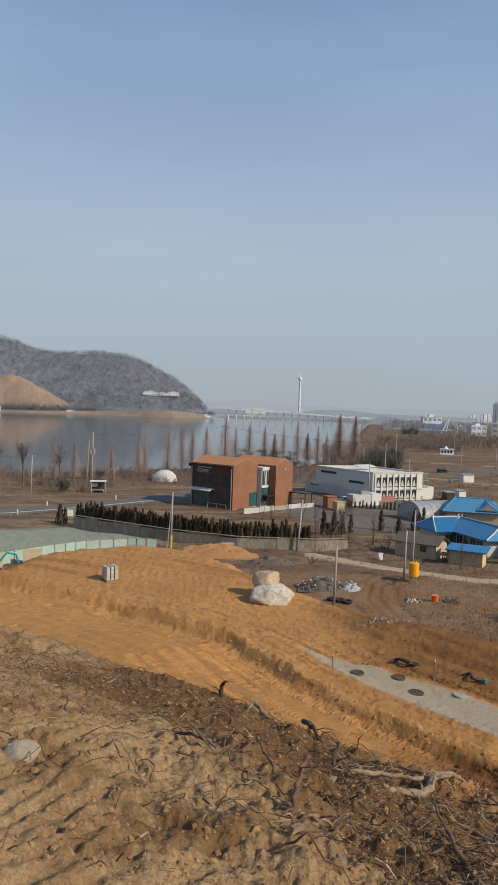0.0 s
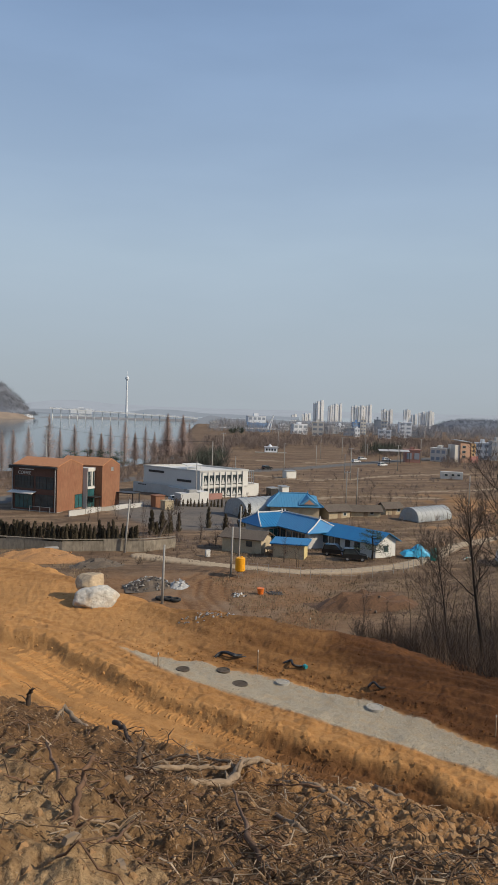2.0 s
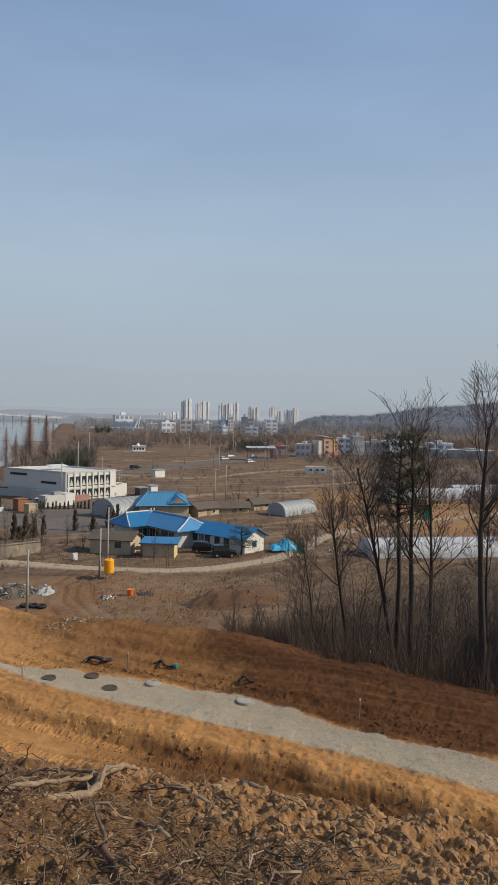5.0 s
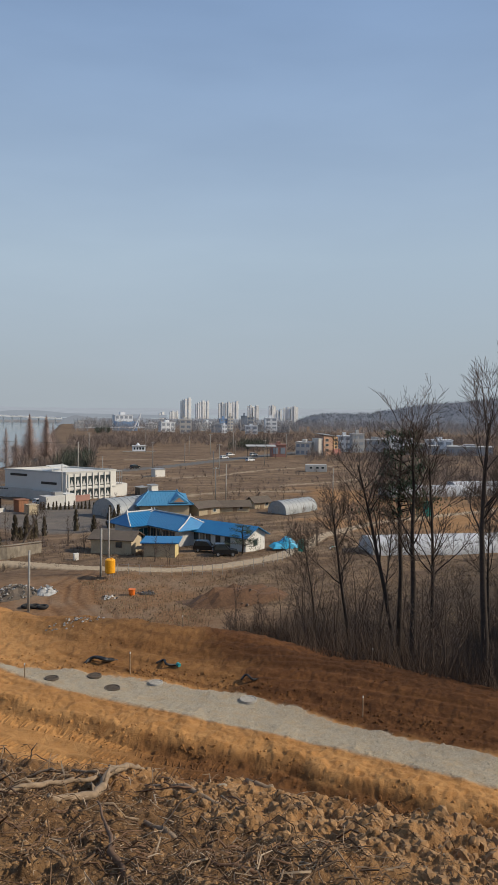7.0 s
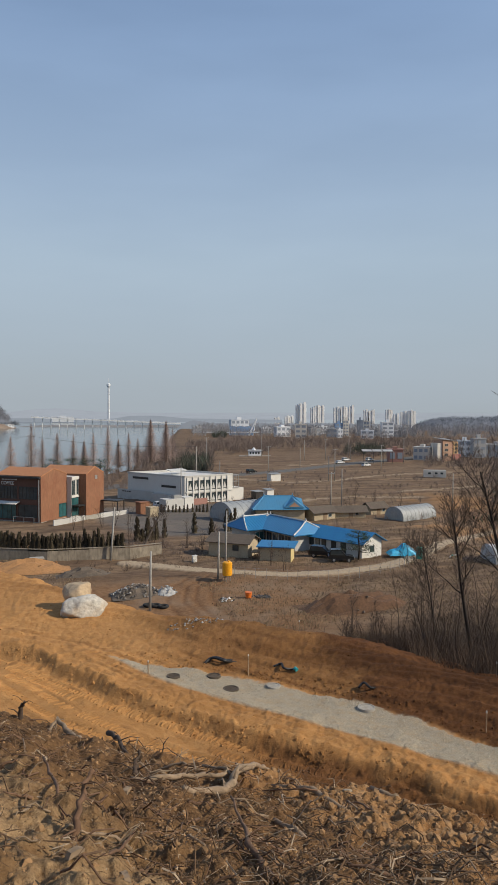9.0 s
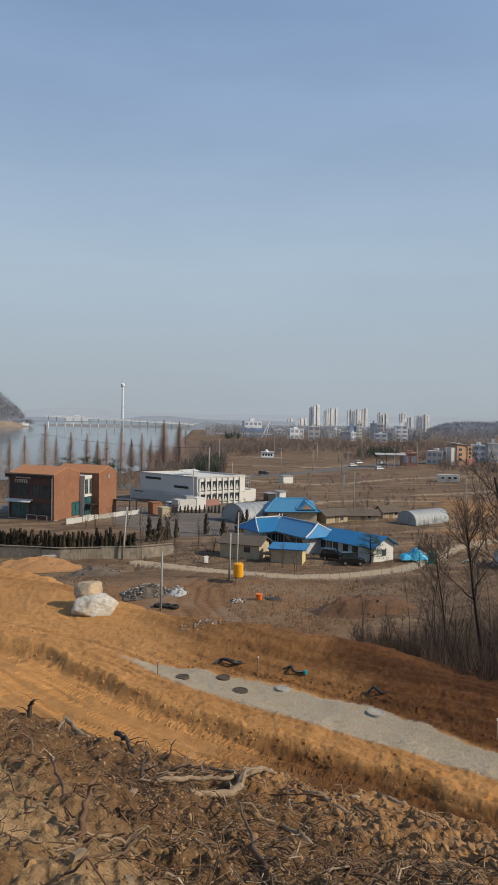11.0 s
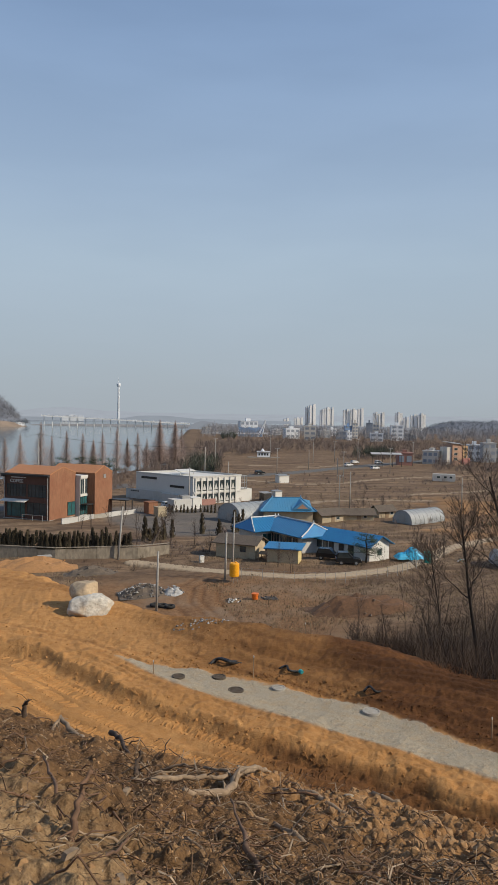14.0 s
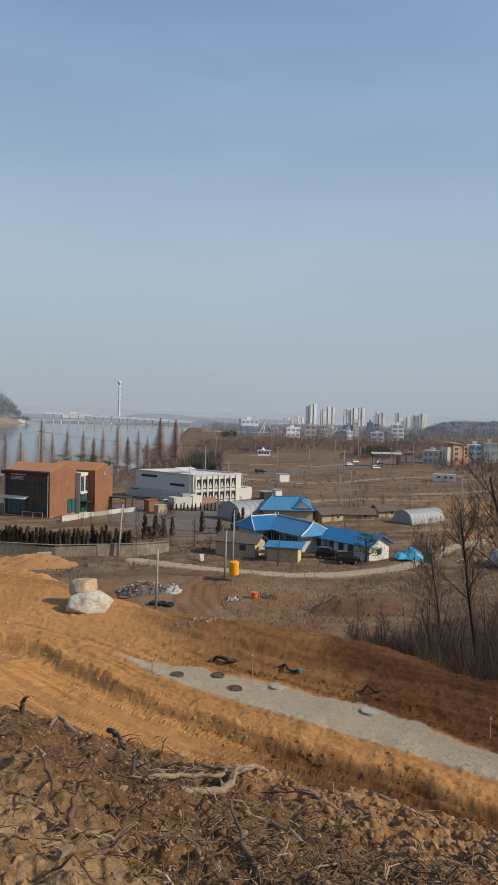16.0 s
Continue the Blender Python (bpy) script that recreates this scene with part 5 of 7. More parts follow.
def sapling_mesh(seed, h):
    rnd = random.Random(seed)
    s = Shape()
    for st in range(rnd.randint(1, 3)):
        p = Vector((rnd.uniform(-0.25, 0.25), rnd.uniform(-0.25, 0.25), -0.1))
        d = Vector((rnd.uniform(-0.22, 0.22), rnd.uniform(-0.22, 0.22), 1))
        pts = [p]
        for i in range(5):
            d = (d + Vector((rnd.uniform(-0.12, 0.12), rnd.uniform(-0.12, 0.12), 0))).normalized()
            pts.append(pts[-1] + d * h * rnd.uniform(0.16, 0.21))
        s.tube(pts, [0.05, 0.042, 0.034, 0.024, 0.016, 0.006], 4, cap=False)
        for k in range(15):
            f = rnd.uniform(0.25, 1) * 5
            i = min(4, int(f))
            q = pts[i].lerp(pts[i + 1], f - i)
            e = Vector((rnd.gauss(0, 0.6), rnd.gauss(0, 0.6), rnd.uniform(0.3, 1))).normalized() * h * rnd.uniform(0.12, 0.28)
            m = q + e * 0.5 + Vector((rnd.uniform(-.1, .1), rnd.uniform(-.1, .1), 0))
            s.tube([q, m, q + e], [0.014, 0.01, 0.005], 3, cap=False)
            for j in range(3):
                g = q + e * rnd.uniform(0.3, 0.9)
                s.tube([g, g + Vector((rnd.gauss(0, 0.5), rnd.gauss(0, 0.5), rnd.uniform(0.1, 0.9))).normalized() * h * 0.1], [0.007, 0.003], 3, cap=False)
    return s.mesh("sapling", TWIG)


SAP = [sapling_mesh(60 + k, 1.0 * hh) for k, hh in enumerate((3.0, 4.0, 5.0, 6.2, 2.2, 7.5, 4.6, 3.4))]
rnd = random.Random(8)
made = 0
while made < 270:
    b_, r_ = radians(rnd.uniform(21.5, 49)), rnd.uniform(32, 84)
    x, y = r_ * math.sin(b_), r_ * math.cos(b_)
    if x < 22.5 + 0.12 * (y - 30) or side(np.array([x]), np.array([y]), CREST)[0][0] > -1.5 or y > 66 - 0.1 * (x - 20):
        continue
    made += 1
    ob = new("sapling", SAP[made % 8])
    ob.matrix_world = pose(x, y, ground_z(x, y), 0, 0, rnd.uniform(0, 360)) @ Matrix.Scale(rnd.uniform(0.6, 1.05), 4)
    tagged(ob, "thin bare sapling in the dark brush", "sapling", "ravine saplings")
for (x, y, k, sc) in ((36, 103, 2, 0.8), (37, 99.5, 1, 1.0), (22, 124, 5, 1.0), (21, 122, 6, 1.0), (24, 127, 3, 1), (18, 127, 2, 1), (10, 150, 1, 1.1), (12, 151, 2, 0.9), (16, 152, 1, 1.2), (19, 154, 2, 1.0), (22, 156, 1, 1.1), (30, 160, 0, 1.2),
                      (80, 165, 3, 1), (84, 163, 2, 1), (90, 160, 3, 0.9), (75, 158, 1, 1.2), (34.5, 105, 4, 1), (62, 108, 3, 1), (65, 104, 2, 1), (67, 101, 3, .9), (100, 146, 2, 1.2), (96, 142, 3, 1.1), (57, 99, 1, 1), (29, 118, 1, 1), (27, 121, 2, 1)):
    ob = new("sapling", SAP[k])
    ob.matrix_world = pose(x, y, ground_z(x, y), 0, 0, x * 37 % 360) @ Matrix.Scale(sc, 4)
    tagged(ob, "thin bare shrub among dry weeds", "shrub", "field shrubs")
bare_tree(20.8, 127.5, 8.6, 41, (0.5, 0.1), "crooked pale bare tree by the yard", 0.2, BARK_GREY)
bare_tree(-50, 190, 13, 42, (0, 0), "bare brown tree on the lake shore", 0.3, BARK_GREY)
bare_tree(-56, 186, 12, 43, (0.1, 0), "bare brown tree on the lake shore", 0.3, BARK_GREY)
bare_tree(-43, 200, 11, 44, (0.1, 0), "bare brown tree on the lake shore", 0.25, BARK_GREY)

# brush on the ravine slope: short dark stems that nobody could count
rnd = random.Random(18)
s = Shape()
n_ = 0
while n_ < 23000:
    b_, r_ = radians(rnd.uniform(20, 50)), rnd.uniform(27, 80)
    x, y = r_ * math.sin(b_), r_ * math.cos(b_)
    n_ += 1
    s.v += [(x, y, 0)]
xs = np.array([v[0] for v in s.v])
ys = np.array([v[1] for v in s.v])
zs = zones(xs, ys)[0]
cd = side(xs, ys, CREST)[0]
s = Shape()
for x, y, z, c in zip(xs, ys, zs, cd):
    if c > -0.8 or y > 66 - 0.1 * (x - 20) + 5 * math.sin(x) or x < 18 + 0.2 * (y - 30):
        continue
    for k in range(2):
        h = 0.35 + 1.9 * rnd.random() ** 2
        d = Vector((rnd.gauss(0, 0.45), rnd.gauss(0, 0.45), 1)).normalized() * h
        p = Vector((x + rnd.uniform(-.3, .3), y + rnd.uniform(-.3, .3), z - 0.1))
        w = Vector((d.y, -d.x, 0.0)).normalized() * 0.014 if abs(d.x) + abs(d.y) > 1e-4 else Vector((0.014, 0, 0))
        e = d.cross(w).normalized() * 0.014
        s.add([p - w, p + w, p + e, p + d], [(0, 1, 3), (1, 2, 3), (2, 0, 3)])
solo("ravine_brush", s, SCRUB, "dense dark bare brush filling the ravine", "brush", kind="stuff")

# dry weeds over the plain
rnd = random.Random(28)
pts = []
for k in range(52000):
    b_, r_ = radians(rnd.uniform(-20, 48)), 68 + 190 * rnd.random() ** 1.3
    pts.append((r_ * math.sin(b_), r_ * math.cos(b_)))
xs, ys = np.array([p[0] for p in pts]), np.array([p[1] for p in pts])
zs, ws = zones(xs, ys)
dens = fbm(xs * 0.06, ys * 0.06, 3, 77)
s = Shape()
for i in range(len(xs)):
    if ws["lane"][i] > 0.05 or ws["asphalt"][i] > 0.05 or ws["orange"][i] > 0.1 or zs[i] > 3.2 or dens[i] < -0.05 or (xs[i] < 20 and ys[i] > 124):
        continue
    for k in range(4):
        h = rnd.uniform(0.12, 0.42)
        p = Vector((xs[i] + rnd.gauss(0, 0.35), ys[i] + rnd.gauss(0, 0.35), zs[i] - 0.05))
        d = Vector((rnd.gauss(0, 0.35), rnd.gauss(0, 0.35), 1)).normalized() * h
        a = rnd.uniform(0, 3.14)
        w = Vector((math.cos(a), math.sin(a), 0)) * rnd.uniform(0.02, 0.07)
        s.add([p - w, p + w, p + d], [(0, 1, 2)])
solo("dry_weeds", s, STRAW, "dry straw-coloured winter weeds over the fields", "weeds", kind="stuff")


# slender dawn redwoods along the shore
def redwood_mesh(seed, h, dense):
    rnd = random.Random(seed)
    tr, tw = Shape(), Shape()
    tr.tube([(0, 0, -0.3), (0.05, 0, h * 0.5), (0, 0, h)], [0.17, 0.09, 0.02], 6, cap=False)
    for k in range(int(850 * dense)):
        f = rnd.uniform(0.14, 0.98)
        a = rnd.uniform(0, 6.283)
        ln = h * 0.35 * (1.02 - f) * rnd.uniform(0.45, 1.1)
        p = Vector((0, 0, h * f))
        e = Vector((math.cos(a) * ln, math.sin(a) * ln, ln * rnd.uniform(0.25, 0.65)))
        w = Vector((-math.sin(a), math.cos(a), 0)) * 0.034
        u = Vector((0, 0, 0.05))
        tw.add([p - w, p + w, p + e, p + u], [(0, 1, 2), (1, 3, 2), (3, 0, 2)])
        for j in range(3):
            g = p + e * rnd.uniform(0.35, 0.85)
            e2 = Vector((rnd.gauss(0, 0.4), rnd.gauss(0, 0.4), rnd.uniform(0.2, 0.8))) * ln * 0.45
            tw.add([g - w * 0.6, g + w * 0.6, g + e2], [(0, 1, 2)])
    return tr.mesh("trunk", BARK_GREY, True), tw.mesh("crown", RED_TWIG)


KINDS = [redwood_mesh(90 + k, 18 + 1.2 * k, 1.0) for k in range(4)] + [redwood_mesh(98, 21, 2.6), redwood_mesh(99, 20, 2.4)]


def redwood(x, y, k, scale):
    ob = thing("dawn_redwood", "slender bare dawn redwood on the lake shore", "tree", (x, y, -0.4), (x * 53) % 360, "shore redwoods")
    ob.scale = (scale,) * 3
    part("trunk", KINDS[k][0], None, ob)
    part("crown", KINDS[k][1], None, ob)


for k, (bear, r_, sc, kind) in enumerate(((-8.2, 222, 0.7, 0), (-6.1, 228, 0.72, 1), (-3.8, 240, 0.8, 2), (-2.7, 244, 0.78, 3), (-9.8, 224, 0.75, 2), (-5.6, 230, 0.6, 3), (-1.9, 246, 0.95, 0), (-0.8, 250, 0.95, 1), (0.7, 254, 1.1, 2), (1.5, 262, 0.8, 3), (2.6, 262, 1.05, 0), (3.8, 268, 0.95, 1),
                                          (5.3, 275, 0.9, 2), (6.4, 282, 0.95, 3), (8.0, 288, 1.0, 0), (8.7, 300, 0.8, 1), (9.7, 305, 1.12, 4), (10.9, 310, 1.15, 5), (11.4, 318, 0.9, 3), (4.6, 290, 0.7, 4), (7.2, 300, 0.75, 5), (-11, 216, 0.7, 1), (-12.5, 208, 0.7, 2))):
    redwood(r_ * math.sin(radians(bear)), r_ * math.cos(radians(bear)), kind, sc * 0.94)


# bare woods in the middle distance
def woods(name, label, material, spots, lo, hi, seed, blades=9, slim=1.0):
    rnd = random.Random(seed)
    s = Shape()
    for spot in spots:
        x, y = spot[0], spot[1]
        z = spot[2] if len(spot) > 2 else 0.0
        h = rnd.uniform(lo, hi)
        wd = h * rnd.uniform(0.28, 0.46) * slim
        for k in range(blades * 5):
            a, f = rnd.uniform(0, 6.283), rnd.random()
            p = Vector((x + 0.3 * wd * rnd.gauss(0, 1), y + 0.3 * wd * rnd.gauss(0, 1), z - 0.3 + h * 0.35 * rnd.random()))
            q = Vector((x + wd * 0.75 * rnd.gauss(0, 0.7), y + wd * 0.75 * rnd.gauss(0, 0.7), z + h * (0.35 + 0.6 * rnd.random() ** 1.4)))
            w = Vector((math.cos(a), math.sin(a), 0)) * wd * rnd.uniform(0.008, 0.028)
            m = p.lerp(q, 0.6)
            s.add([p, m - w, m + w, q], [(0, 1, 2), (1, 3, 2)])
    return solo(name, s, material, label, "woods", kind="stuff")


WOOD_BROWN = mat("winter_wood", (0.19, 0.145, 0.122), 1.0, 0, 0.8, 0.06, 0.25, 0, 0.02, None, (0.15, 0.12, 0.105))
# far wood paled to grey, with haze put into its colour
WOOD_FAR = mat("hazed_winter_wood", (0.25, 0.245, 0.255), 1.0, 0, 0.3, 0.02, 0.15, 0, 0.02, None, (0.17, 0.165, 0.17))
EVERGREEN = mat("evergreen_wood", (0.065, 0.075, 0.055), 1.0, 0, 0.8, 0.06, 0.3, 0)
rnd = random.Random(31)


def strip(b0, b1, r0, r1, count):
    out = []
    for k in range(count):
        b_, r_ = radians(rnd.uniform(b0, b1)), rnd.uniform(r0, r1)
        out.append((r_ * math.sin(b_), r_ * math.cos(b_)))
    return out


woods("shore_scrub", "brown bare scrub along the lake shore", WOOD_BROWN, strip(-17, 9, 224, 246, 190) + strip(4, 13, 250, 300, 160), 1.5, 4.5, 1, 12)
woods("bare_wood", "reddish-brown bare wood beyond the office", WOOD_BROWN, strip(8.5, 14.5, 275, 400, 320) + strip(12.5, 19, 430, 560, 300), 3.5, 8, 2, 12)
woods("evergreen_clump", "dark evergreen clumps at the wood's edge", EVERGREEN, strip(11.8, 14.2, 275, 330, 55) + strip(25, 28, 420, 450, 30) + strip(14.6, 15.6, 700, 740, 40), 5, 10, 3, 14)
woods("field_wood", "grey-brown bare wood across the plain", WOOD_BROWN, strip(15, 46, 470, 640, 900), 5, 9.5, 4, 9)
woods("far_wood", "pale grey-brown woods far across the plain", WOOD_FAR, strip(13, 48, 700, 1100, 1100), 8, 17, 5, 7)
woods("hillside_scrub", "grey scrub at the right-hand field edge", WOOD_BROWN, strip(36, 50, 190, 330, 330), 3, 7, 6, 10)
woods("field_scrub", "low brown scrub between the fields", WOOD_BROWN, strip(14, 40, 135, 300, 420) + strip(8, 14, 118, 132, 60) + strip(33, 46, 112, 160, 80), 0.8, 2.6, 7, 10)

DARK_SCRUB = mat("dark_dry_scrub", (0.12, 0.085, 0.06), 1.0, 0, 0.8, 0.1, 0.3, 0)
woods("slope_scrub", "dark tangled scrub on the slope below the wall", DARK_SCRUB, strip(4, 13.5, 107, 118, 90) + strip(9.5, 17, 112, 132, 150) + strip(17, 27, 112, 121, 60) + strip(24, 34, 112, 150, 150) + strip(24, 40, 78, 104, 90), 0.6, 2.0, 13, 10)
woods("village_scrub", "brown scrub round the village houses", WOOD_BROWN, strip(31, 49, 330, 412, 420) + strip(24, 31, 400, 460, 150), 2.5, 6.0, 14, 10)
woods("lakeside_scrub", "dense brown scrub between the road and the lake", WOOD_BROWN, strip(-19, -9, 186, 232, 230) + strip(-9, 0, 205, 250, 260) + strip(0, 8, 225, 268, 200), 1.2, 3.6, 9, 9)
woods("evergreen_bush", "dark conical evergreen bush by the lake road", EVERGREEN, [(-39, 186), (-38.4, 186.3), (-39.4, 185.8), (17, 236), (19, 237), (21, 236), (23, 238)], 4.2, 5.4, 12, 22)
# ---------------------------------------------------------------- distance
# haze is painted into the hill colours: blue-grey woods, greyed cleared slope
HAZED_HILL = mat("hazed_wooded_hill", (0.15, 0.163, 0.19), 1.0, 0, 0.09, 0.008, 0.22, 0, 3.0, None, (0.10, 0.10, 0.115))
HILL_CUT = mat("cleared_slope", (0.25, 0.178, 0.135), 1.0, 0, 0.05, 0.01, 0.2, 0.3, 2.0)
REED = mat("shore_reeds", (0.25, 0.19, 0.14), 1.0, 0, 0.06, 0.01, 0.25, 0.3, 1.0)


def haze_glow_mat(name, col):
    """A far backdrop whose haze is painted: it glows in a haze colour."""
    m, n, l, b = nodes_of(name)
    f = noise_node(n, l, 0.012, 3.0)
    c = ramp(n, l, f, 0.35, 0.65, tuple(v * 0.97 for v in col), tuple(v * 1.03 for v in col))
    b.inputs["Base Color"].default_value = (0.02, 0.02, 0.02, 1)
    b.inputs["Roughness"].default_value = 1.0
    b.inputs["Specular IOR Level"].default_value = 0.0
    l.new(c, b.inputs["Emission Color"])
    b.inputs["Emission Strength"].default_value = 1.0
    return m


HAZE_SHORE = haze_glow_mat("hazy_far_shore", (0.262, 0.292, 0.332))
HAZE_TREES = haze_glow_mat("hazy_tree_line", (0.225, 0.245, 0.275))
HAZE_RIDGE = haze_glow_mat("hazy_far_ridge", (0.345, 0.378, 0.425))


def ridge_hill(name, label, line, depth, material, amp, base=-3.0, kind="structure"):
    """A wooded ridge: line of (bearing, distance, height), falling to the front and back."""
    xs_, ys_, zs_ = [], [], []
    cols = 420
    bb = np.linspace(line[0][0], line[-1][0], cols)
    rr_ = np.interp(bb, [p[0] for p in line], [p[1] for p in line])
    hh = np.interp(bb, [p[0] for p in line], [p[2] for p in line])
    soft = np.hanning(25) / np.hanning(25).sum()
    hh = np.convolve(np.pad(hh, 12, mode='edge'), soft, mode='valid')
    prof = [(-1.0, 0.0), (-0.86, 0.10), (-0.7, 0.26), (-0.55, 0.42), (-0.42, 0.58), (-0.3, 0.73), (-0.2, 0.85), (-0.1, 0.95), (0.0, 1.0), (0.3, 0.8), (1.0, 0.0)]
    ff = np.linspace(-1, 1, 44)
    hp = np.interp(ff, [p[0] for p in prof], [p[1] for p in prof])
    B, FF = np.meshgrid(np.radians(bb), ff)
    R_ = rr_[None, :] + FF * depth
    X, Y = R_ * np.sin(B), R_ * np.cos(B)
    bump_ = fbm(X / 90, Y / 90, 3, 5) * amp * 2.5 + fbm(X / 14, Y / 14, 3, 6) * amp * 0.6
    Z = base + (hh[None, :] - base) * hp[:, None] + bump_ * np.clip(hp[:, None] * 6, 0, 1) * np.clip((hh[None, :] - base) / 25, 0, 1)
    me = bpy.data.meshes.new(name)
    i_ = np.arange(X.size).reshape(X.shape)
    me.from_pydata(np.stack([X, Y, Z], -1).reshape(-1, 3).tolist(), [], np.stack([i_[:-1, :-1], i_[:-1, 1:], i_[1:, 1:], i_[1:, :-1]], -1).reshape(-1, 4).tolist())
    me.materials.append(material)
    tagged(new(name, me), label, "hill", kind=kind)
    return X, Y, Z


LAKE_HILL = ridge_hill("hill_lake", "wooded hill in winter haze across the lake", [(-30, 1700, 130), (-22, 1700, 172), (-19, 1700, 170), (-16.5, 1700, 151), (-14.1, 1700, 131), (-12, 1700, 129), (-10, 1700, 131), (-8.6, 1700, 132), (-7, 1700, 125), (-5.4, 1700, 103), (-3.9, 1700, 78), (-2.6, 1700, 56), (-1.6, 1690, 33), (-1.1, 1680, 17), (-0.6, 1670, -2)], 330, HAZED_HILL, 4.5)
SOUTH_HILL = ridge_hill("hill_south", "low wooded hill beyond the village", [(29.6, 1300, -3), (30.05, 1300, -1), (30.5, 1300, 6), (31.2, 1300, 13), (32.2, 1300, 18), (34.0, 1300, 20.5), (35.8, 1300, 19.5), (37.5, 1300, 24), (39.6, 1300, 33), (42.2, 1300, 40), (45.0, 1300, 48), (52.0, 1300, 52)], 200, HAZED_HILL, 2.2)
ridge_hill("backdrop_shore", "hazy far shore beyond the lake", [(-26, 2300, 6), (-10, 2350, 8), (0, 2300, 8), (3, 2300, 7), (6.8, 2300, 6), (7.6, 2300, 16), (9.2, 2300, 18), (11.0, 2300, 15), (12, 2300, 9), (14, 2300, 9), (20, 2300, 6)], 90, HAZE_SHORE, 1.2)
# haze-coloured glowing strip, added to hide the bare ground beyond the town
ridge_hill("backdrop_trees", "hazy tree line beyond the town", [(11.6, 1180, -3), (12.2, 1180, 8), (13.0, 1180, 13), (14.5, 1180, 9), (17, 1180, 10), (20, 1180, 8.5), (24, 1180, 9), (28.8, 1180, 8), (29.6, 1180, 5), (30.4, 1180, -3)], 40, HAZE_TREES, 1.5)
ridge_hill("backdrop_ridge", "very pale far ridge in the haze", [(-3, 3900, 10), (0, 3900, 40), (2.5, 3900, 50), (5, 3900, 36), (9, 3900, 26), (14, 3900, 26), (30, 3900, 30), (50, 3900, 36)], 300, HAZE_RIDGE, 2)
# reedy shore and cleared slope below the lake hill
ridge_hill("shore_reeds", "pale reedy shore under the lake hill", [(-26, 1350, 2), (-14, 1350, 3), (-10, 1340, 4), (-7, 1300, 7), (-5.0, 1270, 10), (-3.6, 1260, 10), (-2.2, 1270, 8), (-1.2, 1290, 5), (-0.4, 1310, -2)], 36, REED, 1.0, -2.6)
CUT_LAND = ridge_hill("cleared_slope", "bare orange cleared slope on the lake hill", [(-26, 1410, 40), (-18, 1410, 52), (-16.5, 1410, 60), (-15.7, 1410, 64), (-15.0, 1410, 57), (-14.1, 1410, 48), (-13.2, 1410, 38), (-12.2, 1410, 26), (-11.2, 1410, 12), (-10.6, 1410, -2)], 50, HILL_CUT, 5.0, -2.6)


def on_land(grid, count, keep, sink=1.0):
    """Random places on a hill's mesh, those that keep() allows."""
    X_, Y_, Z_ = grid
    out = []
    while len(out) < count:
        j, i = rnd.randrange(X_.shape[0] - 1), rnd.randrange(X_.shape[1] - 1)
        u, v = rnd.random(), rnd.random()
        p = [g[j, i] * (1 - u) * (1 - v) + g[j, i + 1] * u * (1 - v) + g[j + 1, i] * (1 - u) * v + g[j + 1, i + 1] * u * v for g in (X_, Y_, Z_)]
        if keep(p):
            out.append((float(p[0]), float(p[1]), float(p[2]) - sink))
    return out


# hill trees carry the same painted haze in their blue-grey base colours
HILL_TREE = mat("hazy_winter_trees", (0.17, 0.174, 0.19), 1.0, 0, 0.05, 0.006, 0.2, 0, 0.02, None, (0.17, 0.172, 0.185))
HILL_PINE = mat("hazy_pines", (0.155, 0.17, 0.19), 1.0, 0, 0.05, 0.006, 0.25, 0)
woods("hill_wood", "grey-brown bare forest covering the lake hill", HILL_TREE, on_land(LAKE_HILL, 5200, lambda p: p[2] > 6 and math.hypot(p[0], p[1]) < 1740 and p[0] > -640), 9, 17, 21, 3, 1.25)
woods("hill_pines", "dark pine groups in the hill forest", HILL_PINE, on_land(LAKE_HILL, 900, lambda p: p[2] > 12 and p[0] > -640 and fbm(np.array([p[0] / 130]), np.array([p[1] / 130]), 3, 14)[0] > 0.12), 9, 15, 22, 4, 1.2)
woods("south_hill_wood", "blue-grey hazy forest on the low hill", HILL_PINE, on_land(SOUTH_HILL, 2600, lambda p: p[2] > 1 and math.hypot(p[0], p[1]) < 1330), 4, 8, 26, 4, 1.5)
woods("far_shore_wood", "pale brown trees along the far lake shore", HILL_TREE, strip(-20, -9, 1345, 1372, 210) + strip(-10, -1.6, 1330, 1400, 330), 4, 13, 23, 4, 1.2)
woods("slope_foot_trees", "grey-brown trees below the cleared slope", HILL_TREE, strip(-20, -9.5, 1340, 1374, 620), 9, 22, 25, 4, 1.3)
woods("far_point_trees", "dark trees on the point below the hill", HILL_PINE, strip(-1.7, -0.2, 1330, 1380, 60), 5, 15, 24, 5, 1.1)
# haze is put into these far colours: paler and greyer than bare walls
FAR_WHITE = mat("hazed_white_wall", (0.70, 0.715, 0.735), 0.9, 0, 0.4, 0.05, 0.06, 0, 0.02, None, (0.50, 0.51, 0.53))
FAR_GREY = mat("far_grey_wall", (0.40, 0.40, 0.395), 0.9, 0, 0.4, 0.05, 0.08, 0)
FAR_DARK = mat("hazed_window", (0.27, 0.30, 0.34), 0.6, 0, 0.4, 0.05, 0.1, 0)
FAR_BEIGE = mat("hazed_beige_wall", (0.62, 0.58, 0.52), 0.9, 0, 0.4, 0.05, 0.08, 0)
FAR_BLUE = mat("hazed_blue_wall", (0.22, 0.34, 0.52), 0.8, 0, 0.4, 0.05, 0.12, 0)
APT = mat("hazed_apartment", (0.84, 0.83, 0.80), 0.9, 0, 0.1, 0.02, 0.05, 0)
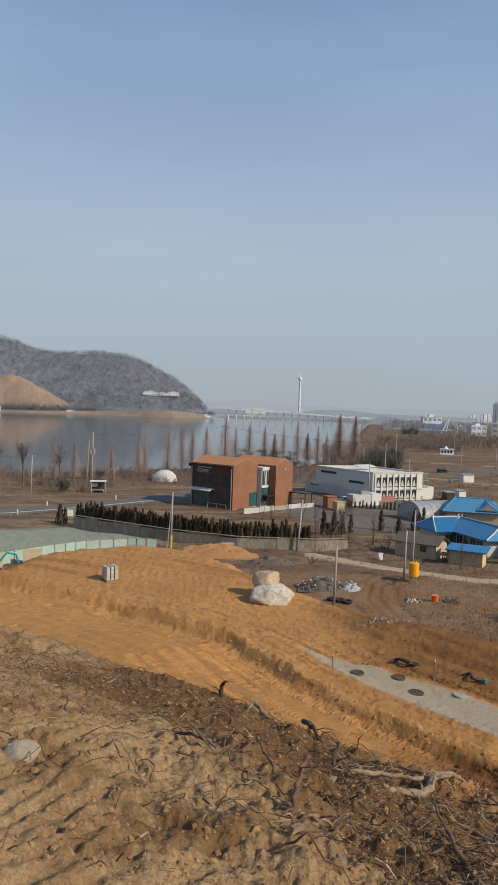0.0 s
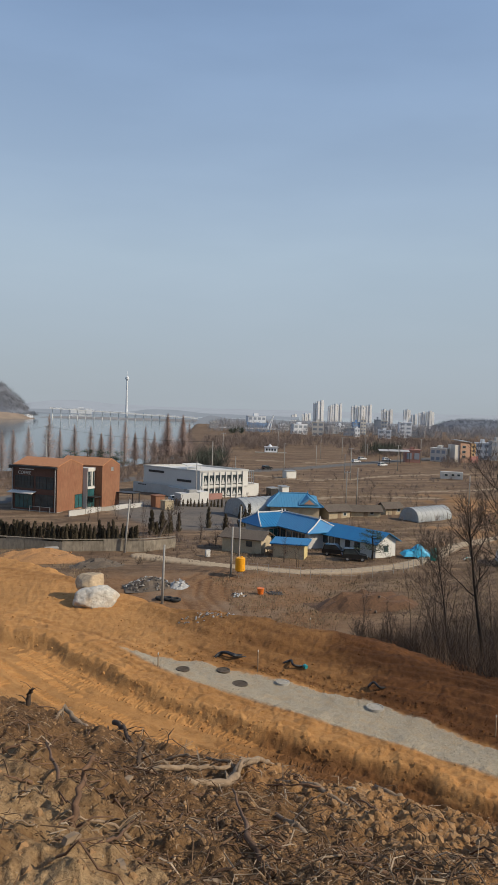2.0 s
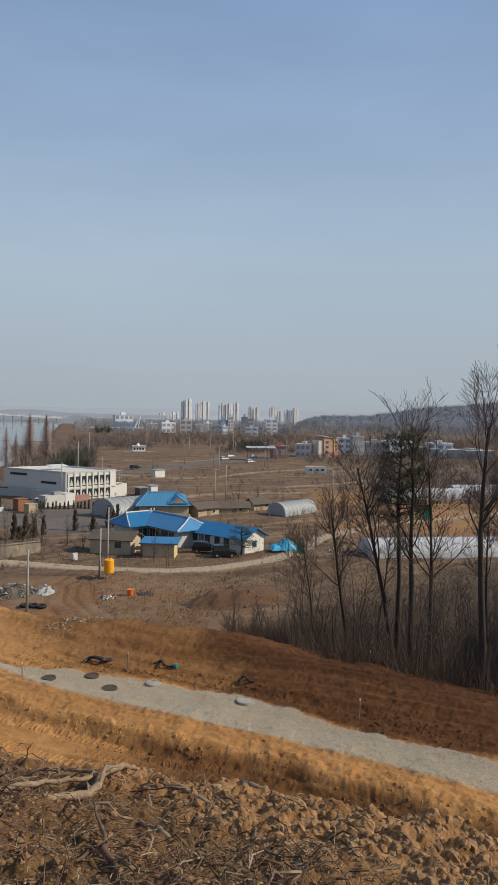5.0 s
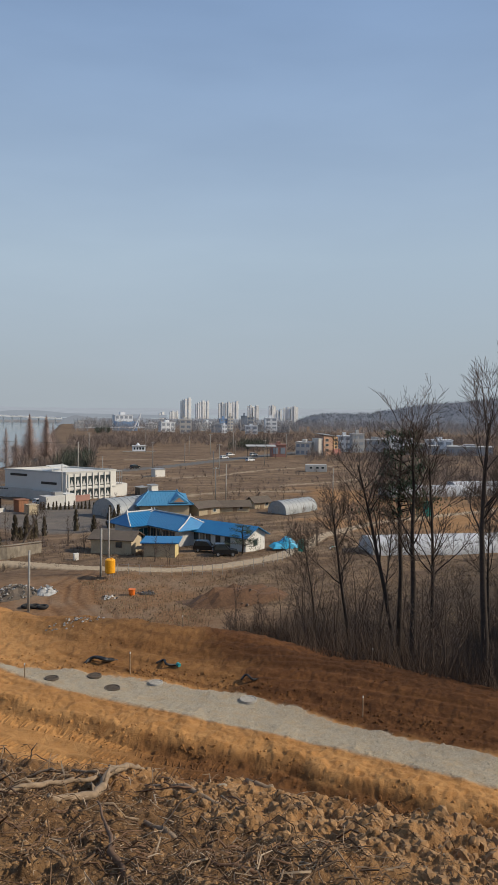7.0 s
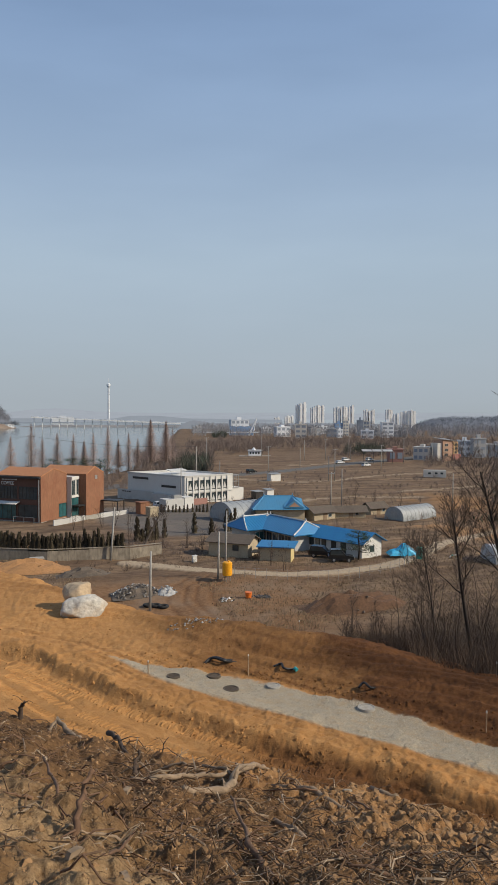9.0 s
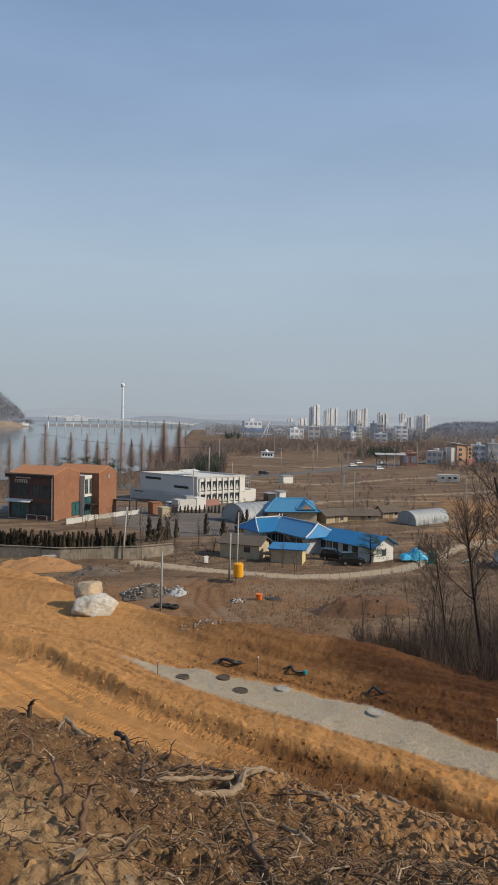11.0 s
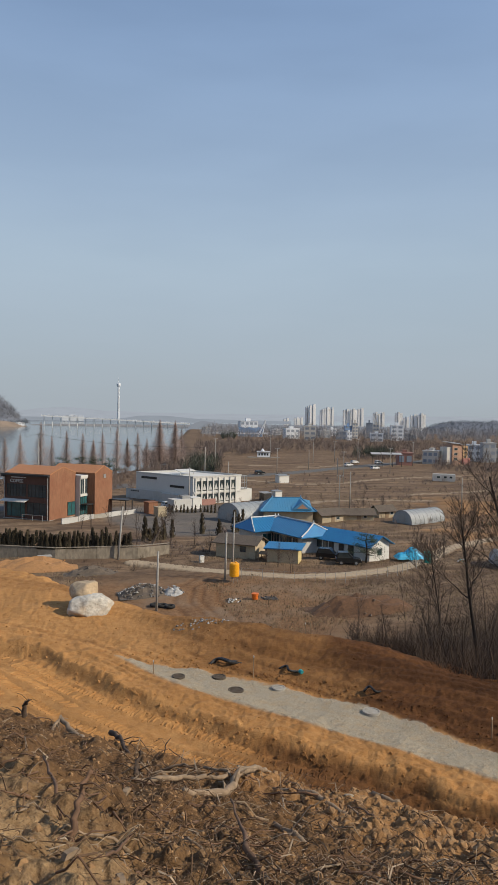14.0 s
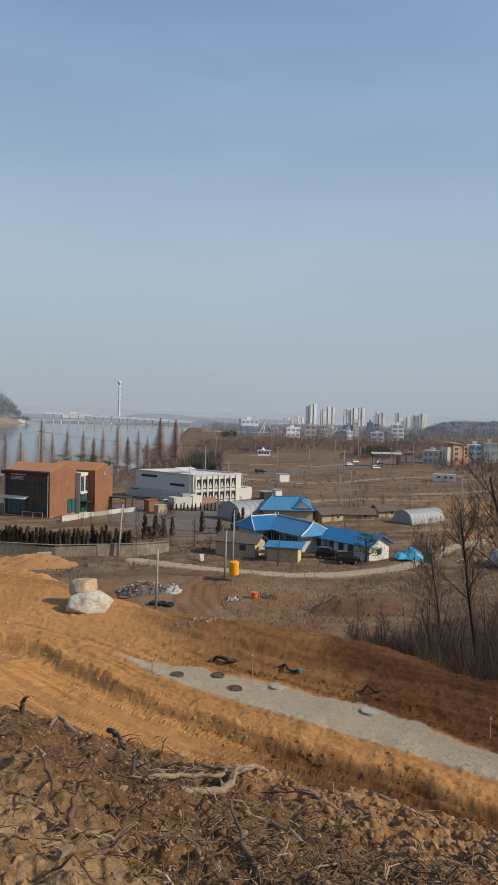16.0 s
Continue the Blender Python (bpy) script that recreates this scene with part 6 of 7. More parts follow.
APT_B = mat("hazed_apartment_band", (0.66, 0.68, 0.70), 0.9, 0, 0.1, 0.02, 0.05, 0)


def block(bear, r_, w, h, material, label, floors=3, turn=0.0, bays=0, name="distant_building", d=None, wmat=None, roof=None):
    """A plain distant block with its rows of windows, roof slab and rooftop hut."""
    b_ = radians(bear)
    ob = thing(name, label, "building", (r_ * math.sin(b_), r_ * math.cos(b_), -0.5), -bear + turn)
    d = d or w * 0.7
    part("wall", Shape().box(-w / 2, -d / 2, 0, w / 2, d / 2, h), material, ob)
    part("roof", Shape().box(-w / 2 - 0.3, -d / 2 - 0.3, h, w / 2 + 0.3, d / 2 + 0.3, h + 0.5), roof or material, ob)
    part("roof_hut", Shape().box(-w * 0.15, -d * 0.2, h + 0.5, w * 0.12, d * 0.2, h + 0.5 + min(3.0, h * 0.18)), material, ob)
    fh = h / floors
    bays = bays or max(2, int(w / 4.5))
    for f in range(floors):
        for k in range(bays):
            x0 = -w / 2 + w * (k + 0.18) / bays
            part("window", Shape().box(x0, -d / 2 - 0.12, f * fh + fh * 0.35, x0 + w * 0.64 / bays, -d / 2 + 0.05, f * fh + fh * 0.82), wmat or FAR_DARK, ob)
    return ob


# tower blocks on the skyline
for (bear, r_, w, top) in ((21.24, 2500, 12, 54), (21.65, 2480, 22, 60), (22.39, 2700, 13, 46), (22.94, 2500, 33, 51), (24.28, 2500, 19, 46), (24.87, 2500, 25, 48), (25.41, 2450, 19, 50), (26.53, 2500, 13, 38), (27.0, 2500, 21, 36),
                           (28.33, 2600, 25, 39), (28.88, 2700, 20, 24), (29.45, 2600, 21, 32), (30.06, 2600, 27, 36), (20.56, 2800, 33, 14), (19.6, 2800, 20, 10)):
    b_ = radians(bear)
    h = top + 46
    ob = thing("apartment_tower", "pale high-rise apartment block in the haze", "apartment block", (r_ * math.sin(b_), r_ * math.cos(b_), -46), -bear + 14, "skyline towers")
    n_ = max(2, int(w / 8))
    for k in range(n_):
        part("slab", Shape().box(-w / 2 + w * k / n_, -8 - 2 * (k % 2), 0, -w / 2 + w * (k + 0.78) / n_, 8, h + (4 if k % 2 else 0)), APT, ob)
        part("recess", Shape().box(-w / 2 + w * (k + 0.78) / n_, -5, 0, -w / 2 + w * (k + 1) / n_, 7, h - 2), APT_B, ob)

# low town on the plain
for (bear, r_, w, h, m_, lab, fl) in (
        (16.6, 822, 20, 17.3, FAR_WHITE, "white and glass hall behind blue hoarding", 3), (20.02, 760, 15, 10.8, FAR_WHITE, "low white building with dark windows", 2), (21.5, 720, 11.5, 14, FAR_BEIGE, "cream three-storey town building", 3),
        (24.0, 760, 12.8, 8.7, FAR_GREY, "grey town building with dark glazing", 2), (24.46, 800, 8, 14.2, FAR_BLUE, "dark blue glazed town building", 4), (25.0, 800, 6.2, 17.4, FAR_BEIGE, "narrow cream town building", 5), (24.55, 740, 5.2, 8.7, FAR_WHITE, "small white town building", 2),
        (26.11, 830, 7, 17.4, FAR_DARK, "dark glazed town office block", 5), (26.63, 850, 7.2, 16, FAR_BEIGE, "narrow cream town building", 4), (26.69, 720, 12.5, 8.4, FAR_WHITE, "low white town building", 2), (28.21, 760, 12.5, 16, FAR_WHITE, "pale grey town building", 4),
        (13.3, 900, 10, 8, FAR_GREY, "low grey building by the lake", 2), (18.8, 900, 12, 7, FAR_WHITE, "low white town building", 2), (22.6, 820, 12, 8, FAR_GREY, "low grey town building", 2), (23.2, 900, 10, 9, FAR_WHITE, "low white town building", 2), (27.5, 800, 9, 8, FAR_GREY, "low grey shop building", 2),
        (29.2, 780, 14, 7, FAR_GREY, "low grey shop building", 2), (34.0, 430, 8, 9.5, FAR_WHITE, "white building among bare trees", 3), (35.0, 420, 7.1, 11, FAR_GREY, "grey building among bare trees", 3), (36.4, 430, 16, 7.5, FAR_GREY, "low grey sheds among bare trees", 2),
        (38.0, 440, 18, 8, FAR_WHITE, "white building among bare trees", 3), (39.8, 420, 20, 5, FAR_GREY, "low grey sheds among bare trees", 1), (41.2, 430, 14, 8, FAR_WHITE, "white building among bare trees", 2), (43.5, 420, 24, 5, FAR_GREY, "low grey sheds among bare trees", 1)):
    block(bear, r_, w, h, m_, lab, fl, (bear * 37) % 24 - 2)
hoard = thing("hoarding", "blue site hoarding round the white hall", "hoarding", (806 * math.sin(radians(16.85)), 806 * math.cos(radians(16.85)), 0), -16.85)
for k in range(8):
    part("panel", Shape().box(-13.2 + k * 3.3, 0, 0, -13.3 + (k + 1) * 3.3, 0.4, 10.3 - 0.5 * (k % 3)), FAR_BLUE, hoard)
mast = thing("inclined_mast", "white inclined bridge mast with cables", "mast", (790 * math.sin(radians(17.39)), 790 * math.cos(radians(17.39)), 0), -17.39)
part("leg", Shape().tube([(0, 0, 0), (8.4, 0, 19)], [1.2, 0.7], 6), FAR_WHITE, mast)
part("brace", Shape().tube([(4.5, 0, 0), (8.4, 0, 19)], [0.6, 0.4], 5), FAR_WHITE, mast)
part("deck", Shape().box(-50, -2, 3.2, 12, 2, 4.2), FAR_WHITE, mast)
part("handrail", Shape().box(-50, -2, 5.0, 12, -1.8, 5.2), FAR_WHITE, mast)
for k in range(6):
    part("pier", Shape().box(-48 + k * 11, -1, -1, -47.2 + k * 11, 1, 3.2), FAR_GREY, mast)

# houses of the near village
brick_house = block(28.85, 372, 7.6, 6.6, HAZED_BRICK, "raised red brick house on posts", 1, 8, 2, "brick_house", 7)
carport = thing("carport", "open carport with pale curved roof", "carport", (164, 316, 0), -20)
for k in range(3):
    part("roof", Shape().slab([(-7 + k * 5, -3, 6.2), (-2.4 + k * 5, -3, 6.2), (-2.4 + k * 5, 3, 6.8), (-7 + k * 5, 3, 6.8)], 0.2), FAR_GREY, carport)
for x in (-6.8, -2, 3, 7.2):
    part("post", Shape().box(x, -2.8, -0.3, x + 0.2, -2.6, 6.1), DARK_METAL, carport)
orange_h = thing("orange_house", "tan and orange four-storey house with slanted roof", "house", (213, 333, 0), 5)
part("tan_block", Shape().box(-6, -5, -0.5, 3, 5, 14.5), TAN, orange_h)
part("pale_block", Shape().box(-10, -4, -0.5, -6, 4, 12.5), FAR_BEIGE, orange_h, "pale grey-beige wing")
# right-hand block in lightened tan, sunlight put into its colour
part("sunlit_block", Shape().box(3, -5.5, 3.5, 7, 4, 13.5), mat("sunlit_orange_render", (0.56, 0.36, 0.19), 0.85, 0, 5, 0.4, 0.1, 0.1), orange_h)
part("red_base", Shape().box(2.6, -6, -0.5, 9, 4, 4.5), RED, orange_h)
part("roof", Shape().slab([(-7, -6, 15.6), (3.6, -6, 14.6), (3.6, 6, 15.6), (-7, 6, 16.6)], 0.35), GREY_METAL, orange_h)
for k in range(3):
    window(orange_h, 4.2, 5 + 2.8 * k, 5.8, 6.6 + 2.8 * k, -5.54, DARK_METAL, DARK_GLASS)
    window(orange_h, -4.5, 3 + 3.6 * k, -1.5, 5 + 3.6 * k, -5.04, WHITE, DARK_GLASS, 2)
block(30.96, 394, 8.1, 7, FAR_BEIGE, "grey-beige two-storey village house", 2, -15, 3, "village_house", 9)
cont = thing("container_office", "pale blue container office in the field", "container", (151, 242.5, 0), -26)
part("body", Shape().box(-4.4, -1.4, 0, 3.6, 1.4, 2.7), PALE, cont, "pale blue-grey corrugated body")
part("end_door", Shape().box(3.62, -1.4, 0, 3.8, 1.4, 2.7), WHITE, cont)
for x in (-3, -0.5, 1.6):
    window(cont, x, 1.1, x + 1.2, 2.0, -1.44, WHITE, DARK_GLASS)
pav = thing("pavilion", "small white pavilion on a pale deck", "pavilion", (126.5, 392, 0), -15)
part("deck", Shape().box(-15, -5, -0.4, 15, -1, 0.5), CONCRETE, pav)
part("walls", Shape().box(-6, -3, 0.5, 6, 4, 5.0), FAR_WHITE, pav)
for k in range(4):
    window(pav, -5 + k * 2.6, 1.8, -3.3 + k * 2.6, 4.0, -3.05, FAR_WHITE, DARK_GLASS)
part("roof", Shape().slab([(-7, -4, 5.3), (7, -4, 5.3), (6, 5, 5.8), (-6, 5, 5.8)], 0.3), FAR_GREY, pav)
part("cupola", Shape().tube([(-1, 0, 5.6), (-1, 0, 6.6), (-1, 0, 8.4)], [2.2, 1.6, 0.1], 8), FAR_WHITE, pav)

# lake bridge
br = thing("lake_bridge", "long pale road bridge across the lake", "bridge")
A_, B_ = Vector((16.8, 1400, 15.2)), Vector((286, 1345, 4.0))
dv = (B_ - A_)
nv = Vector((-dv.y, dv.x, 0)).normalized()
part("deck", Shape().add([A_ + nv * 5, B_ + nv * 5, B_ - nv * 5, A_ - nv * 5, A_ + nv * 5 + Vector((0, 0, 1.9)), B_ + nv * 5 + Vector((0, 0, 1.9)), B_ - nv * 5 + Vector((0, 0, 1.9)), A_ - nv * 5 + Vector((0, 0, 1.9))], [(0, 1, 2, 3), (7, 6, 5, 4), (0, 4, 5, 1), (1, 5, 6, 2), (2, 6, 7, 3), (3, 7, 4, 0)]), APT, br)
part("parapet", Shape().tube([A_ - nv * 5 + Vector((0, 0, 2.7)), B_ - nv * 5 + Vector((0, 0, 2.7))], 0.45, 4), FAR_WHITE, br)
for k in range(18):
    p = A_.lerp(B_, (k + 0.3) / 18)
    part("pier", Shape().tube([(p.x, p.y, -3), (p.x, p.y, p.z)], 0.8, 6), APT, br)
# reed bank's base colour is greyed to stand for haze
ridge_hill("far_bank", "low reedy bank below the bridge", [(-0.5, 1450, -2), (1.5, 1450, 1), (5, 1450, 1.5), (9, 1440, 1.5), (12, 1420, 2), (14, 1400, 2)], 24, mat("hazy_reed_bank", (0.22, 0.215, 0.21), 1.0, 0, 0.06, 0.01, 0.15, 0), 0.5, -2.6)
tower = thing("observation_tower", "tall slim white tower beyond the bridge", "tower", (213, 1888, -2))
part("shaft", Shape().tube([(0, 0, 0), (0, 0, 96)], [3.0, 2.4], 10), APT_B, tower)
part("head", Shape().tube([(0, 0, 92), (0, 0, 96), (0, 0, 101), (0, 0, 103)], [2.6, 5, 5, 1.6], 12), APT_B, tower)
part("mast", Shape().tube([(0, 0, 102), (0, 0, 116)], [0.7, 0.3], 5), APT_B, tower)
for ob_, k_ in ((pav, 0.6), (orange_h, 0.72)):
    ob_.scale = (k_,) * 3
hall = block(3.0, 2100, 58, 14, APT_B, "long pale hall beyond the bridge", 1, 0, 3, "distant_hall", 30, APT_B)
for (bear, r_, w, h) in ((-5.25, 1505, 20, 8), (-4.4, 1512, 24, 6), (-3.5, 1520, 22, 8), (-5.7, 1495, 12, 6), (-11.4, 1338, 14, 5), (-0.9, 1290, 14, 5), (-17, 1340, 26, 8)):
    hh_ = block(bear, r_, w, h, APT_B, "white lakeside house under the hill", 2, 10, 3, "lakeside_house", 10, None, FAR_GREY)
    hh_.location.z = 37 if -6 < bear < -3 else -1.0

# ---------------------------------------------------------------- things on the fill platform
def rock_shape(seed, sx, sy, sz, rough=0.16, cut=0.52, n=20):
    """A weathered boulder: a ball pushed flat here and there and roughened."""
    rnd = random.Random(seed)
    planes = [(Vector((rnd.gauss(0, 1), rnd.gauss(0, 1), rnd.gauss(0, 0.8))).normalized(), rnd.uniform(cut, cut + 0.28)) for _ in range(15)]
    s = Shape()
    for j in range(n + 1):
        for i in range(2 * n):
            a, b_ = math.pi * i / n, math.pi * j / n
            d = Vector((math.sin(b_) * math.cos(a), math.sin(b_) * math.sin(a), math.cos(b_)))
            k = 1.0
            for q, off in planes:
                c = d.dot(q)
                if c > 1e-3:
                    k = min(k, off / c)
            k += rough * 0.5 * noise.noise(d * 2.2 + Vector((seed, 0, 0))) + rough * 0.35 * noise.noise(d * 6 + Vector((seed, 3, 0)))
            s.v.append((d.x * k * sx, d.y * k * sy, max(-0.85, d.z * k) * sz))
    m = 2 * n
    s.f = [(j * m + i, j * m + (i + 1) % m, (j + 1) * m + (i + 1) % m, (j + 1) * m + i) for j in range(n) for i in range(m)]
    return s


zb = ground_z(3.5, 42.6)
solo("boulder", rock_shape(3, 1.42, 1.15, 0.80, 0.14, 0.66, n=28), ROCK_WHITE, "large pale whitish granite boulder on orange soil", "boulder", (3.55, 42.6, zb + 0.28), 12, "stacked boulders", smooth=True)
solo("boulder", rock_shape(9, 1.0, 0.95, 0.66, 0.08, 0.7, n=28), ROCK_TAN, "smooth tan granite boulder resting behind a paler one", "boulder", (3.32, 43.9, zb + 0.98), 40, "stacked boulders", smooth=True)

stack = thing("block_pallet", "wrapped pallet of pale concrete blocks", "pallet", (-6.75, 47.5, ground_z(-6.75, 47.5)), 32)
part("pallet_base", Shape().box(-0.55, -0.55, 0.0, 0.55, -0.42, 0.1).box(-0.55, 0.42, 0, 0.55, 0.55, 0.1).box(-0.55, -0.06, 0, 0.55, 0.06, 0.1).box(-0.55, -0.55, 0.1, 0.55, 0.55, 0.13), TIMBER, stack)
BLOCK = mat("concrete_block", (0.50, 0.48, 0.43), 0.9, 0, 6, 2, 0.15, 0.3, 0.01, None, (0.36, 0.33, 0.28), 0.25)
bl = Shape().box(-0.172, -0.255, 0, 0.172, 0.255, 0.185).mesh("block", BLOCK)
for c in range(6):
    for a in range(3):
        for d in range(2):
            ob = part("block", bl, None, stack)
            ob.location = (-0.352 + a * 0.352, -0.265 + d * 0.53, 0.135 + c * 0.19)
for x in (-0.18, 0.18):
    part("strap", Shape().box(x - 0.05, -0.535, 0.1, x + 0.05, -0.525, 1.29).box(x - 0.05, -0.535, 1.285, x + 0.05, 0.535, 1.295), DARK_METAL, stack, "dark packing strap")

stack.scale = (0.76,) * 3


def manhole(x, y, r, lid_m, label, rise=0.05):
    ob = thing("manhole", label, "manhole", (x, y, ground_z(x, y) + 0.01), 0, "road manholes")
    n = 20
    s = Shape()
    for rr, z in ((r + 0.07, -0.25), (r + 0.05, rise), (r, rise), (r, rise - 0.05)):
        s.v += [(rr * math.cos(6.2832 * i / n), rr * math.sin(6.2832 * i / n), z) for i in range(n)]
    s.f = [(k * n + i, k * n + (i + 1) % n, (k + 1) * n + (i + 1) % n, (k + 1) * n + i) for k in range(3) for i in range(n)]
    part("collar", s, lid_m, ob)
    part("lid", Shape().tube([(0, 0, rise - 0.07), (0, 0, rise - 0.02)], r - 0.01, n), lid_m, ob)
    lid_r = Shape()
    for k in range(-2, 3):
        h = math.sqrt(max(0.02, (r * 0.85) ** 2 - (k * r * 0.33) ** 2))
        lid_r.box(-h, k * r * 0.33 - 0.02, rise - 0.022, h, k * r * 0.33 + 0.02, rise - 0.008)
    part("lid_ribs", lid_r, lid_m, ob)


manhole(6.45, 30.9, 0.24, IRON, "iron manhole cover in the gravel road")
manhole(8.2, 30.6, 0.25, IRON, "iron manhole cover in the gravel road")
manhole(8.55, 29.1, 0.28, IRON, "iron manhole cover in the gravel road")
manhole(10.4, 28.95, 0.25, CONCRETE, "pale concrete manhole cover in the gravel road")
manhole(13.2, 25.8, 0.30, CONCRETE, "pale concrete manhole cover in the gravel road", 0.07)
rnd = random.Random(6)


def crumb(s, x, y, z, size, rnd, flat=0.7):
    """A small irregular lump with six corners."""
    p = [Vector((size * rnd.uniform(0.6, 1.1), 0, 0)), Vector((0, size * rnd.uniform(0.6, 1.1), 0)), Vector((-size * rnd.uniform(0.6, 1.1), 0, 0)), Vector((0, -size * rnd.uniform(0.6, 1.1), 0)),
         Vector((rnd.uniform(-.3, .3) * size, rnd.uniform(-.3, .3) * size, size * flat * rnd.uniform(0.6, 1.2))), Vector((0, 0, -size * 0.4))]
    m = pose(x, y, z, rnd.uniform(-25, 25), rnd.uniform(-25, 25), rnd.uniform(0, 360))
    s.add(p, [(0, 1, 4), (1, 2, 4), (2, 3, 4), (3, 0, 4), (1, 0, 5), (2, 1, 5), (3, 2, 5), (0, 3, 5)], m)


def grain(s, x, y, z, size, rnd):
    """A half-buried lump: a low four-sided cap with a skewed top."""
    a = rnd.uniform(0, 1.57)
    p = [(x + size * rnd.uniform(0.6, 1.2) * math.cos(a + k * 1.2566), y + size * rnd.uniform(0.6, 1.2) * math.sin(a + k * 1.2566), z - size * 0.25) for k in range(5)]
    q = [(x + 0.5 * size * math.cos(a + 0.6 + k * 2.094) * rnd.uniform(0.6, 1.3), y + 0.5 * size * math.sin(a + 0.6 + k * 2.094), z + size * rnd.uniform(0.35, 0.7)) for k in range(3)]
    k = len(s.v)
    s.v += p + q
    s.f += [(k + i, k + j, k + m) for i, j, m in ((0, 1, 5), (1, 6, 5), (1, 2, 6), (2, 3, 6), (3, 7, 6), (3, 4, 7), (4, 0, 7), (0, 5, 7), (5, 6, 7))]


def arc_pipe(x, y, turn, span, rise, r, label):
    ob = thing("corrugated_pipe", label, "pipe", (x, y, ground_z(x, y)), turn, "pipe ends")
    n = 16
    path = [(-span / 2 + span * i / n, 0.25 * math.sin(i * 0.5), rise * math.sin(math.pi * min(1.0, 0.08 + i / n)) - 0.05) for i in range(n + 1)]
    part("hose", Shape().tube(path, r, 10), BLACK_PIPE, ob, smooth=True)
    for i in range(1, n, 1):
        part("rib", Shape().tube([path[i], tuple(Vector(path[i]).lerp(Vector(path[i + 1]), 0.4))], r * 1.14, 10), BLACK_PIPE, ob)


arc_pipe(8.95, 32.2, -10, 1.5, 0.30, 0.06, "black corrugated drain pipe arching out of the soil")
arc_pipe(9.05, 32.4, -4, 1.3, 0.26, 0.06, "black corrugated drain pipe arching out of the soil")
arc_pipe(11.55, 30.7, -45, 1.1, 0.18, 0.05, "black flexible pipe end lying on the soil")
arc_pipe(14.0, 27.2, -30, 0.8, 0.22, 0.045, "black flexible pipe end lying on the soil")
solo("pipe_cap", Shape().tube([(0, 0, 0), (0, 0.16, 0.03)], 0.09, 10), TEAL, "teal cap on a pipe end", "cap", (11.95, 30.2, ground_z(11.95, 30.2) + 0.08), 20)
for (x, y, h) in ((9.75, 30.5, 1.0), (5.4, 31.2, 0.6), (16.4, 22.5, 0.8), (13.9, 34.9, 0.7), (19.4, 26.0, 0.7)):
    st = thing("survey_stake", "thin weathered wooden survey stake", "stake", (x, y, ground_z(x, y)), x * 40 % 90, "survey stakes")
    part("shaft", Shape().box(-0.016, -0.016, -0.2, 0.016, 0.016, h), TIMBER, st)
    part("tip", Shape().box(-0.019, -0.019, h - 0.08, 0.019, 0.019, h + 0.005), PALE, st)

# cleat marks pressed by crawler tracks along the terrace
rnd = random.Random(43)
s = Shape()
lip_pts, lip_run = [], 0.0
for (ax, ay), (bx, by) in zip(LIP[1:-1], LIP[2:]):
    ln = math.hypot(bx - ax, by - ay)
    ux, uy = (bx - ax) / ln, (by - ay) / ln
    for k in range(int(ln / 0.22)):
        lip_pts.append((ax + ux * k * 0.22, ay + uy * k * 0.22, ux, uy, lip_run + k * 0.22))
    lip_run += ln
bars = []
for px, py, ux, uy, run in lip_pts:
    for off, wid in TREADS:
        if math.sin(run * 0.21 + off * 3.1) + 0.5 * math.sin(run * 0.57 + off) < -0.6 or rnd.random() < 0.08 + 0.8 * (px < 1.0):
            continue
        o = float(tread_off(run + math.hypot(46.5, 5.3), off)) + rnd.gauss(0, 0.02)
        bars.append((px + uy * o, py - ux * o, ux, uy, 0.22 + 0.03 * rnd.random(), rnd.uniform(0.018, 0.036), rnd.uniform(-0.12, 0.12)))
rows_ = []
for bx, by, ux, uy, half, hgt, skew in bars:
    rows_.append([(bx + uy * half * k + ux * (0.06 * abs(k) + skew * 0.1 * k), by - ux * half * k + uy * (0.06 * abs(k) + skew * 0.1 * k)) for k in (-1, 0, 1)])
flat_ = np.array(rows_).reshape(-1, 2)
cz_, cw_ = zones(flat_[:, 0], flat_[:, 1])
for i, (bx, by, ux, uy, half, hgt, skew) in enumerate(bars):
    t3 = slice(3 * i, 3 * i + 3)
    if by < 9 or cw_["bank"][t3].max() > 0.1 or cz_[t3].min() < 11 or cw_["gravel"][t3].max() > 0.1:
        continue
    q = len(s.v)
    for (cx, cy), cz in zip(rows_[i], cz_[t3]):
        s.v += [(cx - ux * 0.06, cy - uy * 0.06, cz - 0.02), (cx - ux * 0.01, cy - uy * 0.01, cz + hgt), (cx + ux * 0.06, cy + uy * 0.06, cz - 0.02)]
    s.f += [(q, q + 3, q + 4, q + 1), (q + 1, q + 4, q + 5, q + 2), (q + 3, q + 6, q + 7, q + 4), (q + 4, q + 7, q + 8, q + 5), (q, q + 1, q + 2), (q + 6, q + 8, q + 7)]
earth_stuff("track_cleats", s, "ridged crawler track marks pressed into orange soil", "track marks")

# clods and crumbs of soil on the fill
SOIL_ORANGE = mat("orange_clods", (0.33, 0.175, 0.075), 1.0, 0, 20, 3, 0.3, 0.4, 0.02)
rnd = random.Random(44)
pts = []
for k in range(2400):
    b_, r_ = radians(rnd.uniform(-18, 48)), rnd.uniform(18, 52)
    pts.append((r_ * math.sin(b_), r_ * math.cos(b_)))
for k in range(1900):
    f = rnd.random() * (len(ROAD_F) - 1)
    i = int(f)
    a, c = ROAD_F[i], ROAD_F[i + 1]
    pts.append((a[0] + (c[0] - a[0]) * (f - i) + rnd.gauss(0.5, 0.45), a[1] + (c[1] - a[1]) * (f - i) + rnd.gauss(0.5, 0.45)))
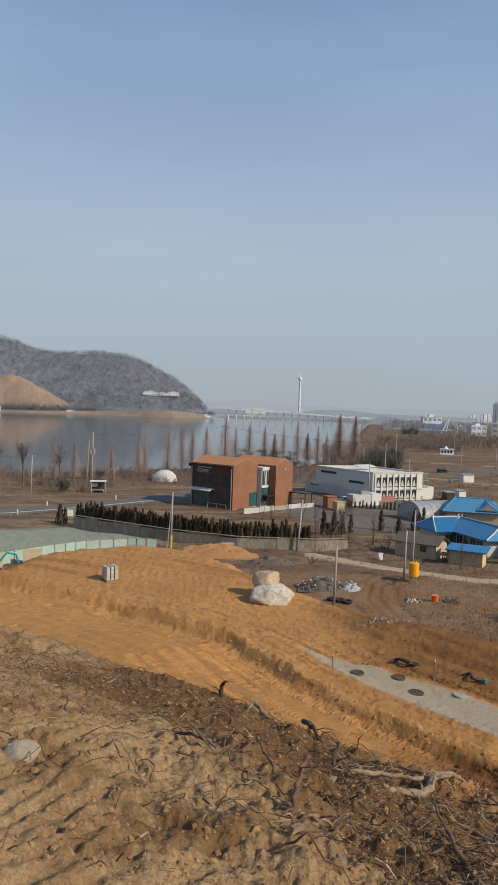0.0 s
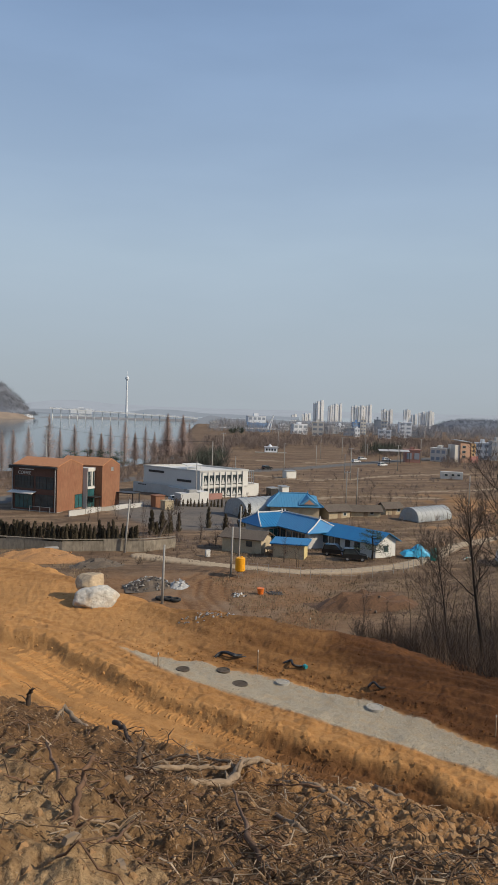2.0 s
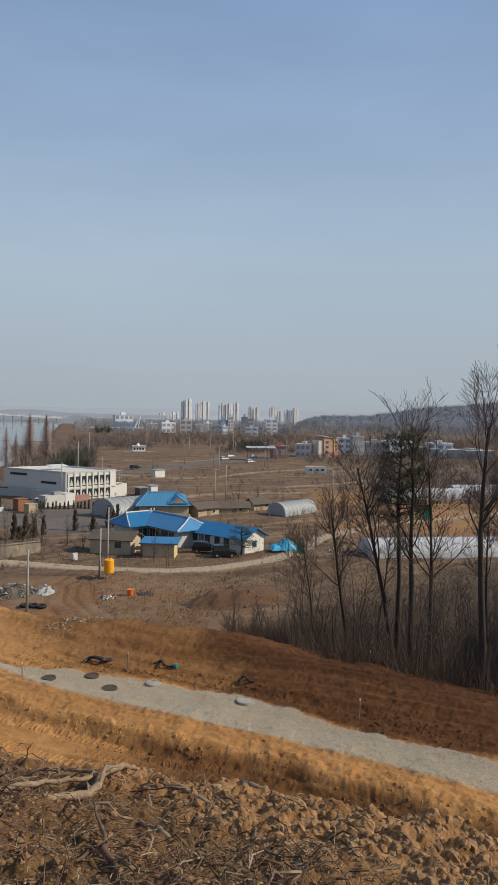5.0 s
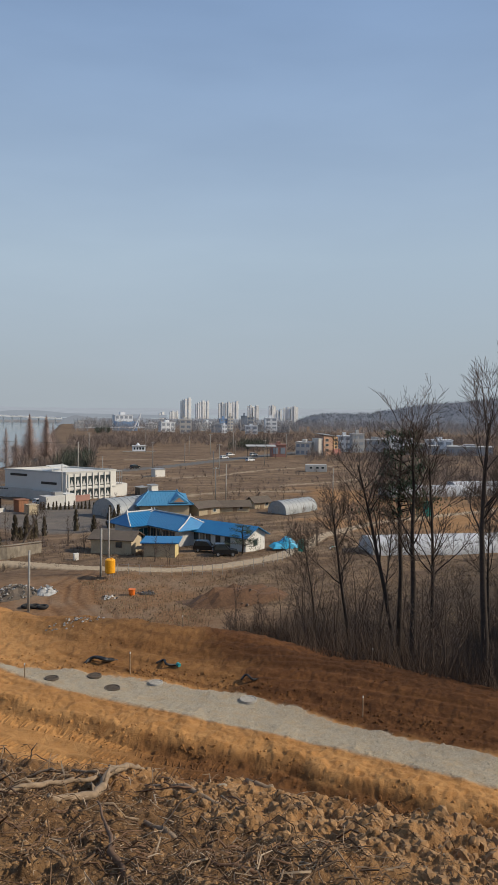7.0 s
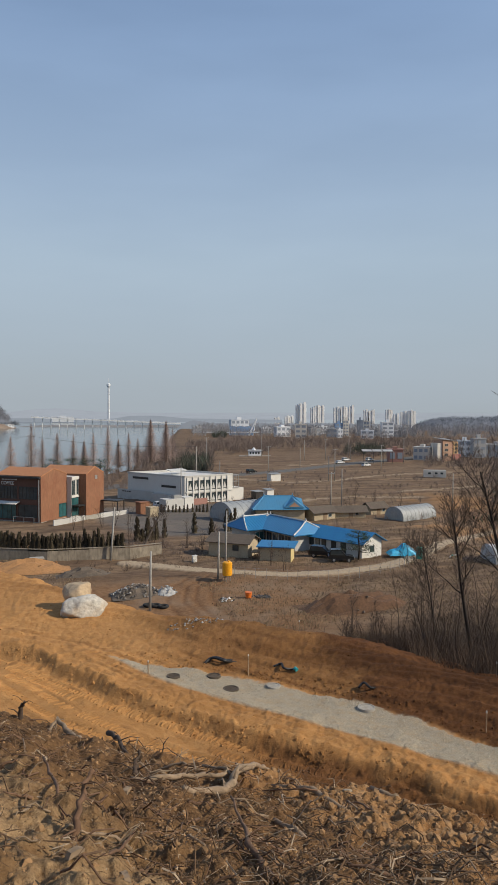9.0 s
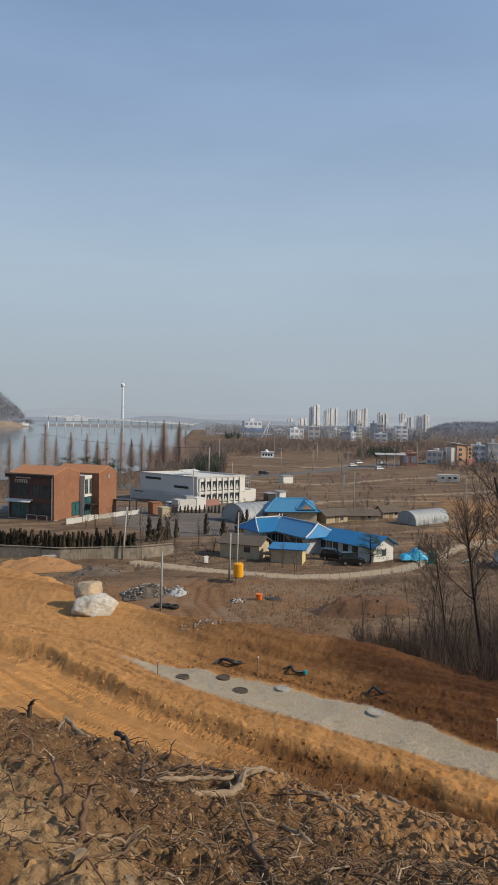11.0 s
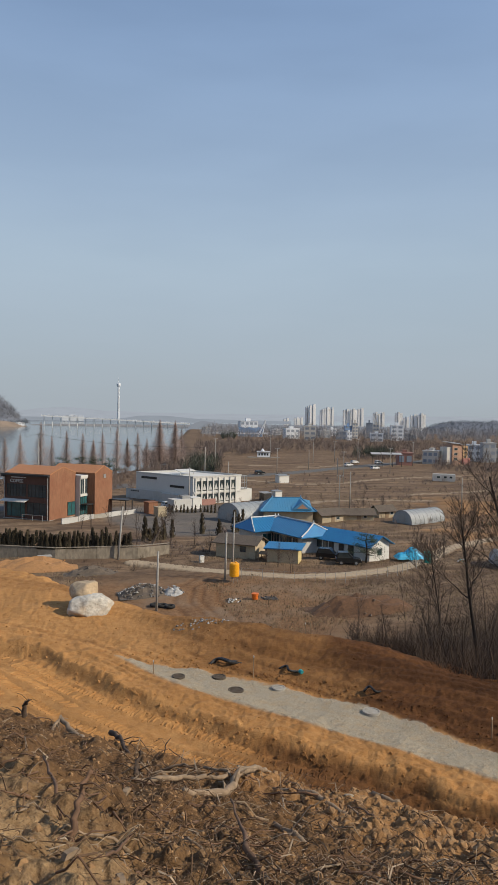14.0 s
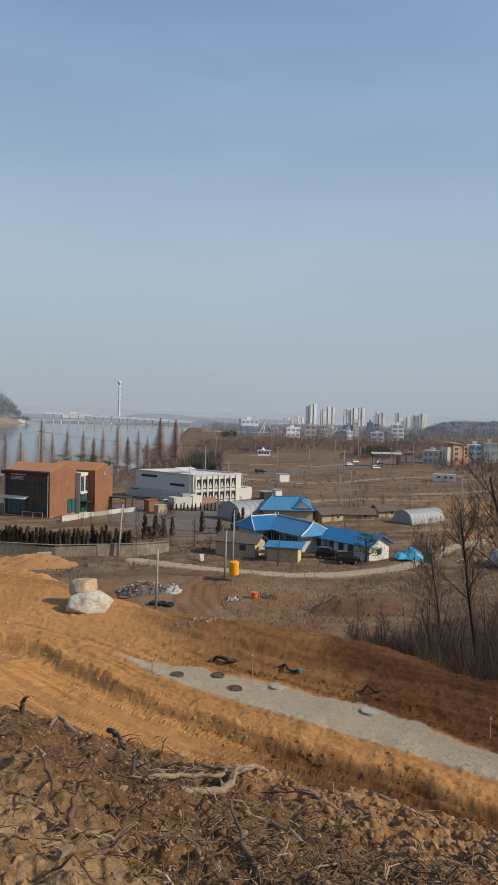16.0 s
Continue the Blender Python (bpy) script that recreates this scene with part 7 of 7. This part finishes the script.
for k in range(1300):
    f = 1 + rnd.random() * (len(LIP) - 2)
    i = int(f)
    a, c = LIP[i], LIP[i + 1]
    pts.append((a[0] + (c[0] - a[0]) * (f - i) + rnd.gauss(-0.25, 0.35), a[1] + (c[1] - a[1]) * (f - i) + rnd.gauss(-0.45, 0.4)))
xs, ys = np.array([p[0] for p in pts]), np.array([p[1] for p in pts])
zs, ws = zones(xs, ys)
s = Shape()
for i in range(len(xs)):
    if ws["gravel"][i] > 0.2 or ws["bank"][i] > 0.1 or ws["orange"][i] < 0.3 or zs[i] < 9:
        continue
    grain(s, xs[i], ys[i], zs[i], 0.015 + 0.085 * rnd.random() ** 5, rnd)
earth_stuff("soil_clods", s, "loose orange clods of soil on the fill", "soil")
GRAVEL_M = mat("gravel_stones", (0.41, 0.35, 0.255), 0.95, 0, 20, 3, 0.35, 0.3, 0.01)
pts = []
for k in range(10000):
    f = rnd.random() ** 0.7 * (len(ROAD_N) - 1.001)
    i = int(f)
    a, c = ROAD_N[i], ROAD_N[i + 1]
    e, g = ROAD_F[min(i + 1, 7)], ROAD_F[min(i + 2, 8)]
    q = rnd.random()
    nx, ny = a[0] + (c[0] - a[0]) * (f - i), a[1] + (c[1] - a[1]) * (f - i)
    fx, fy = e[0] + (g[0] - e[0]) * (f - i), e[1] + (g[1] - e[1]) * (f - i)
    pts.append((nx + (fx - nx) * q, ny + (fy - ny) * q))
xs, ys = np.array([p[0] for p in pts]), np.array([p[1] for p in pts])
zs, ws = zones(xs, ys)
s = Shape()
for i in range(len(xs)):
    if ws["gravel"][i] > 0.5:
        crumb(s, xs[i], ys[i], zs[i], 0.018 + 0.03 * rnd.random() ** 2, rnd, 0.6)
solo("road_gravel", s, GRAVEL_M, "pale crushed stone spread on the road bed", "gravel", kind="stuff")

# ---------------------------------------------------------------- stripped bank: roots, logs, litter
DEAD = mat("pale_dead_wood", (0.25, 0.178, 0.112), 0.9, 0, 14, 2.0, 0.3, 0.7, 0.015, None, (0.19, 0.125, 0.075))
DARK_WOOD = mat("dark_rotten_wood", (0.075, 0.05, 0.034), 0.95, 0, 14, 2.0, 0.4, 0.7, 0.015)
BROWN_WOOD = mat("red_brown_root", (0.15, 0.082, 0.045), 0.9, 0, 14, 2.0, 0.3, 0.6, 0.012)


def gnarl(name, label, plan, lift, radii, material, category="root", branches=0, seed=1):
    """A bent root or log laid over the bank: plan points x, y with heights above the soil."""
    rnd = random.Random(seed)
    pts = [Vector((x, y, ground_z(x, y) + h)) for (x, y), h in zip(plan, lift)]
    base = pts[0].copy()
    fine, fr = [], []
    n = 5
    for i in range(len(pts) - 1):
        for k in range(n):
            q = pts[i].lerp(pts[i + 1], k / n)
            j = 0.003 + 0.07 * radii[i]
            fine.append(q - base + Vector((rnd.gauss(0, j), rnd.gauss(0, j), rnd.gauss(0, j))))
            fr.append((radii[i] + (radii[i + 1] - radii[i]) * k / n) * rnd.uniform(0.8, 1.1) * 0.42)
    fine.append(pts[-1] - base)
    fr.append(radii[-1] * 0.6)
    ob = thing(name, label, category, tuple(base))
    part("stem", Shape().tube(fine, fr, 9), material, ob, smooth=True)
    for k in range(branches):
        i = rnd.randint(1, len(fine) - 2)
        d = Vector((rnd.gauss(0, 1), rnd.gauss(0, 1), rnd.uniform(-0.3, 0.6))).normalized() * rnd.uniform(0.1, 0.3)
        q = fine[i]
        part("side_root", Shape().tube([q, q + d * 0.5 + Vector((0, 0, 0.03)), q + d], [fr[i] * 0.35, fr[i] * 0.22, 0.003], 6), material, ob, smooth=True)
    return ob


gnarl("tree_root", "long pale bent root lying along the bank edge", [(0.55, 10.7), (0.7, 11.0), (0.92, 10.4), (1.05, 9.5), (1.2, 9.0)], [0.05, 0.16, 0.14, 0.1, 0.02], [0.06, 0.09, 0.085, 0.075, 0.05], DEAD, branches=3, seed=2)
gnarl("tree_root", "dark broken root at the bank edge", [(1.24, 9.2), (1.31, 8.8), (1.34, 8.1)], [0.1, 0.08, 0.0], [0.08, 0.06, 0.04], DARK_WOOD, branches=4, seed=3)
gnarl("tree_stump", "dark rotten stump sticking out of the bank", [(1.2, 6.6), (1.2, 6.65), (1.22, 6.75), (1.27, 6.8)], [-0.05, 0.1, 0.22, 0.3], [0.075, 0.06, 0.045, 0.03], DARK_WOOD, "stump", 7, 4)
gnarl("fallen_log", "pale weathered log with a split raised end", [(3.05, 8.0), (2.85, 7.75), (2.5, 7.1), (2.15, 6.5), (1.85, 6.0), (1.45, 5.75)], [0.18, 0.2, 0.1, 0.05, 0.03, 0.0], [0.03, 0.05, 0.07, 0.085, 0.09, 0.06], DEAD, "log", 9, 5)
gnarl("fallen_log", "pale split log lying across a longer one", [(1.1, 6.2), (1.5, 6.35), (2.0, 6.45)], [0.03, 0.07, 0.04], [0.05, 0.06, 0.045], DEAD, "log", 4, 51)
gnarl("fallen_log", "half-buried pale log among dark litter", [(2.5, 6.6), (2.7, 6.1), (2.85, 5.7)], [0.0, 0.03, 0.0], [0.04, 0.06, 0.05], DEAD, "log", 3, 52)
gnarl("tree_stump", "red-brown broken stem leaning out of the soil", [(0.48, 3.9), (0.5, 3.98), (0.55, 4.1), (0.6, 4.15)], [-0.04, 0.1, 0.22, 0.3], [0.05, 0.046, 0.04, 0.025], BROWN_WOOD, "stump", 3, 6)
gnarl("tree_root", "thin brown curved root on sandy soil", [(0.37, 5.4), (0.41, 4.9), (0.43, 4.5), (0.44, 4.25)], [0.1, 0.08, 0.04, 0.0], [0.018, 0.026, 0.028, 0.015], BROWN_WOOD, branches=2, seed=7)
gnarl("tree_root", "thick hanging root across the dark soil", [(1.66, 5.1), (1.52, 4.3), (1.4, 3.85), (1.43, 3.5)], [0.12, 0.08, 0.06, 0.02], [0.02, 0.03, 0.045, 0.04], BROWN_WOOD, branches=6, seed=8)
gnarl("fallen_log", "short weathered log chunk among clods", [(3.55, 6.6), (3.7, 6.35)], [0.05, 0.04], [0.07, 0.06], DEAD, "log", 0, 9)
gnarl("branch", "slim pale branch leaning on the bank edge", [(4.7, 6.7), (4.35, 6.0), (3.9, 5.3)], [0.12, 0.08, 0.02], [0.012, 0.016, 0.018], DEAD, "branch", 2, 10)
gnarl("branch", "dark crooked branch on the bank", [(1.92, 4.7), (2.1, 5.0), (2.36, 5.3)], [0.02, 0.07, 0.12], [0.016, 0.013, 0.007], DARK_WOOD, "branch", 3, 11)
gnarl("tree_root", "low pale root half buried in soil", [(0.59, 3.64), (0.7, 3.9), (0.82, 4.12)], [0.0, 0.03, 0.02], [0.022, 0.024, 0.014], BROWN_WOOD, branches=2, seed=12)
gnarl("fallen_log", "grey-brown log half sunk in the bank", [(2.05, 5.25), (2.1, 4.9), (2.13, 4.6)], [0.0, 0.03, 0.0], [0.05, 0.06, 0.05], DEAD, "log", 1, 13)
gnarl("branch", "upright dark twig at the bank edge", [(1.7, 8.0), (1.72, 8.02), (1.78, 8.05)], [-0.05, 0.1, 0.22], [0.02, 0.018, 0.008], DARK_WOOD, "branch", 2, 14)
gnarl("branch", "pale stripped stick on dark litter", [(-0.16, 5.2), (-0.06, 4.9), (0.03, 4.55)], [0.08, 0.06, 0.03], [0.012, 0.02, 0.018], DEAD, "branch", 1, 15)
gnarl("branch", "dark charred branch beside a pale stick", [(-0.22, 5.0), (-0.08, 4.85), (0.06, 4.8)], [0.02, 0.07, 0.04], [0.024, 0.028, 0.016], DARK_WOOD, "branch", 3, 16)
gnarl("branch", "thin dark stick on sandy soil", [(-1.14, 5.8), (-1.02, 5.1), (-0.93, 4.5)], [0.08, 0.05, 0.01], [0.012, 0.016, 0.018], DARK_WOOD, "branch", 1, 17)
gnarl("tree_stump", "small dark stump on the bank edge", [(0.18, 11.2), (0.2, 11.2), (0.26, 11.15)], [-0.05, 0.15, 0.3], [0.1, 0.08, 0.04], DARK_WOOD, "stump", 5, 18)
gnarl("branch", "thin stick standing in sandy soil", [(0.05, 3.75), (0.09, 3.72), (0.15, 3.7)], [0.0, 0.09, 0.18], [0.007, 0.006, 0.004], DARK_WOOD, "branch", 2, 19)
gnarl("branch", "thin forked stick on pale sand", [(-0.6, 4.3), (-0.48, 4.2), (-0.4, 4.05)], [0.09, 0.05, 0.02], [0.008, 0.01, 0.011], DEAD, "branch", 1, 20)
gnarl("tree_root", "curved root loop in clods", [(2.98, 5.96), (2.95, 5.6), (2.85, 5.2), (2.75, 5.0)], [0.02, 0.1, 0.08, 0.0], [0.014, 0.02, 0.02, 0.014], BROWN_WOOD, branches=3, seed=21)
gnarl("branch", "splintered pale stick near the edge", [(2.75, 8.2), (2.5, 7.8), (2.4, 7.5)], [0.14, 0.1, 0.03], [0.02, 0.03, 0.02], DEAD, "branch", 2, 22)
gnarl("tree_root", "tangled brown root on dark soil", [(1.0, 6.2), (1.25, 6.0), (1.5, 6.15)], [0.04, 0.08, 0.04], [0.014, 0.02, 0.012], BROWN_WOOD, branches=7, seed=23)
gnarl("tree_root", "tangled brown root on dark soil", [(2.3, 6.3), (2.6, 6.0), (2.9, 6.1)], [0.04, 0.08, 0.04], [0.014, 0.02, 0.012], BROWN_WOOD, branches=7, seed=24)
gnarl("tree_root", "pale root stub among litter", [(1.9, 6.9), (2.05, 6.6), (2.1, 6.4)], [0.08, 0.06, 0.0], [0.03, 0.035, 0.025], DEAD, branches=3, seed=25)
gnarl("tree_root", "pale root stub among litter", [(1.55, 7.4), (1.75, 7.3), (1.9, 7.1)], [0.03, 0.08, 0.03], [0.03, 0.035, 0.025], DEAD, branches=3, seed=26)
for (rx, ry, rs, sd) in ((-1.06, 4.05, 0.15, 15), (-1.16, 3.82, 0.09, 16), (0.62, 4.0, 0.035, 17), (3.1, 6.2, 0.05, 18)):
    solo("stone", rock_shape(sd, rs, rs * 0.8, rs * 0.55, 0.14, 0.6, n=14), ROCK_GREY, "grey-tan weathered stone bedded in sandy soil", "stone", (rx, ry, ground_z(rx, ry) - 0.05 * rs), sd * 40, "bank stones", smooth=True)
for (x, y, a, b_, t) in ((0.46, 3.5, 0.045, 0.016, 30), (0.91, 5.09, 0.05, 0.02, 60), (0.68, 3.45, 0.045, 0.014, 100), (2.35, 3.9, 0.06, 0.02, 20), (1.1, 3.45, 0.055, 0.016, -20)):
    sh = Shape()
    sh.prism([(-a, 0), (a * 0.8, 0.005), (a, 0.015), (a * 0.4, 0.03), (-a * 0.7, 0.028)], -b_, b_)
    solo("wood_chip", sh, DEAD, "pale splintered wood chip on brown soil", "wood chip", (x, y, ground_z(x, y) + 0.015), t, "wood chips")

LITTER = mat("root_litter", (0.13, 0.075, 0.038), 0.95, 0, 12, 1.0, 0.35, 0)
PALE_LITTER = mat("pale_splinters", (0.34, 0.255, 0.17), 0.95, 0, 12, 1.0, 0.3, 0)
BANK_CLOD = mat("bank_clods", (0.30, 0.175, 0.08), 1.0, 0, 22, 3, 0.35, 0.5, 0.02, None, (0.13, 0.08, 0.045))
rnd = random.Random(71)
N_ = 60000
xs, ys = [], []
while len(xs) < N_:
    b_, r_ = radians(rnd.uniform(-20, 48)), 2.9 + 11.0 * rnd.random() ** 1.5
    xs.append(r_ * math.sin(b_))
    ys.append(r_ * math.cos(b_))
xs, ys = np.array(xs), np.array(ys)
zs, ws = zones(xs, ys)
patchy = fbm(xs * 0.5, ys * 0.5, 3, 9)
dark_s, pale_s, clod_s = Shape(), Shape(), Shape()
for i in range(N_):
    if ws["bank"][i] < 0.5:
        continue
    sandy = xs[i] < 0.9 and ys[i] < 6.0
    rocky = xs[i] + 0.12 * (ys[i] - 6) > 2.5
    q = rnd.random()
    if sandy and rnd.random() < 0.72:
        continue
    if patchy[i] < -0.12 and q > 0.6:
        continue
    p = Vector((xs[i], ys[i], zs[i]))
    if q < (0.93 if rocky else 0.52):
        grain(clod_s, p.x, p.y, p.z, 0.004 + 0.034 * rnd.random() ** 5 * (1.6 if rocky else 0.8), rnd)
        continue
    ln = 0.012 + 0.15 * rnd.random() ** 5
    a = rnd.uniform(0, 6.283)
    d = Vector((math.cos(a), math.sin(a), rnd.gauss(0.05, 0.38))).normalized() * ln
    bend = Vector((rnd.gauss(0, 0.22), rnd.gauss(0, 0.22), rnd.uniform(0, 0.28))) * ln
    up = Vector((0, 0, 0.02 + 0.05 * rnd.random()))
    r0 = 0.0015 + 0.010 * rnd.random() ** 3 * (0.3 + ln * 3)
    tgt = pale_s if rnd.random() < 0.2 else dark_s
    tgt.tube([p + up, p + up + d * 0.5 + bend, p + up + d], [r0, r0 * 0.9, r0 * 0.35], 4 if r0 > 0.008 else 3, cap=r0 > 0.008)
solo("root_litter", dark_s, LITTER, "tangle of broken brown roots and twigs over the bank", "litter", kind="stuff")
solo("wood_splinters", pale_s, PALE_LITTER, "pale splinters and bark scraps over the bank", "litter", kind="stuff")
solo("bank_clods", clod_s, BANK_CLOD, "loose brown clods and grit on the bank", "soil", kind="stuff")
# bent roots and broken branches tangled over the dark part of the bank
rnd = random.Random(74)
tang_d, tang_p = Shape(), Shape()
k = 0
while k < 300:
    b_, r_ = radians(rnd.uniform(-12, 42)), 3.2 + 8.0 * rnd.random()
    x, y = r_ * math.sin(b_), r_ * math.cos(b_)
    if x < 0.25 - 0.12 * (y - 4) or (x > 2.5 and rnd.random() < 0.8) or side(np.array([x]), np.array([y]), EDGE)[0][0] < 0.15:
        continue
    k += 1
    a, ln = rnd.uniform(0, 6.283), rnd.uniform(0.12, 0.28) + 0.4 * rnd.random() ** 3
    q, path = Vector((x, y, ground_z(x, y) + 0.01)), []
    for i in range(6):
        path.append(q + Vector((0, 0, 0.07 * ln * math.sin(i * 0.6) * rnd.uniform(0, 2.5))))
        a += rnd.gauss(0, 0.35)
        q = q + Vector((math.cos(a), math.sin(a), 0)) * ln / 5
        q.z = ground_z(q.x, q.y) + 0.012
    r0 = rnd.uniform(0.003, 0.006) + 0.012 * rnd.random() ** 4
    (tang_p if rnd.random() < 0.3 else tang_d).tube(path, [r0 * rnd.uniform(0.7, 1.1) * (1 - 0.13 * i) for i in range(6)], 5)
solo("bent_roots", tang_d, BROWN_WOOD, "bent brown roots tangled over the dark bank", "roots", kind="stuff", smooth=True)
solo("broken_branches", tang_p, DEAD, "pale broken branches scattered over the bank", "branches", kind="stuff", smooth=True)
# hair-thin roots arching out of the soil
rnd = random.Random(72)
s = Shape()
for k in range(520):
    b_, r_ = radians(rnd.uniform(-16, 46)), rnd.uniform(3.4, 12)
    x, y = r_ * math.sin(b_), r_ * math.cos(b_)
    p = Vector((x, y, ground_z(x, y)))
    a = rnd.uniform(0, 6.283)
    ln = rnd.uniform(0.08, 0.32)
    d = Vector((math.cos(a), math.sin(a), 0)) * ln
    hgt = rnd.uniform(0.05, 0.3) * ln * 1.5
    path = [p + d * f + Vector((rnd.gauss(0, 0.02), rnd.gauss(0, 0.02), hgt * math.sin(math.pi * min(1, f * 1.15)))) for f in (0, 0.25, 0.5, 0.75, 1.0)]
    s.tube(path, [0.004, 0.004, 0.0035, 0.003, 0.0015], 3, cap=False)
solo("fine_roots", s, LITTER, "hair-thin roots arching out of the bank", "litter", kind="stuff")

# ---------------------------------------------------------------- rubble and rubbish on the plain
GREY_SHEET = mat("grey_sheeting", (0.36, 0.36, 0.35), 0.6, 0, 3, 0.8, 0.3, 0.6, 0.06)


def heap(name, label, x, y, w, d, h, count, seed, mats, category="rubble heap", lo=0.08, hi=0.26):
    """A low heap of broken pieces, each piece a part."""
    rnd = random.Random(seed)
    ob = thing(name, label, category, (x, y, ground_z(x, y)))
    base = Shape()
    n = 12
    for j in range(n):
        for i in range(n):
            u, v = i / (n - 1) * 2 - 1, j / (n - 1) * 2 - 1
            e = max(0.0, 1 - u * u - v * v)
            base.v.append((u * w / 2, v * d / 2, h * 0.8 * e * rnd.uniform(0.6, 1.1) - 0.05))
    base.f = [(j * n + i, j * n + i + 1, j * n + n + i + 1, j * n + n + i) for j in range(n - 1) for i in range(n - 1)]
    if lo > 0.05:
        part("core", base, mats[0], ob)
    for k in range(count):
        a, rr = rnd.uniform(0, 6.283), math.sqrt(rnd.random())
        u, v = rr * math.cos(a), rr * math.sin(a)
        s = Shape()
        crumb(s, u * w / 2, v * d / 2, (h * 0.8 * (1 - rr * rr) if lo > 0.05 else ground_z(x + u * w / 2, y + v * d / 2) - ground_z(x, y)) + 0.3 * lo, rnd.uniform(lo, hi), rnd, 0.8)
        part("piece", s, mats[1 + k % (len(mats) - 1)], ob)
    return ob


heap("rubble_heap", "heap of grey rubble and torn sheeting", 14.0, 91.5, 6.5, 4.5, 1.6, 170, 1, [OLD_ROOF, RUBBLE, GREY_SHEET, RUBBLE, DARK_METAL, OLD_ROOF, CONCRETE, RUBBLE])
heap("rubble_heap", "heap covered with crumpled grey plastic sheet", 17.6, 91.0, 3.0, 2.6, 1.3, 30, 2, [GREY_SHEET, GREY_SHEET, RUBBLE])
heap("rubble_heap", "scattered white concrete rubble on orange soil", 9.0, 37.6, 3.0, 1.3, 0.10, 70, 3, [SOIL_ORANGE, CONCRETE, RUBBLE, SOIL_ORANGE, GREY_SHEET], lo=0.03, hi=0.12)
heap("rubbish_heap", "scattered white and dark rubbish by the tank", 24.5, 86.0, 2.6, 1.6, 0.3, 14, 4, [EARTH, WHITE, GREY_SHEET, DARK_METAL])
heap("rubbish_heap", "dark heap of discarded netting", 29.0, 86.5, 2.6, 1.4, 0.4, 14, 5, [DARK_METAL, DARK_METAL, RUBBLE])
heap("brush_heap", "heap of cut brown branches by the wall", 8.5, 105.5, 8, 3.5, 1.5, 10, 6, [OLD_ROOF, TIMBER, OLD_ROOF], "brush heap")
heap("earth_heap", "low heap of orange spoil below the wall", 0.0, 111.0, 14, 6, 2.4, 6, 7, [SOIL_ORANGE, SOIL_ORANGE, SOIL_ORANGE], "spoil heap")
heap("earth_heap", "low brown spoil heap on the muddy plain", 38.0, 78.0, 14, 6, 2.8, 8, 8, [mat("brown_spoil", (0.115, 0.062, 0.034), 1.0, 0, 4, 0.6, 0.3, 0.5, 0.05)] + [OLD_ROOF] * 2, "spoil heap")
heap("rubbish_heap", "white and green rubbish beside the lane", 66.5, 100.5, 3, 1.5, 0.8, 14, 9, [EARTH, WHITE, GREEN_BOX, GREY_SHEET])
pile = thing("tyre_pile", "old black tyres lying beside the pole", "tyres", (15.2, 85.2, ground_z(15.2, 85.2)))
for k, (x, y) in enumerate(((-0.7, 0.4), (0.1, 0.0), (0.9, -0.6))):
    s = Shape()
    n = 16
    for i in range(n):
        for j in range(8):
            a, c = 6.2832 * i / n, 6.2832 * j / 8
            s.v.append((x + (0.5 + 0.18 * math.cos(c)) * math.cos(a), y + (0.5 + 0.18 * math.cos(c)) * math.sin(a), 0.17 + 0.18 * math.sin(c)))
    s.f = [(i * 8 + j, ((i + 1) % n) * 8 + j, ((i + 1) % n) * 8 + (j + 1) % 8, i * 8 + (j + 1) % 8) for i in range(n) for j in range(8)]
    part("tyre", s, TYRE, pile, smooth=True)
solo("orange_bucket", Shape().tube([(0, 0, 0), (0, 0, 0.7)], [0.35, 0.45], 12).tube([(0, 0, 0.7), (0, 0, 0.74)], 0.48, 12), mat("orange_red_plastic", (0.75, 0.17, 0.02), 0.5), "orange plastic tub among rubbish", "tub", (27.2, 86.2, ground_z(27.2, 86.2)))
solo("meter_box", Shape().box(-0.35, -0.2, 0, 0.35, 0.2, 1.0).box(-0.4, -0.25, 1.0, 0.4, 0.25, 1.06), WHITE, "small white roadside meter box", "box", (25.8, 110.0, ground_z(25.8, 110)), 15)
# mesh fence beside the lane
mf = thing("field_fence", "thin wire field fence beside the lane", "fence", (0, 0, 0))
FL = [(28.5, 97.0), (35.3, 93.8), (42.5, 92.8), (51.5, 94.4), (58, 99)]
for (ax, ay), (bx, by) in zip(FL[:-1], FL[1:]):
    n = 5
    for k in range(n):
        x, y = ax + (bx - ax) * k / n, ay + (by - ay) * k / n
        z = ground_z(x, y)
        part("post", Shape().tube([(x, y, z - 0.2), (x, y, z + 1.5)], 0.03, 5), GREY_METAL, mf)
    z0, z1 = ground_z(ax, ay), ground_z(bx, by)
    for h in (0.5, 1.0, 1.4):
        part("wire", Shape().tube([(ax, ay, z0 + h), (bx, by, z1 + h)], 0.012, 3), GREY_METAL, mf)
